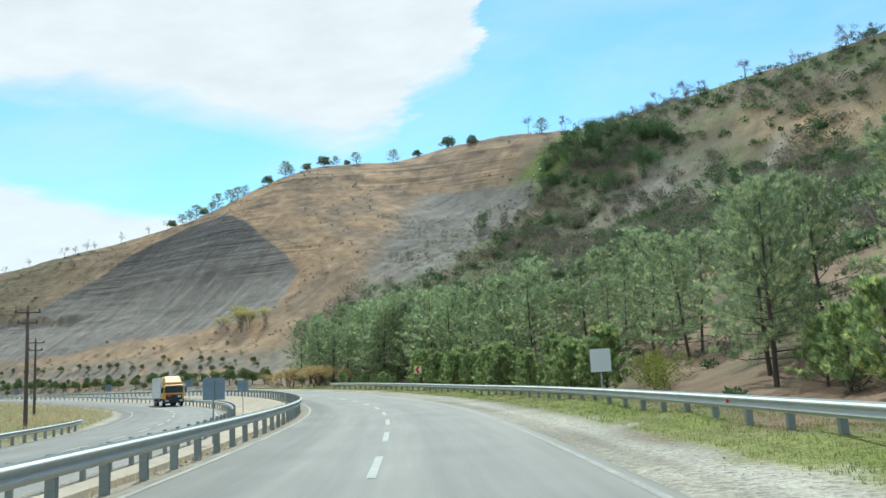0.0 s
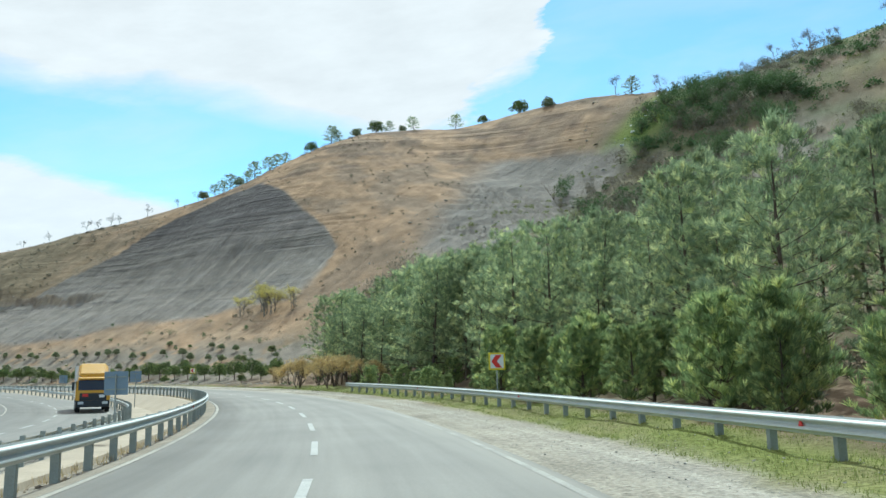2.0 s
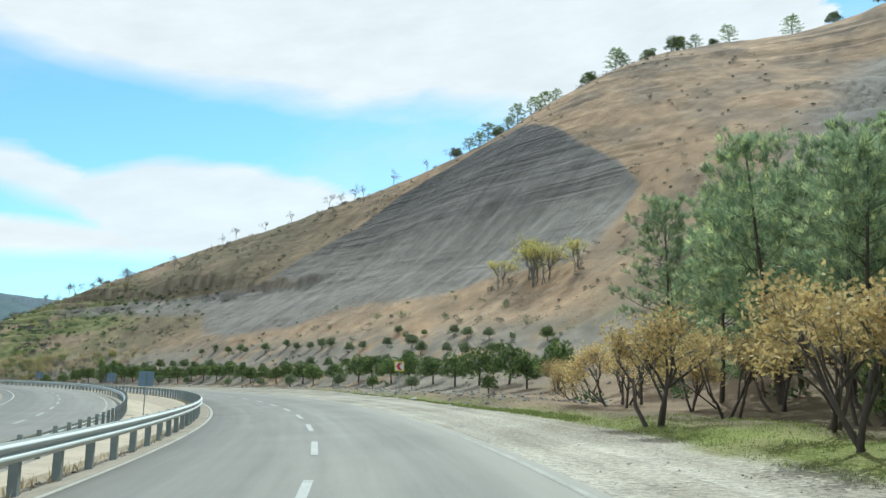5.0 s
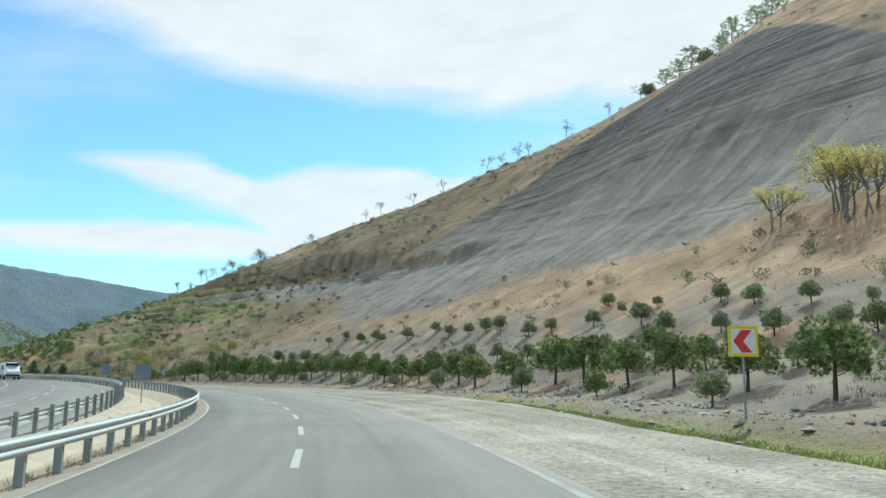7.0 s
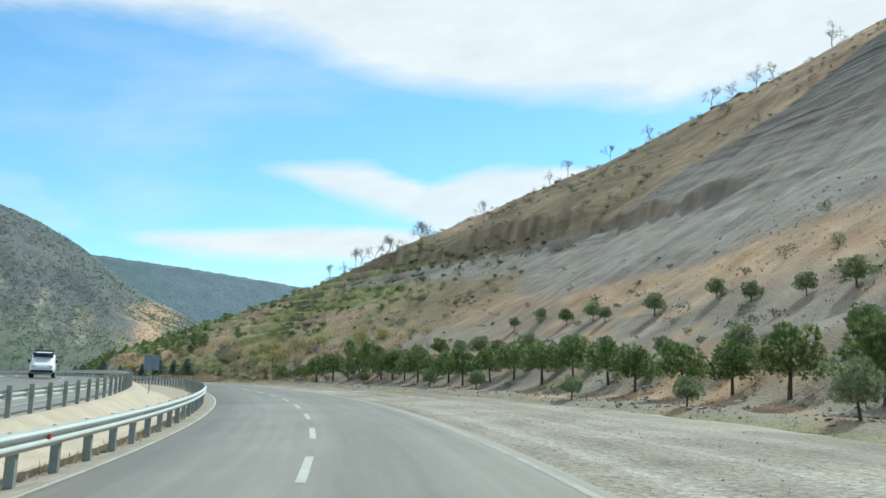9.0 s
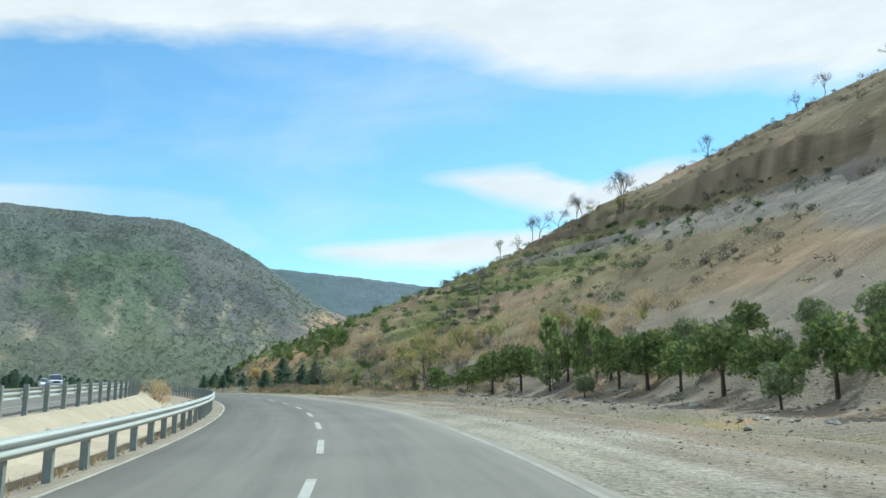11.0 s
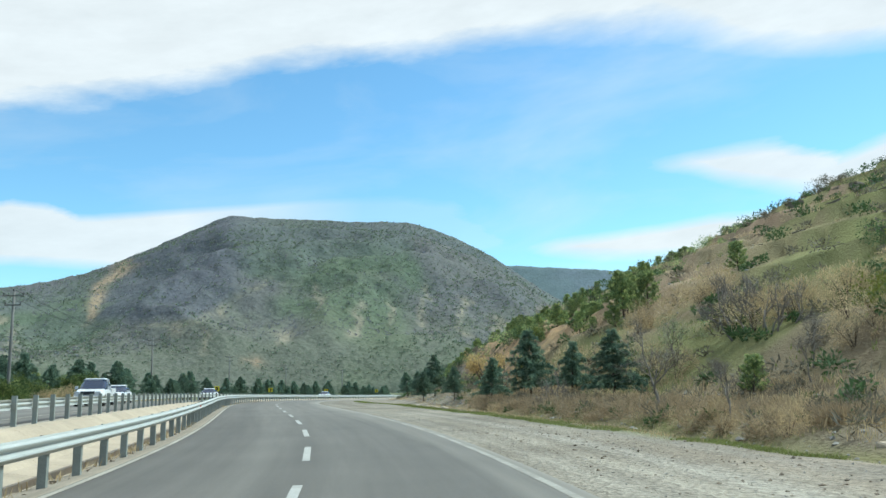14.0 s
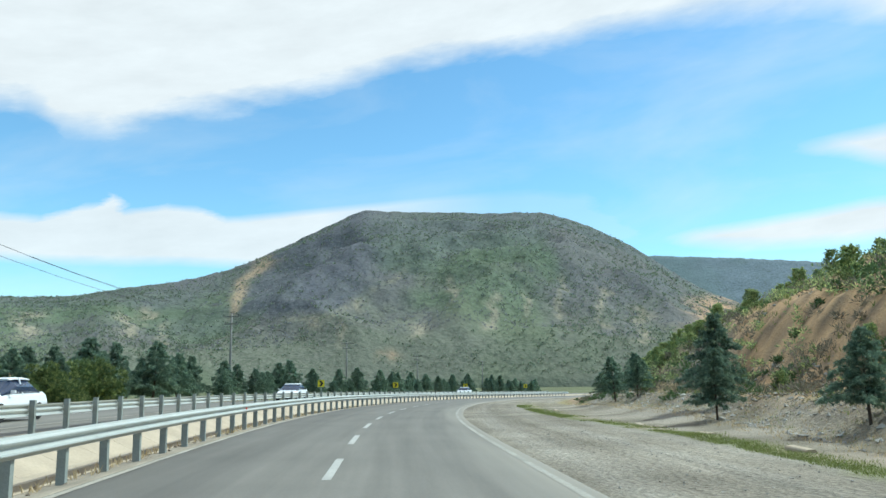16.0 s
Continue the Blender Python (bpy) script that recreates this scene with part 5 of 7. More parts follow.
def shrub(seed, wide, tall, mat, label, name="bush", group="scrub on the hillside", count=900, leaf=0.16, broad=0.045):
    """A low shrub: leaves over several uneven lobes, with gaps."""
    rng = np.random.default_rng(seed)
    lobes = rng.integers(4, 7)
    pts, outs = [], []
    for _ in range(lobes):
        c = np.array([rng.normal() * wide * 0.24, rng.normal() * wide * 0.24, tall * rng.uniform(0.30, 0.6)])
        r = wide * rng.uniform(0.16, 0.30)
        d = rng.normal(size=(count // lobes, 3))
        d /= np.linalg.norm(d, axis=1, keepdims=True)
        rad = rng.uniform(0.45, 1.05, len(d))[:, None] ** 0.6
        p = c + d * rad * np.array([r, r, tall * 0.40])
        pts.append(p)
        outs.append(d + np.array([0, 0, 0.4]))
    pts, outs = np.concatenate(pts), np.concatenate(outs)
    keep = pts[:, 2] > -0.1
    v, f = kites(pts[keep], outs[keep] + 0.6 * rng.normal(size=(keep.sum(), 3)), leaf, broad, rng)
    stems = []
    for _ in range(5):
        tip = np.array([rng.normal() * wide * 0.25, rng.normal() * wide * 0.25, tall * 0.6])
        stems.append(([np.array([0, 0, -0.2]), tip * 0.5, tip], [0.03, 0.02, 0.008]))
    return plant(name, label, "bush", group, wood("stem", stems, M_BARK), (v, f), mat)


def set_out(kind, s, o, size=1.0, turn=None, sink=0.05, rng=random):
    """A copy of a plant on the ground."""
    p = ground_at(s, o, -sink)
    m = pose(p.x, p.y, p.z, rng.uniform(-3, 3), rng.uniform(-3, 3), rng.uniform(0, 360) if turn is None else turn)
    ob = copy_thing(kind, m)
    ob.scale = (size * rng.uniform(0.92, 1.08), size * rng.uniform(0.92, 1.08), size)
    return ob


def done_with(kinds):
    for k in kinds:
        for ob in [*k.children_recursive, k]:
            bpy.data.objects.remove(ob)


PINES = [big_pine(10 + k, 8.5) for k in range(4)]
YOUNGS = [young_pine(20 + k, 2.8) for k in range(3)]
ROUNDS = [round_pine(30 + k, 3.2) for k in range(4)]
PALES = [round_pine(36 + k, 3.0, M_PALE) for k in range(3)]
CEDARS = [cedar(40 + k, 6.0) for k in range(3)]
BARES = [bare_tree(50 + k, 6.5, leaves=(0.34, 0.006, M_TWIG), per=2) for k in range(4)]
POPLARS = [bare_tree(60 + k, 7.0, 4, "slender multi-stemmed tree with pale yellow spring leaves", "poplar", (0.17, 0.06, M_POPLAR), 7, "yellow poplars", None, 0.05) for k in range(2)]
YELLOWS = [bare_tree(65 + k, 5.0, 2, "crooked small tree in yellow-ochre spring leaf", "yellow_tree", (0.12, 0.034, M_BLOSSOM), 24, "yellow trees by the shoulder", M_BARK) for k in range(2)]
OCHRES = [bare_tree(70 + k, 3.9, 3, "forked ochre-leaved young tree by the road edge", "ochre_tree", (0.12, 0.032, M_ORANGE), 18, "ochre trees", M_BARK, 0.30) for k in range(3)]
SLENDER = bare_tree(68, 5.4, 3, "slender tree in thin grey-green leaf by the shoulder", "slender_tree", (0.11, 0.024, M_PALE), 12, "slender trees", M_BARK, 0.05, 0.55)
THICKETS = [bare_tree(75 + k, 3.6, 6, "leafless reddish-grey thicket of thin stems", "thicket", group="bare thickets") for k in range(2)]
DARKS = [shrub(80 + k, 3.4, 2.6, M_BUSH, "dense dark green evergreen shrub on the hill") for k in range(3)]
GREYS = [shrub(90 + k, 3.2, 1.9, M_GREYBUSH, "grey-brown twiggy leafless shrub on the slope", count=800, leaf=0.30, broad=0.018) for k in range(3)]
STRAWS = [shrub(97 + k, 2.8, 2.0, M_STRAW, "pale tan dry brush on the slope", "dry_brush", "dry brush", 1100, 0.34, 0.010) for k in range(2)]
LIMES = [shrub(95 + k, 2.6, 2.2, M_LIME, "yellow-green shrub in fresh spring leaf", count=800, leaf=0.18, broad=0.04) for k in range(2)]

rng = random.Random(4)
# wooded bank: tall pines
spots = [(30, 13.2), (34, 17.6), (36.5, 16.6), (25, 17), (20, 21), (11, 22), (77, 30.5), (75, 29.5), (4, 26), (72, 27.5), (80, 28.5), (69, 25.5), (73, 31.5), (65, 22), (33, 14.5), (28, 18.5), (39, 18), (48, 18), (52, 21), (56, 19.5), (46, 22), (59, 23), (61, 18.5)]
for _ in range(4000):
    s, o = rng.uniform(66, 152), rng.uniform(14.5, 33)
    if o > np.interp(s, [66, 100, 125, 150], [22, 26, 32, 32]) or (s > 138 and o < 20):
        continue
    gap = 2.5 + 0.03 * o
    if all((s - a) ** 2 + (o - b) ** 2 > gap * gap for a, b in spots):
        spots.append((s, o))
    if len(spots) > 130:
        break
for s, o in spots:
    set_out(rng.choice(PINES), s, o, rng.uniform(0.68, 1.2) if s > 60 else rng.uniform(0.78, 0.98), rng=rng)
for s, o, k in ((117, 16.6, 1.25), (121, 21.5, 1.3), (112.5, 16.2, 1.2), (107, 17, 1.15), (125, 19, 1.2), (114, 20.5, 1.3), (119, 24, 1.25)):
    set_out(rng.choice(PINES), s, o, k, rng=rng)
# young pines behind the guardrail
for s in np.arange(43, 86, 1.7):
    set_out(rng.choice(YOUNGS), s + rng.uniform(-0.6, 0.6), rng.uniform(9.6, 12.3), rng.uniform(0.75, 1.15), rng=rng)
for s, o, k in ((24, 12.5, 0.8), (26.5, 13.2, 0.7), (21, 12, 0.9), (17, 12.5, 0.8), (13, 12, 0.8), (96, 12.6, 0.6), (103, 13.5, 0.7), (111, 14.5, 0.65), (90, 11.5, 0.8), (115, 16.2, 0.8), (125, 13.5, 0.5)):
    set_out(rng.choice(YOUNGS), s, o, k, rng=rng)
# low brush behind the rail, under the tall pines
for s in np.arange(86, 116, 1.5):
    set_out(rng.choice(YOUNGS), s + rng.uniform(-0.6, 0.6), rng.uniform(9.3, 13.0), rng.uniform(0.32, 0.62), rng=rng)
for s, o, k in ((41, 12.9, 1.0), (39, 12.0, 0.9), (43.5, 13.4, 0.8)):
    set_out(rng.choice(LIMES), s, o, k, rng=rng)
# ochre trees where the pines end
for s, o, k in ((126, 8.0, 1.1), (118, 8.0, 1.15), (124, 12.0, 0.95), (128.5, 11.4, 0.9), (120.5, 12.6, 0.9), (133, 12.6, 0.85), (130, 14, 1.05), (122, 10.0, 1.0), (135, 10.5, 0.9), (140, 13, 0.85), (146, 13.5, 0.7), (152, 15, 0.65)):
    set_out(rng.choice(OCHRES), s, o, k, rng=rng)
# planted rows of small pines: bold ones at the foot, slight pale ones above
for s in (154, 158.5, 163, 168, 173, 178.5, 183.9, 187.9, 193, 197.6, 203.7, 209.6, 214, 218.4, 222, 225.6, 230, 234, 238.3, 242, 246.5):
    set_out(rng.choice(ROUNDS), s + rng.uniform(-0.4, 0.4), 16.5 + rng.uniform(-0.4, 0.4), rng.uniform(0.82, 1.1), rng=rng)
s = 250.0
while s < 274:
    set_out(rng.choice(ROUNDS), s, 15.6 + rng.uniform(-0.6, 0.6), rng.uniform(0.8, 1.1), rng=rng)
    s += rng.uniform(2.4, 4.2)
for o0, a, b, step, small, large in ((19.5, 160, 290, 5.0, 0.45, 0.75), (24.6, 180, 262, 4.3, 0.45, 0.66), (28.4, 176, 214, 4.5, 0.3, 0.55), (13.6, 160, 290, 13.0, 0.45, 0.65)):
    s = a
    while s < b:
        set_out(rng.choice(PALES if rng.random() < 0.7 else ROUNDS), s, o0 + rng.uniform(-0.7, 0.7), rng.uniform(small, large), rng=rng)
        s += step * rng.uniform(0.6, 1.5)
# yellow poplars over the orange bank
for s, o, k in ((204, 40.6, 0.8), (198, 41, 1.15), (199.5, 42.5, 1.1), (196.5, 42, 1.0), (193, 44, 0.8)):
    set_out(rng.choice(POPLARS), s, o, k, rng=rng)
# shrubs on the bare slope
for s, o, k in ((238, 36, 0.35), (222, 32.6, 0.4), (215, 32.2, 0.5), (231, 30, 0.35), (205, 33, 0.45), (187, 32, 0.5), (196, 35, 0.5), (209, 37, 0.35)):
    set_out(rng.choice(DARKS), s, o, k, rng=rng)
# pines and bare trees along the crest
for s, o, k in ((207, 144, 2.3), (199, 140, 1.9), (186, 150, 1.6), (235, 105, 1.6), (231, 110, 1.4), (228, 114, 1.5), (238, 101, 1.3), (249, 93, 1.9), (252, 91, 1.6), (256, 90, 1.4), (246, 95, 1.5), (222, 121, 1.5), (216, 130, 1.3), (226, 117, 1.0), (261, 89, 1.1), (243, 97, 1.2), (212, 136, 1.1), (234, 106, 1.2), (224, 119, 1.1), (250, 91, 1.3), (254, 90, 1.5), (258, 89.5, 1.2), (244, 95, 1.4)):
    if s < 198 or (s > 207.5 and rng.random() < 0.8):
        ob = set_out(rng.choice(PINES), s, o + 1.5, k * rng.uniform(0.34, 0.46), rng=rng)
        ob.scale = (ob.scale.x * 1.6, ob.scale.y * 1.45, ob.scale.z * 0.85)
    else:
        ob = set_out(rng.choice(PALES + ROUNDS), s, o + 1.5, k * rng.uniform(0.8, 1.1), sink=0.55 * k, rng=rng)
        ob.scale = (ob.scale.x * 1.2, ob.scale.y * 1.1, ob.scale.z)
for s, o, k in ((262, 90, 0.8), (268, 90, 0.7), (276, 89, 0.9), (284, 89, 0.8), (287, 90, 1.0), (290, 89, 0.8), (293, 89, 0.9), (303, 88, 0.8), (317, 85, 0.9), (320, 84, 0.8), (322, 68, 0.7), (330, 60, 1.1), (331.5, 61, 0.9), (339, 60.2, 0.9), (341, 61, 0.8), (346, 61, 0.7), (352, 61, 0.8), (354, 61, 0.75), (357, 60, 0.6), (362, 59, 0.7), (309, 86, 0.7), (328, 34, 0.95), (333, 56, 0.4)):
    set_out(rng.choice(BARES), s, o, k * (1.3 if s > 321 else 1.0), rng=rng)
for s, o, k in ((329.5, 59.5, 0.7), (337, 60, 0.4)):
    set_out(rng.choice(YELLOWS), s, o, k, rng=rng)
for _ in range(34):
    s = rng.uniform(100, 190)
    o = float(np.interp(s, [100, 140, 168, 190], [175, 171, 172, 152])) + rng.uniform(-1, 5)
    set_out(rng.choice(BARES), s, o, rng.uniform(0.7, 1.4), rng=rng)
# scrub on the wooded spur
for _ in range(185):
    s, o = rng.uniform(60, 178), rng.uniform(60, 178)
    kinds = GREYS if rng.random() < 0.5 else DARKS
    if float(fractal(np.array(s / 25), np.array(o / 25), 3, 71)) > 0.42 and abs(s - 126) + 2.2 * abs(o - 143 - 0.45 * (s - 126)) > 24:
        set_out(rng.choice(kinds), s, o, rng.uniform(0.8, 1.9), rng=rng)
for _ in range(66):
    set_out(rng.choice(DARKS), rng.uniform(152, 176), rng.uniform(122, 156), rng.uniform(1.2, 2.1), rng=rng)
# scrub on the slopes past the cutting
for _ in range(110):
    s, o = rng.uniform(285, 430), rng.uniform(15, 62)
    k = DARKS if rng.random() < 0.12 else (GREYS if rng.random() < 0.6 else LIMES)
    if float(fractal(np.array(s / 16), np.array(o / 16), 3, 72)) > 0.46:
        set_out(rng.choice(k), s, o, rng.uniform(0.35, 0.75), rng=rng)
for s, o, k in ((320, 22.3, 0.75), (288, 19.5, 0.6)):
    set_out(DARKS[int(s) % 3], s, o, k, rng=rng)
for s, o, k in ((316, 24, 0.9), (322, 20, 0.8), (327, 27, 0.8), (311, 26, 0.8), (296, 27, 0.8)):
    set_out(rng.choice(LIMES), s, o, k, rng=rng)
# dry brush at the foot of the grassy slope
for _ in range(90):
    s = rng.uniform(286, 352)
    set_out(rng.choice(STRAWS), s, float(np.interp(s, [286, 310, 330, 352], [20, 19.5, 16, 15.5])) + rng.uniform(0, 9.5), rng.uniform(0.55, 1.05), rng=rng)
# small trees beside the shoulder
for s, o, k in ((299.7, 14.3, 0.75), (293.1, 14.1, 0.75), (288, 14.0, 1.05), (285, 14.8, 1.1), (281.4, 16.4, 1.0), (279, 17.5, 1.0), (275.5, 16.2, 0.9), (271, 16.6, 0.9), (283, 18.6, 0.8)):
    set_out(rng.choice(ROUNDS), s, o, k, rng=rng)
for s, o, k in ((302, 14.4, 1.1), (306, 13.4, 0.55), (304, 13.9, 0.6), (314, 19.7, 0.95), (310, 21.5, 0.9), (297, 24, 0.8), (292, 22, 0.75)):
    set_out(rng.choice(YELLOWS), s, o, k, rng=rng)
for s, o, k in ((331.6, 13.7, 0.58), (343, 13.5, 0.72), (346.4, 12.0, 0.48), (340, 14.9, 0.52), (357.9, 12.3, 0.42), (371.6, 13.3, 0.62), (366.4, 11.4, 0.42), (390, 13.6, 0.42), (394, 12.8, 0.5), (402.9, 15.5, 0.5), (426, 14.1, 0.45), (429, 15, 0.4)):
    set_out(rng.choice(CEDARS), s, o, k, rng=rng)
for s, o, k in ((320.5, 10.4, 0.72), (316, 10.2, 0.4), (322, 17.1, 0.5), (281, 15.3, 0.55), (277, 16, 0.5), (321, 16.3, 0.4), (305, 14.2, 0.4), (371, 16.5, 0.45)):
    set_out(rng.choice(BARES), s, o, k, rng=rng)
for s, o, k in ((330, 19.7, 1.1), (331.5, 21, 1.0), (328, 20, 0.8), (303, 17.5, 0.8), (294, 19.5, 0.9), (290, 21.5, 0.9), (299, 21, 0.9), (312, 24.5, 0.8), (305, 22.5, 0.9), (345, 16, 0.7), (334, 12, 0.6), (353, 14.5, 0.6)):
    set_out(rng.choice(THICKETS), s, o, k, rng=rng)
for s, o, k in ((354, 13.8, 1.05),):
    set_out(rng.choice(OCHRES), s, o, k, rng=rng)
for s, o, k in ((351, 23.4, 1.05), (352.5, 24.4, 0.9), (349.5, 24.6, 0.8), (344, 28.5, 0.6), (362, 22.2, 0.6), (363, 28.2, 0.5), (372, 16, 0.3), (369, 18.5, 0.35), (392, 14.6, 0.4), (323, 15.3, 0.45), (358, 24, 0.55), (355, 21.5, 0.55), (366, 25, 0.5)):
    set_out(rng.choice(YOUNGS), s, o, k, rng=rng)
set_out(SLENDER, 333, 17.5, 0.6, rng=rng)
for s, o, k in ((281, 15.0, 1.4), (277.5, 15.6, 1.2)):
    ob = set_out(rng.choice(YOUNGS), s, o, k, rng=rng)
    ob.scale = (ob.scale.x * 0.58, ob.scale.y * 0.58, ob.scale.z)
# dry weeds and brush between the gravel and the conifers
for _ in range(48):
    s = rng.uniform(312, 402) if rng.random() < 0.3 else rng.uniform(312, 350)
    set_out(rng.choice(STRAWS if rng.random() < 0.7 else GREYS), s, float(np.interp(s, EDGE_S, EDGE_O)) + rng.uniform(0.8, 5.0), rng.uniform(0.22, 0.5), rng=rng)
for _ in range(60):
    s, o = rng.uniform(350, 388), rng.uniform(19, 37)
    if o > 19 + (s - 350) * 0.1 and o < 24 + (s - 350) * 0.3:
        set_out(rng.choice(YOUNGS), s, o, rng.uniform(0.28, 0.46), rng=rng)
# young plantation over the next slope
for _ in range(250):
    s, o = rng.uniform(362, 450), rng.uniform(17, 44)
    if s < 398 and o < 23 or o > np.interp(s, [362, 385, 400, 450], [38, 44, 44, 44]):
        continue
    set_out(rng.choice(YOUNGS), s, o, rng.uniform(0.34, 0.58) * (1.0 if o < 26 else 0.8), rng=rng)
# dark conifers beyond the opposite carriageway
for s in np.arange(398, 556, 2.0):
    o = -23.5 - rng.uniform(0, 6)
    set_out(rng.choice(CEDARS), s, o, rng.uniform(0.35, 0.7) * (1.35 if s < 450 else 1.1), rng=rng)
for s in np.arange(328, 402, 1.15):
    if rng.random() < 0.5:
        set_out(rng.choice(ROUNDS), s + rng.uniform(-1, 1), -24.0 - rng.uniform(0, 5), rng.uniform(1.05, 1.5), sink=0.6, rng=rng)
    else:
        set_out(rng.choice(CEDARS), s + rng.uniform(-1, 1), -24.0 - rng.uniform(0, 6), rng.uniform(0.55, 0.86), rng=rng)
for s in np.arange(352, 400, 1.6):
    set_out(rng.choice(ROUNDS), s + rng.uniform(-1, 1), -23.2 - rng.uniform(0, 2.5), rng.uniform(0.8, 1.15), sink=0.9, rng=rng)
for s, o in ((378, -21.2), (379.5, -21.8), (381, -21.4), (377, -22)):
    set_out(rng.choice(STRAWS), s, o, rng.uniform(0.8, 1.1), rng=rng)
for s in np.arange(345, 402, 6.0):
    set_out(rng.choice(CEDARS), s + rng.uniform(-2, 2), -25.0 - rng.uniform(0, 6), rng.uniform(0.5, 0.75), rng=rng)
for s in np.arange(225, 352, 9.0):
    set_out(rng.choice(DARKS), s + rng.uniform(-3, 3), -23 - rng.uniform(0, 10), rng.uniform(0.4, 0.7), rng=rng)
for s, o, k in ((42, -24, 0.8), (48, -25, 0.9), (54, -24.5, 0.9), (60, -26, 0.8), (38, -27, 0.8), (46, -29, 0.9), (66, -27, 0.7)):
    set_out(rng.choice(OCHRES if rng.random() < 0.5 else LIMES), s, o, k, rng=rng)
mountain_woods("far_woods", "grey-green trees and shrubs over the mountain", 26000, M_FARGREEN, 301, 0.42, 2.0, 6.2, 0, 87)
mountain_woods("far_woods", "grey-violet leafless woods over the mountain", 18000, M_FARBARE, 302, 0.42, 2.0, 4.6, 12, 88)
done_with(PINES + YOUNGS + ROUNDS + PALES + CEDARS + BARES + POPLARS + YELLOWS + OCHRES + THICKETS + DARKS + GREYS + LIMES + STRAWS + [SLENDER])

# ---- signs ----


def station_of(x, y):
    i = int(np.argmin((A_X - x) ** 2 + (A_Y - y) ** 2))
    return float(A_S[i]), float((x - A_X[i]) * math.cos(A_H[i]) + (y - A_Y[i]) * math.sin(A_H[i]))


def pipe(name, path, radius, mat, sides=8):
    v, f = [], []
    tube(v, f, path, [radius] * len(path), sides)
    return build(name, v, f, mat, True)


def flat(name, outline, thick, mat):
    """A plate in the xz plane, facing -y."""
    n = len(outline)
    v = [(x, 0, z) for x, z in outline] + [(x, thick, z) for x, z in outline]
    f = [tuple(range(n)), tuple(range(2 * n - 1, n - 1, -1))] + [(j, n + j, n + (j + 1) % n, (j + 1) % n) for j in range(n)]
    me = build(name, v, f, mat)
    bm = bmesh.new()
    bm.from_mesh(me)
    bmesh.ops.recalc_face_normals(bm, faces=bm.faces)
    bm.to_mesh(me)
    bm.free()
    return me


def square(a, b=None):
    b = b or a
    return [(-a / 2, -b / 2), (a / 2, -b / 2), (a / 2, b / 2), (-a / 2, b / 2)]


def chevron_sign(s, o, middle, size, face, arrow, border, label, turn=0.0, point=-1):
    p = ground_at(s, o)
    root = tagged(new("chevron_sign"), label, "road sign", "bend signs")
    root.matrix_basis = pose(p.x, p.y, p.z, 0, 0, math.degrees(heading(s)) + turn)
    part("post", pipe("post", [(0, 0.05, -0.4), (0, 0.05, middle + size * 0.3)], 0.03, M_POST), root, "thin galvanised post")
    plate = part("panel", flat("panel", square(size), 0.02, border), root)
    plate.location = (0, 0, middle)
    if face is not border:
        part("field", flat("field", square(size * 0.8), 0.004, face), plate).location = (0, -0.005, 0)
    k = size * 0.4
    out = [(point * k * 0.85, 0), (point * k * 0.15, k * 0.92), (-point * k * 0.75, k * 0.92), (point * k * 0.02, 0), (-point * k * 0.75, -k * 0.92), (point * k * 0.15, -k * 0.92)]
    part("arrow", flat("arrow", out, 0.004, arrow), plate).location = (0, -0.01, 0)
    return root


chevron_sign(78.6, 7.7, 1.9, 0.76, M_WHITE, M_SIGNRED, M_YELLOW, "square yellow-edged sign with a red chevron on a thin post")
chevron_sign(166.5, 9.6, 1.85, 0.74, M_WHITE, M_SIGNRED, M_YELLOW, "square yellow-edged sign with a red chevron on a thin post", -6)
for s in (440, 469, 502, 534):
    chevron_sign(s, -20.6, 1.9, 0.85, M_YELLOW, M_BLACK, M_YELLOW, "yellow sign with a black chevron beyond the opposite carriageway", 14, 1)

board = tagged(new("blank_sign"), "plain white square board on a thin post behind the guardrail", "road sign")
bp = Vector(place(34.6, 8.05, 0.0))
board.matrix_basis = pose(bp.x, bp.y, bp.z, 0, 0, math.degrees(heading(37)) - 4)
part("post", pipe("post", [(0, 0.05, -0.4), (0, 0.05, 2.2)], 0.035, M_POST), board)
part("panel", flat("panel", square(0.86, 0.95), 0.02, M_WHITE), board).location = (0, 0, 1.8)

for s in (38, 79, 123.5, 164, 207, 249):
    p = Vector(place(s, float(np.interp(s, [79, 123.5, 164], [-8.35, -7.9, -8.2])), float(np.interp(s, [79, 121, 164, 200], [0.4, 0.55, 0.35, 0.0]))))
    back = tagged(new("sign_seen_from_behind"), "blue-grey back of a square sign on a pole in the drain", "road sign", "median signs")
    back.matrix_basis = pose(p.x, p.y, p.z, 0, random.uniform(-2, 2), math.degrees(heading(s)) + random.uniform(-14, 4))
    part("post", pipe("post", [(0, 0, -1.4), (0, 0, 2.2)], 0.035, M_POST), back)
    plate = part("panel", flat("panel", square(0.95, 0.95), 0.02, M_SIGNBACK), back)
    plate.location = (0, 0.04, 1.85)
    for z in (-0.25, 0.25):
        bm = bmesh.new()
        box(bm, (0.8, 0.03, 0.05), (0, -0.015, z), bevel=0.005)
        part("bracket", from_bm("bracket", bm, M_POST), plate)

# ---- power line ----


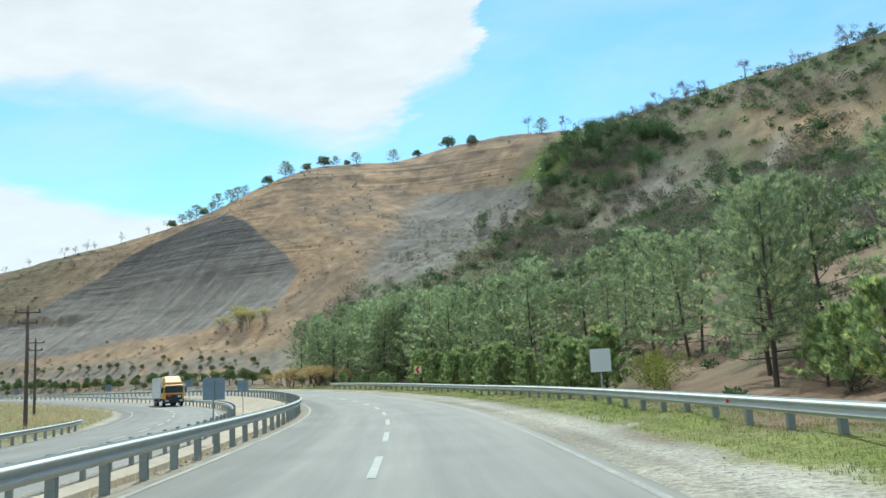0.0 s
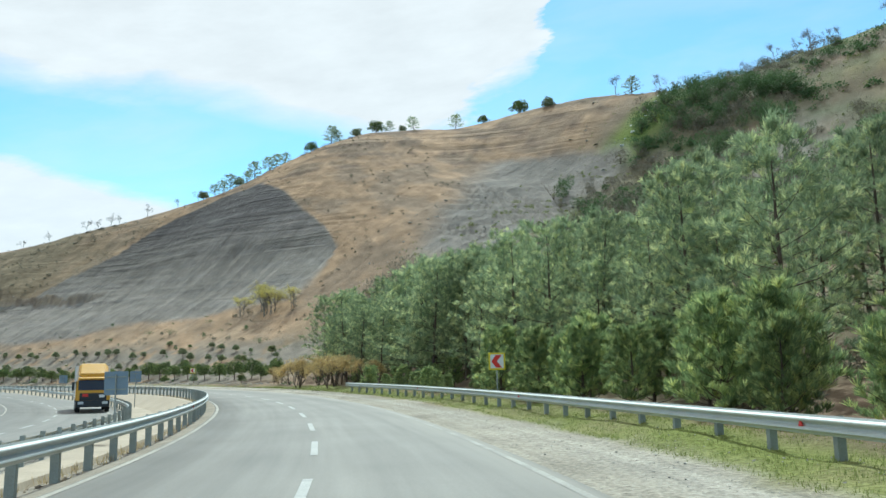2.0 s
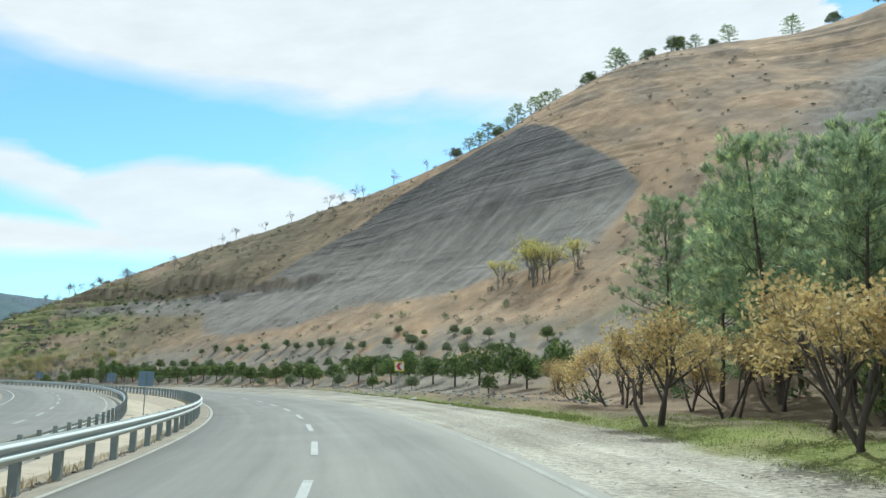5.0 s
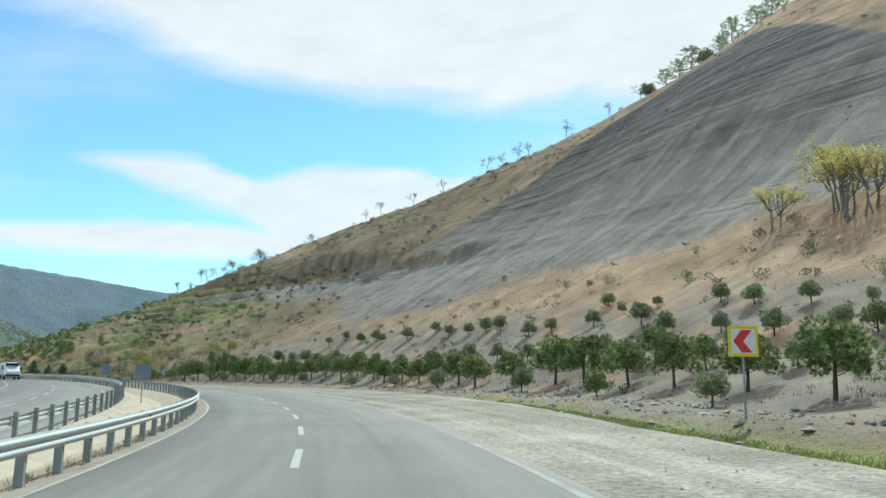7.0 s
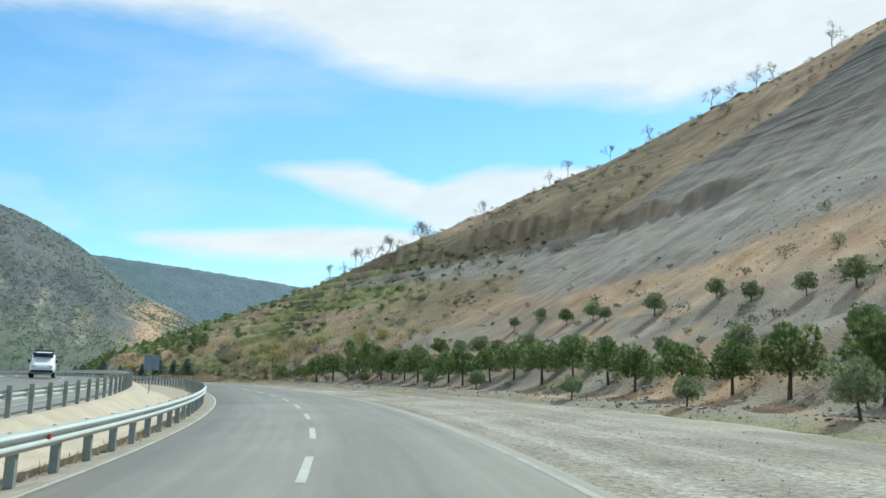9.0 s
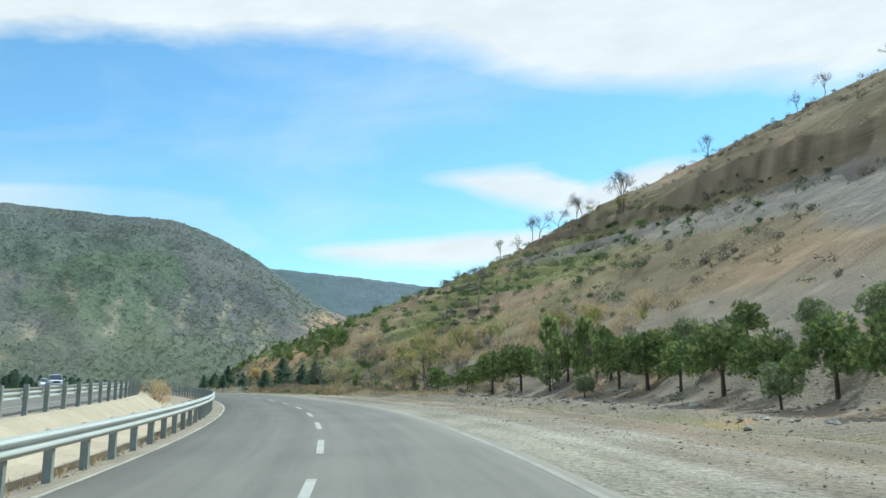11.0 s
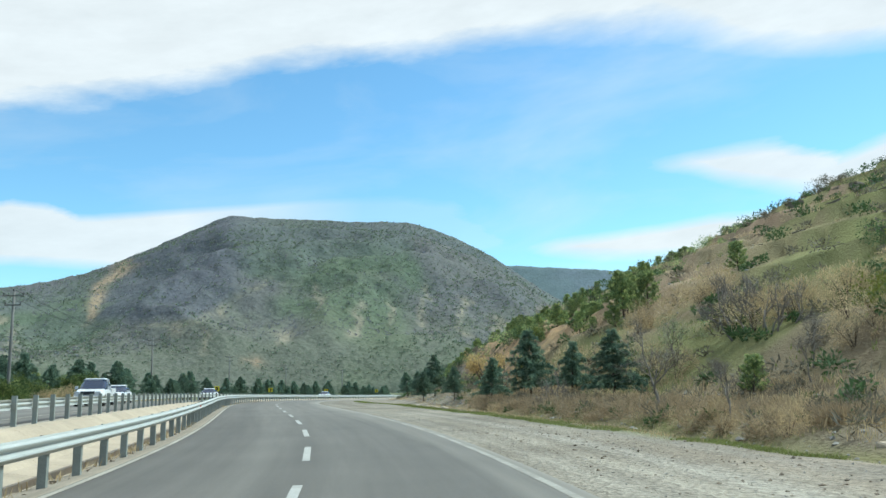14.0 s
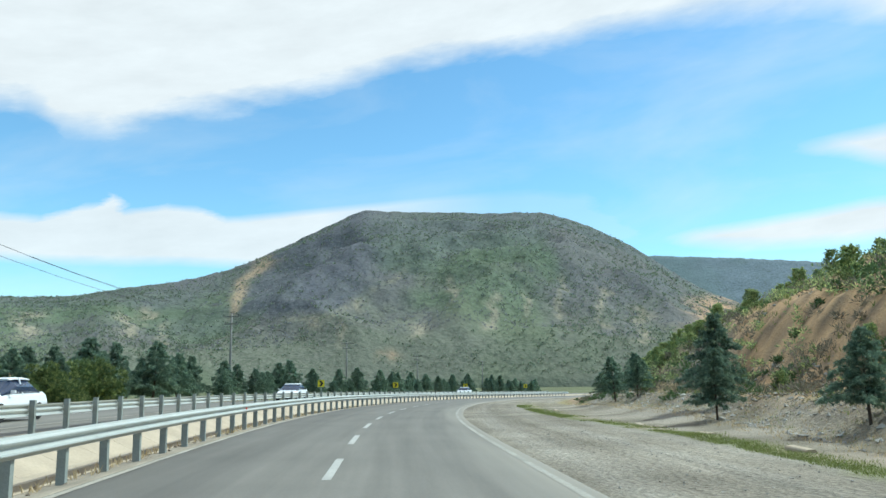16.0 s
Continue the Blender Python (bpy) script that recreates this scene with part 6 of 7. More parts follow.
def power_pole(x, y, tall, arms, mat, label, turn, sunk=None):
    s, o = station_of(x, y)
    z = ground_at(s, o).z if sunk is None else sunk
    root = tagged(new("utility_pole"), label, "pole", "power line")
    root.matrix_basis = pose(x, y, z - 0.1, 0, 0, turn)
    v, f = [], []
    tube(v, f, [(0, 0, -1.0), (0, 0, tall * 0.5), (0, 0, tall)], [0.17, 0.145, 0.115], 10)
    part("shaft", build("shaft", v, f, mat, True), root)
    tips = []
    for k in range(arms):
        zz = tall - 0.35 - 0.85 * k
        wide = 1.9 if k == 0 else 1.5
        bm = bmesh.new()
        box(bm, (wide, 0.1, 0.12), (0, -0.12, zz), bevel=0.01)
        arm = part("crossarm", from_bm("crossarm", bm, mat), root)
        for xx in (-wide / 2 + 0.1, wide / 2 - 0.1) + ((0.0,) if k == 0 else ()):
            bm = bmesh.new()
            bmesh.ops.create_cone(bm, segments=8, radius1=0.06, radius2=0.035, depth=0.2, cap_ends=True, matrix=pose(xx, -0.12, zz + (0.16 if xx else 0.5)))
            part("insulator", from_bm("insulator", bm, M_BLACK), arm)
            if k == 0:
                tips.append(root.matrix_basis @ Vector((xx, -0.12, zz + (0.26 if xx else 0.6))))
    return tips


power_pole(-33.5, 67.0, 9.6, 2, M_POLE, "dark wooden power pole with two crossarms", 20)
power_pole(-48.5, 99.0, 9.0, 2, M_POLE, "dark wooden power pole with two crossarms", 30)
LINE = [(-186, 192, 10.2), (-245.5, 203.7, 10.2), (-304, 214, 10.2), (-359, 229, 10.2), (-408, 247.5, 10.2), (-452, 272, 10.2)]
ends = [power_pole(x, y, h, 2, M_GREYPOLE, "grey power pole with two crossarms beyond the road", math.degrees(math.atan2(0.25, 1)) + 62) for x, y, h in LINE]
for a, b in zip(ends, ends[1:]):
    for p, q in zip(a, b):
        path = [tuple(p.lerp(q, t) - Vector((0, 0, 4 * 1.1 * t * (1 - t)))) for t in np.linspace(0, 1, 10)]
        tagged(new("cable", pipe("cable", path, 0.014, M_BLACK, 4)), "thin black overhead cable between power poles", "cable", "power line")

# ---- vehicles ----
M_CARWHITE = material("white_car_paint", (0.75, 0.76, 0.77), 0.25, vary=0.03, spec=0.5)
M_CARYELLOW = material("yellow_cab_paint", (0.62, 0.33, 0.03), 0.35, vary=0.08, spec=0.5)
M_GLASS = material("dark_tinted_glass", (0.015, 0.03, 0.07), 0.08, vary=0.05, spec=0.6)
M_TYRE = material("tyre_rubber", (0.025, 0.025, 0.025), 0.9, vary=0.2)
M_RIM = material("grey_wheel_rim", (0.35, 0.35, 0.36), 0.4, 0.6, vary=0.1)
M_DARK = material("dark_plastic_trim", (0.04, 0.045, 0.05), 0.6, vary=0.15)
M_LAMP = material("clear_lamp_lens", (0.6, 0.62, 0.62), 0.15, vary=0.05)


def hull(name, sections, mat, parent, label=""):
    """A rounded body lofted through cross sections (y, half width low, half width high, z low, z high)."""
    v, f = [], []
    for y, wl, wh, z0, z1 in sections:
        r = 0.18 * (z1 - z0)
        for x, z in ((-wl + r, z0), (wl - r, z0), (wl, z0 + r), (wl, z0 + (z1 - z0) * 0.5), (wh, z1 - r), (wh - r, z1), (-wh + r, z1), (-wh, z1 - r), (-wl, z0 + (z1 - z0) * 0.5), (-wl, z0 + r)):
            v.append((x, y, z))
    n = 10
    for i in range(len(sections) - 1):
        f += [(i * n + j, i * n + (j + 1) % n, (i + 1) * n + (j + 1) % n, (i + 1) * n + j) for j in range(n)]
    f += [tuple(range(n)), tuple((len(sections) - 1) * n + j for j in reversed(range(n)))]
    me = build(name, v, f, mat)
    bm = bmesh.new()
    bm.from_mesh(me)
    bmesh.ops.recalc_face_normals(bm, faces=bm.faces)
    bm.to_mesh(me)
    bm.free()
    return part(name, me, parent, label)


def block(name, size, at, mat, parent, bevel=0.02, turn=(0, 0, 0), label=""):
    bm = bmesh.new()
    box(bm, size, (0, 0, 0), turn, bevel)
    ob = part(name, from_bm(name, bm, mat), parent, label)
    ob.location = at
    return ob


def wheel(x, y, r, wide, parent):
    bm = bmesh.new()
    bmesh.ops.create_cone(bm, segments=24, radius1=r, radius2=r, depth=wide, cap_ends=True, matrix=pose(0, 0, 0, 0, 90, 0))
    bmesh.ops.bevel(bm, geom=[e for e in bm.edges if abs(e.verts[0].co.x - e.verts[1].co.x) < 1e-4], offset=0.03, segments=2, affect="EDGES")
    w = part("wheel", from_bm("wheel", bm, M_TYRE), parent)
    w.location = (x, y, r)
    bm = bmesh.new()
    bmesh.ops.create_cone(bm, segments=16, radius1=r * 0.62, radius2=r * 0.5, depth=0.05, cap_ends=True, matrix=pose(math.copysign(wide / 2, x), 0, 0, 0, math.copysign(90, x), 0))
    part("rim", from_bm("rim", bm, M_RIM), w)


def on_far_road(root, s, o):
    p = place(s, o, 0.295)
    root.matrix_basis = pose(*p, 0, 0, math.degrees(heading(s)) + 180)
    return root


def sedan(s, o, label):
    c = on_far_road(tagged(new("sedan"), label, "car", "oncoming cars"), s, o)
    hull("body", [(-2.25, 0.70, 0.66, 0.42, 0.86), (-2.1, 0.84, 0.78, 0.28, 0.95), (-1.4, 0.88, 0.82, 0.22, 0.98), (0.9, 0.88, 0.82, 0.22, 0.95), (1.8, 0.86, 0.76, 0.24, 0.82), (2.2, 0.78, 0.68, 0.3, 0.70), (2.3, 0.66, 0.58, 0.38, 0.60)], M_CARWHITE, c)
    hull("cabin_glass", [(-1.75, 0.72, 0.60, 0.88, 0.98), (-1.0, 0.80, 0.60, 0.88, 1.40), (0.25, 0.80, 0.60, 0.88, 1.42), (1.15, 0.76, 0.62, 0.84, 0.95)], M_GLASS, c, "dark glass cabin windows")
    hull("roof", [(-1.1, 0.61, 0.56, 1.36, 1.42), (-0.6, 0.63, 0.57, 1.37, 1.46), (0.1, 0.63, 0.57, 1.37, 1.46), (0.4, 0.61, 0.55, 1.35, 1.41)], M_CARWHITE, c)
    for x in (-1, 1):
        block("pillar", (0.05, 0.07, 0.62), (x * 0.70, -0.25, 1.14), M_CARWHITE, c, 0.01, (0, x * -17, 0))
        block("headlight", (0.34, 0.12, 0.12), (x * 0.56, 2.19, 0.62), M_LAMP, c)
        block("mirror", (0.16, 0.1, 0.1), (x * 0.93, 0.75, 0.98), M_CARWHITE, c)
        for y in (-1.35, 1.4):
            wheel(x * 0.80, y, 0.31, 0.2, c)
    block("grille", (0.8, 0.06, 0.1), (0, 2.28, 0.50), M_DARK, c)
    block("number_plate", (0.5, 0.02, 0.11), (0, 2.33, 0.42), M_WHITE, c, 0.004)
    return c


def pickup(s, o, label):
    c = on_far_road(tagged(new("pickup_truck"), label, "car", "oncoming cars"), s, o)
    hull("body", [(-0.7, 0.9, 0.86, 0.42, 1.08), (1.0, 0.9, 0.86, 0.40, 1.10), (1.9, 0.9, 0.82, 0.42, 1.06), (2.45, 0.86, 0.76, 0.45, 0.98), (2.62, 0.78, 0.70, 0.5, 0.86)], M_CARWHITE, c)
    hull("cabin_glass", [(-0.95, 0.80, 0.66, 1.02, 1.70), (0.2, 0.82, 0.66, 1.02, 1.76), (1.05, 0.80, 0.68, 1.0, 1.12)], M_GLASS, c, "dark glass cabin windows")
    hull("roof", [(-1.0, 0.69, 0.62, 1.68, 1.76), (-0.3, 0.70, 0.64, 1.70, 1.80), (0.3, 0.68, 0.60, 1.68, 1.76)], M_CARWHITE, c)
    for x in (-1, 1):
        block("bed_side", (0.1, 1.75, 0.6), (x * 0.85, -1.75, 0.82), M_CARWHITE, c)
        block("pillar", (0.06, 0.12, 0.72), (x * 0.76, -0.75, 1.36), M_CARWHITE, c, 0.01, (0, x * -12, 0))
        block("pillar", (0.06, 0.09, 0.72), (x * 0.76, -0.1, 1.36), M_CARWHITE, c, 0.01, (0, x * -12, 0))
        block("headlight", (0.32, 0.14, 0.16), (x * 0.62, 2.54, 0.86), M_LAMP, c)
        block("mirror", (0.2, 0.1, 0.2), (x * 1.0, 0.8, 1.18), M_CARWHITE, c)
        for y in (-1.7, 1.65):
            wheel(x * 0.80, y, 0.38, 0.25, c)
    block("bed_floor", (1.6, 1.75, 0.1), (0, -1.75, 0.6), M_DARK, c)
    block("tailgate", (1.7, 0.08, 0.6), (0, -2.62, 0.82), M_CARWHITE, c)
    block("grille", (0.85, 0.06, 0.22), (0, 2.63, 0.84), M_DARK, c)
    block("bumper", (1.66, 0.16, 0.2), (0, 2.62, 0.55), M_CARWHITE, c, 0.05)
    block("number_plate", (0.5, 0.02, 0.11), (0, 2.71, 0.55), M_WHITE, c, 0.004)
    return c


def van(s, o, label):
    c = on_far_road(tagged(new("van"), label, "van", "oncoming cars"), s, o)
    hull("body", [(-2.4, 0.86, 0.80, 0.35, 1.95), (-2.2, 0.90, 0.84, 0.3, 2.05), (1.1, 0.90, 0.84, 0.3, 2.05), (1.9, 0.90, 0.76, 0.3, 1.35), (2.45, 0.84, 0.72, 0.35, 1.0), (2.55, 0.76, 0.66, 0.42, 0.8)], M_CARWHITE, c)
    block("windscreen", (1.45, 0.04, 0.86), (0, 1.56, 1.66), M_GLASS, c, 0.02, (-49, 0, 0))
    for x in (-1, 1):
        block("side_window", (0.03, 1.0, 0.5), (x * 0.872, 0.5, 1.55), M_GLASS, c, 0.01, (0, x * -3, 0))
        block("headlight", (0.3, 0.14, 0.2), (x * 0.6, 2.46, 0.86), M_LAMP, c)
        block("mirror", (0.16, 0.1, 0.24), (x * 1.0, 1.5, 1.3), M_DARK, c)
        block("roof_rail", (0.05, 2.6, 0.05), (x * 0.7, -0.5, 2.14), M_DARK, c, 0.01)
        for y in (-1.5, 1.6):
            wheel(x * 0.80, y, 0.33, 0.22, c)
    for y in (-1.6, -0.6, 0.4):
        block("roof_bar", (1.45, 0.05, 0.05), (0, y, 2.19), M_DARK, c, 0.01)
    block("bumper", (1.6, 0.15, 0.2), (0, 2.52, 0.5), M_DARK, c, 0.04)
    return c


def lorry(s, o):
    c = on_far_road(tagged(new("lorry"), "box lorry with a yellow cab and plain white cargo body", "truck"), s, o)
    cab = hull("cab", [(-1.0, 1.22, 1.18, 0.75, 2.75), (0.55, 1.24, 1.18, 0.62, 2.75), (0.95, 1.22, 1.12, 0.55, 2.68), (1.02, 1.16, 1.06, 0.6, 2.55)], M_CARYELLOW, c)
    block("windscreen", (2.14, 0.05, 0.78), (0, 1.03, 2.05), M_GLASS, cab, 0.03, (-4, 0, 0), "dark blue tinted windscreen")
    block("sun_visor", (2.2, 0.28, 0.12), (0, 1.14, 2.56), M_CARYELLOW, cab, 0.03, (-18, 0, 0))
    hull("roof_deflector", [(-0.9, 1.05, 1.0, 2.72, 3.75), (-0.3, 1.08, 1.02, 2.72, 3.70), (0.75, 1.05, 0.95, 2.72, 2.95)], M_CARYELLOW, cab, "sloping yellow roof deflector")
    block("grille", (1.9, 0.06, 0.55), (0, 1.04, 1.18), M_DARK, cab, 0.03)
    block("badge_plate", (0.38, 0.03, 0.22), (-0.62, 1.09, 1.22), M_WHITE, cab, 0.01)
    block("badge_plate", (0.4, 0.03, 0.22), (0.55, 1.09, 1.3), M_SIGNRED, cab, 0.01)
    block("bumper", (2.4, 0.3, 0.5), (0, 0.98, 0.65), M_DARK, c, 0.06)
    for x in (-1, 1):
        block("headlight", (0.4, 0.06, 0.2), (x * 0.85, 1.15, 0.72), M_LAMP, c)
        m = block("mirror", (0.2, 0.12, 0.62), (x * 1.42, 1.0, 2.0), M_DARK, cab, 0.03)
        block("mirror_arm", (0.24, 0.05, 0.05), (x * -0.12, 0, 0.28), M_DARK, m, 0.01)
        block("side_window", (0.03, 0.8, 0.6), (x * 1.225, 0.3, 2.05), M_GLASS, cab, 0.01)
        for y in (0.05, -4.4, -5.7):
            wheel(x * 1.05, y, 0.5, 0.32, c)
        block("side_guard", (0.05, 2.4, 0.35), (x * 1.18, -2.5, 0.75), M_DARK, c)
    block("chassis", (0.9, 7.6, 0.25), (0, -3.2, 0.85), M_DARK, c)
    cargo = block("cargo_body", (2.5, 6.0, 2.6), (0, -4.3, 2.35), M_CARWHITE, c, 0.03, label="plain white cargo box")
    for z in (-1.27, 1.27):
        block("edge_rail", (2.54, 6.04, 0.08), (0, 0, z), M_RIM, cargo, 0.01)
    return c


ts_, to_ = station_of(-34.5, 105.5)
lorry(ts_, to_)
pickup(354.5, -12.9, "white double-cab pickup truck driving on the far lanes")
sedan(366.0, -13.4, "white saloon car driving on the far lanes")
sedan(408.0, -12.8, "white saloon car driving on the far lanes")
sedan(480.0, -12.6, "white saloon car driving on the far lanes")
vs_, vo_ = station_of(-142, 195)
van(vs_, vo_, "white minivan with a roof rack on the far lanes")

# ---- grass and stones ----


def blades(name, label, count, spots, tall, wide, mat, seed, clump=5, lean=0.35):
    """Grass in one mesh: spots(rng, n) gives stations and offsets."""
    rng = np.random.default_rng(seed)
    s, o = spots(rng, count)
    base = place(s, o, land(s, o) - 0.03)
    base = np.repeat(base, clump, 0) + rng.normal(size=(len(base) * clump, 3)) * np.array([0.07, 0.07, 0.0])
    d = np.array([0, 0, 1.0]) + lean * rng.normal(size=base.shape)
    v, f = kites(base, d, tall, wide, rng)
    return tagged(new(name, build(name, v, f, mat)), label, "grass", kind="stuff")


def edge_band(a, b, inner, outer):
    def spots(rng, n):
        s = rng.uniform(a, b, n)
        return s, np.interp(s, EDGE_S, EDGE_O) + rng.uniform(inner, outer, n)
    return spots


def ragged(a, b):
    """Uneven patches along the border of the gravel."""
    def spots(rng, n):
        s = rng.uniform(a, b, n)
        o = np.interp(s, WEED_S, WEED_O) + np.abs(rng.normal(size=n)) * 0.5 - 0.15
        k = fractal(s / 3.0, o / 1.5, 3, 87) > 0.40
        return s[k], o[k]
    return spots


def patchy(a, b, lo, hi, seed, cut):
    def spots(rng, n):
        s, o = rng.uniform(a, b, n), rng.uniform(lo, hi, n)
        k = fractal(s / 7, o / 7, 3, seed) > cut
        return s[k], o[k]
    return spots


def off_marl(spots):
    """The same spots, without those on bare marl."""
    def kept(rng, n):
        s, o = spots(rng, n)
        k = marl(s, o, land(s, o, False)) < 0.25
        return s[k], o[k]
    return kept


blades("verge_grass", "green grass along the edge of the shoulder", 17000, edge_band(-20, 130, 0.1, 4.0), 0.10, 0.006, M_GRASS, 1)
blades("verge_grass", "thin green grass along the edge of the shoulder", 3500, edge_band(130, 400, 0.2, 2.0), 0.11, 0.006, M_GRASS, 2)
blades("verge_grass", "fresh green grass at the edge of the gravel", 4200, edge_band(130, 218, 0.1, 0.9), 0.13, 0.014, M_GRASS, 10)
blades("dry_grass", "dry straw-coloured grass at the foot of the slope", 5000, edge_band(290, 358, 1.6, 8.0), 0.36, 0.009, M_STRAW, 3)
blades("verge_grass", "low green grass beside the gravel", 12000, ragged(308, 405), 0.095, 0.006, M_GRASS, 12, 6, 0.5)
blades("dry_grass", "short dry grass between the gravel and the conifers", 4500, edge_band(312, 402, -1.0, 4.5), 0.16, 0.006, M_STRAW, 16, 6, 0.5)
blades("dry_grass", "dry straw-coloured grass on the slope", 6500, patchy(285, 420, 14, 60, 81, 0.5), 0.42, 0.014, M_STRAW, 4)
blades("hill_grass", "tufts of green grass on the slope", 6500, patchy(300, 430, 14, 60, 82, 0.52), 0.32, 0.016, M_GRASS, 5)
blades("hill_grass", "tufts of grass on the wooded spur", 6000, patchy(60, 184, 40, 170, 83, 0.52), 0.5, 0.03, M_GRASS, 6)
blades("dry_grass", "dry weeds along the foot of the guardrail", 1500, lambda rng, n: (rng.uniform(-20, 400, n), -5.3 + rng.normal(size=n) * 0.1), 0.2, 0.012, M_STRAW, 7)
blades("dry_grass", "dry grass and weeds beyond the opposite carriageway", 4000, lambda rng, n: (rng.uniform(-20, 420, n), rng.uniform(-30, -19.6, n)), 0.5, 0.02, M_STRAW, 8)
blades("hill_grass", "low tussocks on the orange earth above the road", 2500, patchy(160, 300, 12, 40, 84, 0.55), 0.22, 0.02, M_GREYBUSH, 9)

dry = shrub(99, 1.9, 1.5, M_STRAW, "dry tan tumbleweed shrub growing in the drain", name="dry_shrub", group="", count=1200, leaf=0.34, broad=0.012)
dry.location = place(291.5, -8.1, -0.25)


def stones(name, label, count, spots, small, large, mat, seed, sink=0.25):
    """Loose stones in one mesh: squashed, dented octahedra."""
    rng = np.random.default_rng(seed)
    s, o = spots(rng, count)
    n = len(s)
    c = place(s, o, land(s, o))
    r = (small * (large / small) ** (rng.uniform(size=n) ** 2.2))[:, None, None]
    base = np.array([(1, 0, 0), (0.2, 1, 0.1), (-1, 0.1, 0), (-0.1, -1, 0), (0.1, 0.1, 0.75), (0, 0, -0.7)], float)
    shape = base[None] * rng.uniform(0.6, 1.25, (n, 6, 1)) + 0.18 * rng.normal(size=(n, 6, 3))
    a = rng.uniform(0, 6.28, n)
    ca, sa = np.cos(a)[:, None], np.sin(a)[:, None]
    x = shape[..., 0] * ca - shape[..., 1] * sa
    y = shape[..., 0] * sa + shape[..., 1] * ca
    v = (np.stack([x, y, shape[..., 2] * 0.8], -1) * r + c[:, None] + np.array([0, 0, 1]) * r * sink).reshape(-1, 3)
    tri = np.array([(0, 1, 4), (1, 2, 4), (2, 3, 4), (3, 0, 4), (1, 0, 5), (2, 1, 5), (3, 2, 5), (0, 3, 5)])
    f = (np.arange(n)[:, None, None] * 6 + tri[None]).reshape(-1, 3)
    return tagged(new(name, build(name, v, f, mat)), label, "stones", kind="stuff")


stones("gravel", "loose gravel strewn over the shoulder", 12000, lambda rng, n: (rng.uniform(-10, 400, n), 3.2 + rng.uniform(0, 1, n) ** 0.8 * 6.0), 0.012, 0.032, M_STONE, 11)
stones("rubble", "broken stones along the foot of the slope", 3600, edge_band(140, 330, 0.2, 7.0), 0.04, 0.17, M_STONE, 12)
stones("rubble", "stones scattered over the slope", 5000, patchy(150, 430, 16, 80, 85, 0.5), 0.06, 0.22, M_STONE, 13, -0.1)
stones("rubble", "stones and clods along the guardrail foot", 1800, lambda rng, n: (rng.uniform(-20, 400, n), -5.15 + rng.normal(size=n) * 0.12), 0.02, 0.075, M_CLOD, 14)
stones("rubble", "clods and broken stones strewn over the wide shoulder", 4000, edge_band(236, 322, -5.0, 1.2), 0.012, 0.05, M_CLOD, 17, 0.1)
stones("rubble", "grey scree at the toe of the last bank", 4200, edge_band(350, 404, -0.4, 6.0), 0.03, 0.16, M_STONE, 16, 0.1)
stones("rubble", "rocks scattered over the spur", 3000, patchy(60, 190, 40, 170, 86, 0.5), 0.15, 0.6, M_STONE, 15, -0.1)


def scrub(name, label, count, spots, small, large, mat, seed, leaves=110, leaf=0.34, broad=0.06):
    """Many small shrubs in one mesh, each a few lobes of leaves."""
    rng = np.random.default_rng(seed)
    s, o = spots(rng, count)
    n = len(s)
    c = place(s, o, land(s, o))
    r = rng.uniform(small, large, n)
    lobe = rng.normal(size=(n, 4, 3)) * np.array([0.45, 0.45, 0.15]) + np.array([0, 0, 0.42])
    pick = rng.integers(0, 4, (n, leaves))
    d = rng.normal(size=(n, leaves, 3))
    d /= np.linalg.norm(d, axis=2, keepdims=True)
    off = np.take_along_axis(lobe, pick[..., None], 1) + d * rng.uniform(0.2, 0.55, (n, leaves, 1)) * np.array([1, 1, 0.75])
    pts = c[:, None] + off * r[:, None, None]
    v, f = kites(pts.reshape(-1, 3), (d + 0.5 * rng.normal(size=d.shape) + np.array([0, 0, 0.4])).reshape(-1, 3), leaf, broad, rng)
    return tagged(new(name, build(name, v, f, mat)), label, "scrub", kind="stuff")


scrub("scrub", "grey leafless scrub covering the spur", 3000, off_marl(patchy(50, 180, 42, 178, 91, 0.43)), 0.8, 2.6, M_GREYBUSH, 31, 90, 0.75, 0.07)
scrub("scrub", "low green scrub covering the spur", 2600, off_marl(patchy(50, 178, 42, 176, 92, 0.47)), 0.7, 2.2, M_BUSH, 32, 90, 0.5, 0.13)
scrub("scrub", "low scrub on the slope past the cutting", 1200, patchy(284, 432, 16, 84, 93, 0.46), 0.25, 0.9, M_GREYBUSH, 33, 90, 0.26, 0.04)
scrub("scrub", "low green scrub on the slope past the cutting", 800, patchy(296, 436, 14, 60, 94, 0.44), 0.25, 1.0, M_BUSH, 34, 110, 0.24, 0.05)
scrub("scrub", "small dark tufts dotted over the bare earth", 1500, off_marl(patchy(178, 340, 20, 110, 95, 0.50)), 0.25, 0.7, M_GREYBUSH, 35, 60, 0.2, 0.04)
scrub("scrub", "small green tufts dotted over the lower bank", 160, patchy(160, 300, 14, 40, 96, 0.5), 0.2, 0.5, M_BUSH, 36, 60, 0.16, 0.03)

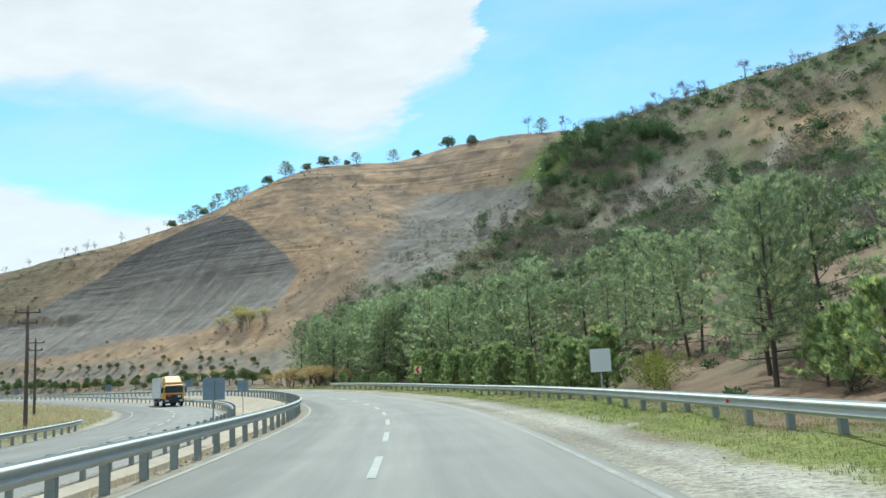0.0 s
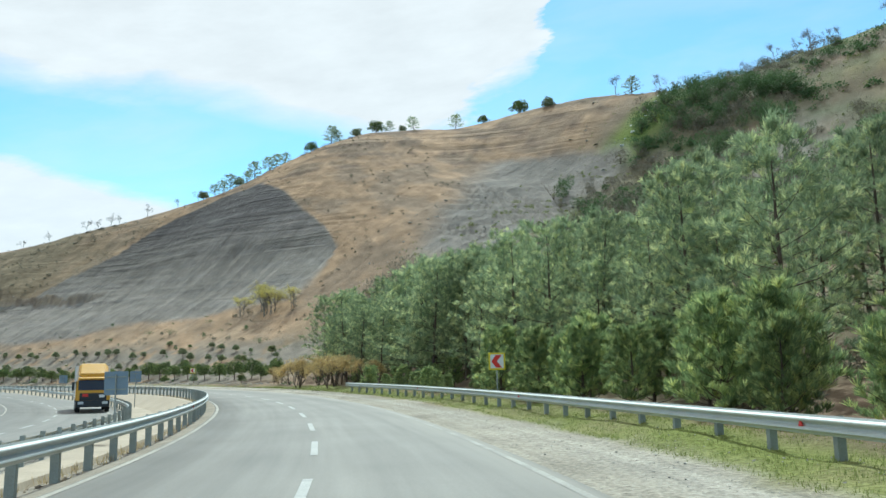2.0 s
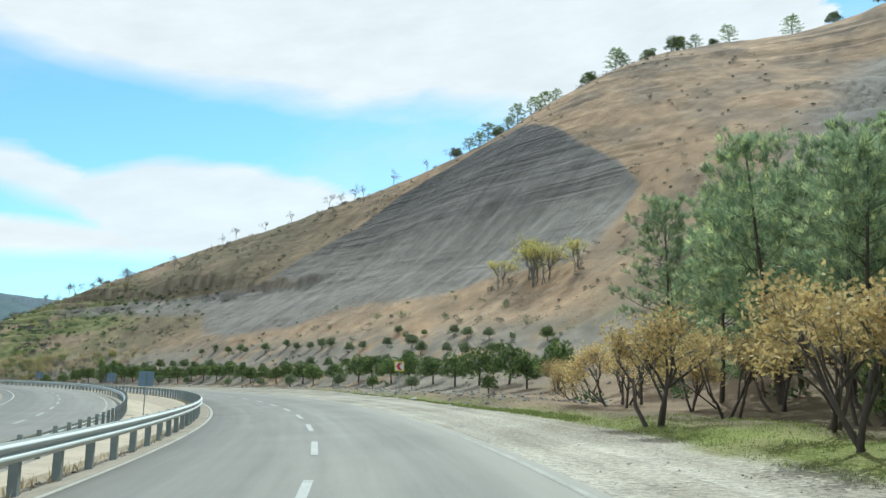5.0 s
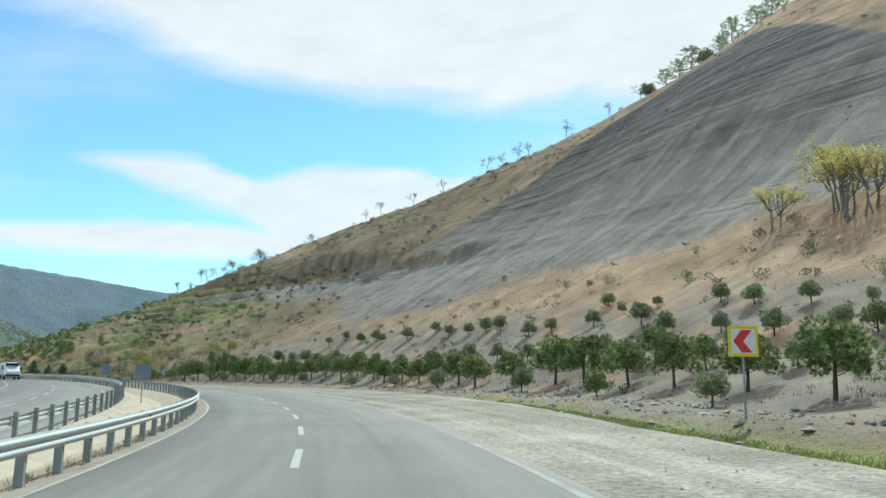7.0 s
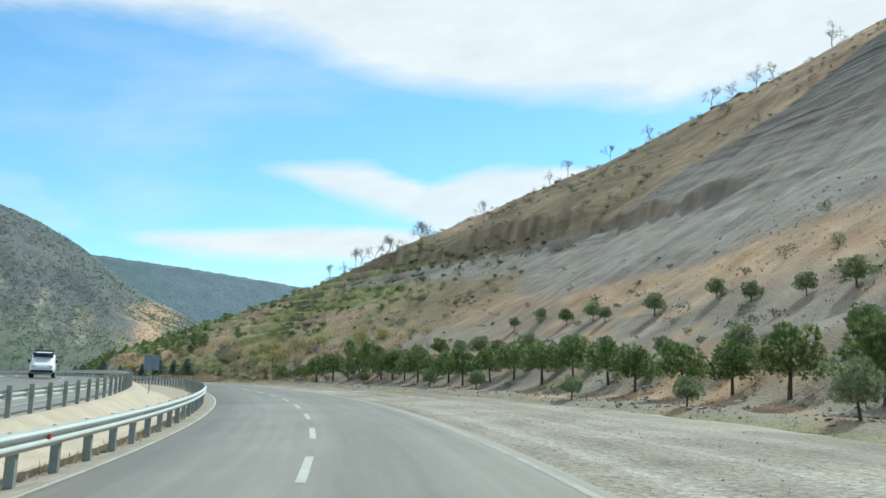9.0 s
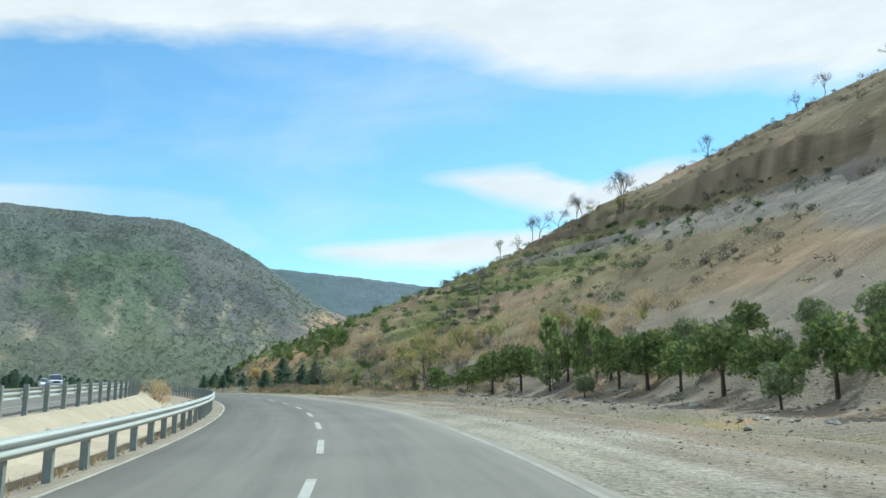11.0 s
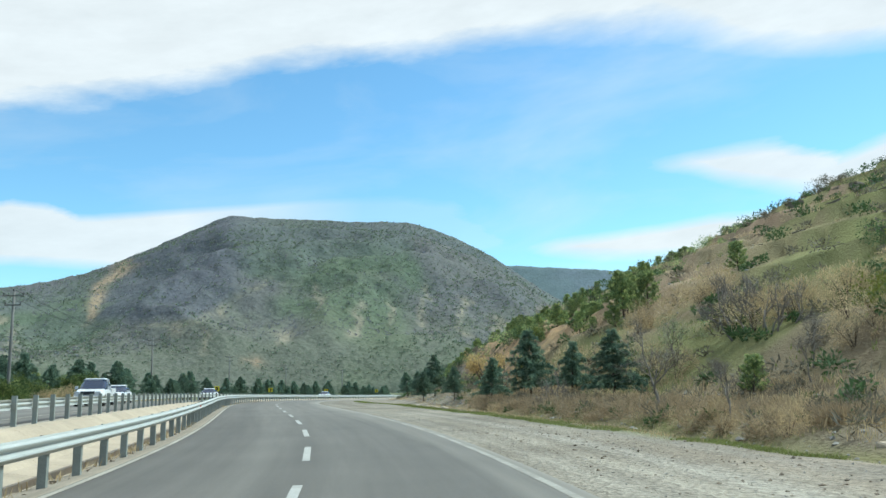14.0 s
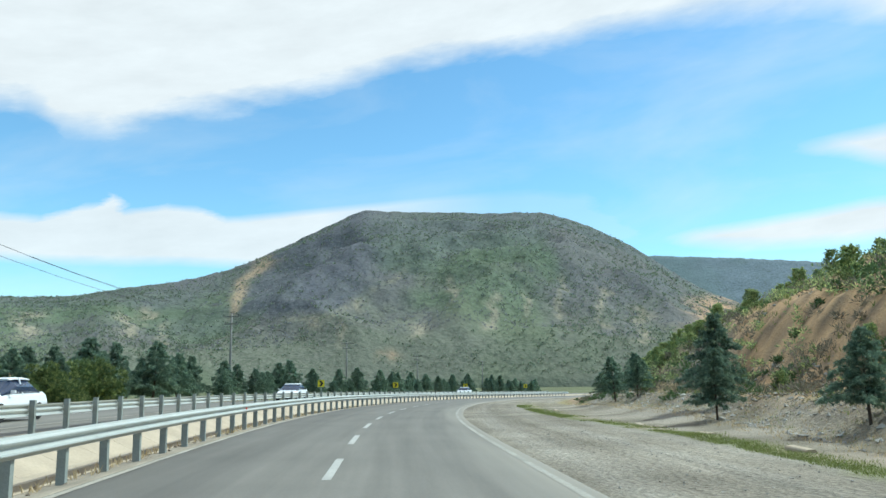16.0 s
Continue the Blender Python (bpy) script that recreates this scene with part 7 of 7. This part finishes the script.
scrub("scrub", "low dark green weeds along the foot of the slope", 170, edge_band(312, 425, 1.2, 6.0), 0.15, 0.38, M_BUSH, 37, 70, 0.2, 0.035)
scrub("scrub", "dry brown weeds along the foot of the slope", 300, edge_band(286, 425, 1.4, 9.0), 0.25, 0.7, M_GREYBUSH, 38, 70, 0.3, 0.02)
scrub("scrub", "tan and brown brush beside the small conifers", 420, edge_band(312, 352, 1.0, 5.5), 0.22, 0.62, M_BRUSH, 43, 130, 0.30, 0.009)
scrub("scrub", "low pine brush over the young plantation", 620, patchy(358, 452, 17, 46, 100, 0.40), 0.35, 0.95, M_YOUNG, 42, 90, 0.2, 0.03)
scrub("scrub", "brown and grey brush under the pines", 420, patchy(0, 68, 12, 46, 98, 0.42), 0.35, 1.0, M_GREYBUSH, 40, 90, 0.3, 0.03)
scrub("scrub", "low green brush under the pines", 260, patchy(0, 150, 11, 46, 99, 0.46), 0.3, 0.8, M_BUSH, 41, 90, 0.22, 0.05)
scrub("scrub", "tussocks laid along the slope of the spur", 1500, patchy(70, 180, 40, 176, 97, 0.44), 0.3, 0.9, M_GRASS, 39, 60, 0.3, 0.05)


def boulder(seed, mat, name, label):
    rng = np.random.default_rng(seed)
    bm = bmesh.new()
    bmesh.ops.create_icosphere(bm, subdivisions=2, radius=1.0)
    for v in bm.verts:
        k = 1 + 0.28 * math.sin(3.1 * v.co.x + seed) * math.cos(2.3 * v.co.y - seed) + 0.10 * rng.normal()
        v.co = Vector((v.co.x * k * 1.15, v.co.y * k * 0.9, v.co.z * k * 0.62))
    return tagged(new(name, from_bm(name, bm, mat)), label, "rock", "loose rocks")


PALE = [boulder(k, M_WHITE if k == 2 else M_STONE, "boulder", "pale angular rock lying on the slope" if k != 2 else "whitewashed marker stone on the hillside") for k in range(3)]
for k in range(26):
    s = random.uniform(150, 400)
    set_out(PALE[k % 2], s, float(np.interp(s, EDGE_S, EDGE_O)) + random.uniform(0.8, 6), random.uniform(0.10, 0.22), sink=0.02)
for k in range(13):
    set_out(PALE[2], 176.5 + 0.18 * k + random.uniform(-0.8, 0.8), 124 + 2.3 * k, random.uniform(0.3, 0.6))
LEDGE = [boulder(10 + k, M_ROCK, "ledge_rock", "dark flat rock ledge on the hilltop") for k in range(2)]
for s, o, k in ((288, 88.5, 2.2), (285, 89, 1.6), (318, 84, 1.7), (321, 84, 1.1), (292, 88, 1.2), (243, 82, 0.8)):
    set_out(LEDGE[int(s) % 2], s, o, k * 0.7, sink=0.25 * k)
brown_rock = set_out(LEDGE[0], 257.5, -5.35, 0.22, sink=0.0)
brown_rock["label"] = "brown rock lying under the guardrail beam"


def terrace_wall(a, b, o, seed):
    """A low broken wall of dark rock along the slope, built of butted stones."""
    rng = np.random.default_rng(seed)
    root = tagged(new("terrace_wall"), "low broken ledge of dark stone across the grassy slope", "stone wall", "terraces")
    root.location = ground_at((a + b) / 2, o)
    s = a
    while s < b:
        ln = rng.uniform(0.7, 1.5)
        oo = o + 0.8 * (float(fractal(np.array(s / 6), np.array(o), 3, seed)) - 0.5)
        tall = rng.uniform(0.12, 0.28)
        bm = bmesh.new()
        box(bm, (rng.uniform(0.6, 0.9), ln, tall + 0.5), (0, 0, 0), (rng.uniform(-4, 4), rng.uniform(-6, 6), rng.uniform(-8, 8)), 0.07)
        for v in bm.verts:
            v.co += Vector(rng.normal(size=3) * 0.05)
        q = part("stone", from_bm("stone", bm, M_ROCK), root)
        p0 = ground_at(s + ln / 2, oo)
        q.matrix_basis = Matrix.Translation(-root.location) @ pose(p0.x, p0.y, p0.z + (tall - 0.5) / 2 - 0.34, 0, 0, math.degrees(heading(s)))
        s += ln * rng.uniform(0.95, 1.35)
    return root


for k, (a, b, o) in enumerate(((320, 331, 29.6), (334, 345, 29.8), (326, 336, 32.6), (339, 351, 32.4), (354, 364, 33), (331, 344, 36), (347, 360, 36.2), (363, 372, 36.5), (334, 341, 39.6), (344, 358, 39.8), (361, 374, 40), (345, 355, 43.5), (358, 371, 43.5), (376, 386, 37), (372, 384, 33))):
    terrace_wall(a, b, o, 200 + k)
done_with(PALE + LEDGE)

# pale broken kerb channel at the foot of the slope
for s in np.arange(297, 388, 2.2):
    if random.random() < (0.42 if s > 319 else 0.1):
        continue
    e = float(np.interp(s, [297, 309, 314, 322, 328, 334, 342, 353, 362, 373, 390], [9.9, 9.8, 9.85, 9.2, 8.3, 8.05, 8.05, 8.5, 9.0, 8.4, 8.0]))
    h = float(land(s + 1, e, False)) - 0.02
    long = random.uniform(0.5, 1.5) if s > 319 else random.uniform(1.8, 2.1)
    me = loft("kerb", [s + 0.05, s + 0.05 + long], [(e + 0.2, h - 0.3), (e + 0.22, h + 0.05), (e + 0.25, h + 0.08), (e + 0.42, h + 0.085), (e + 0.45, h + 0.06), (e + 0.46, h - 0.3)], M_CONCRETE, False, True)
    c = me.vertices[0].co.copy()
    me.transform(Matrix.Translation(-c))
    ob = tagged(new("kerb", me), "short pale concrete kerb piece in the grass", "kerb", "kerb pieces")
    ob.matrix_basis = Matrix.Translation(c) @ pose(0, 0, random.uniform(-0.05, 0.0), random.uniform(-2.5, 2.5), random.uniform(-5, 5), random.uniform(-4, 4))
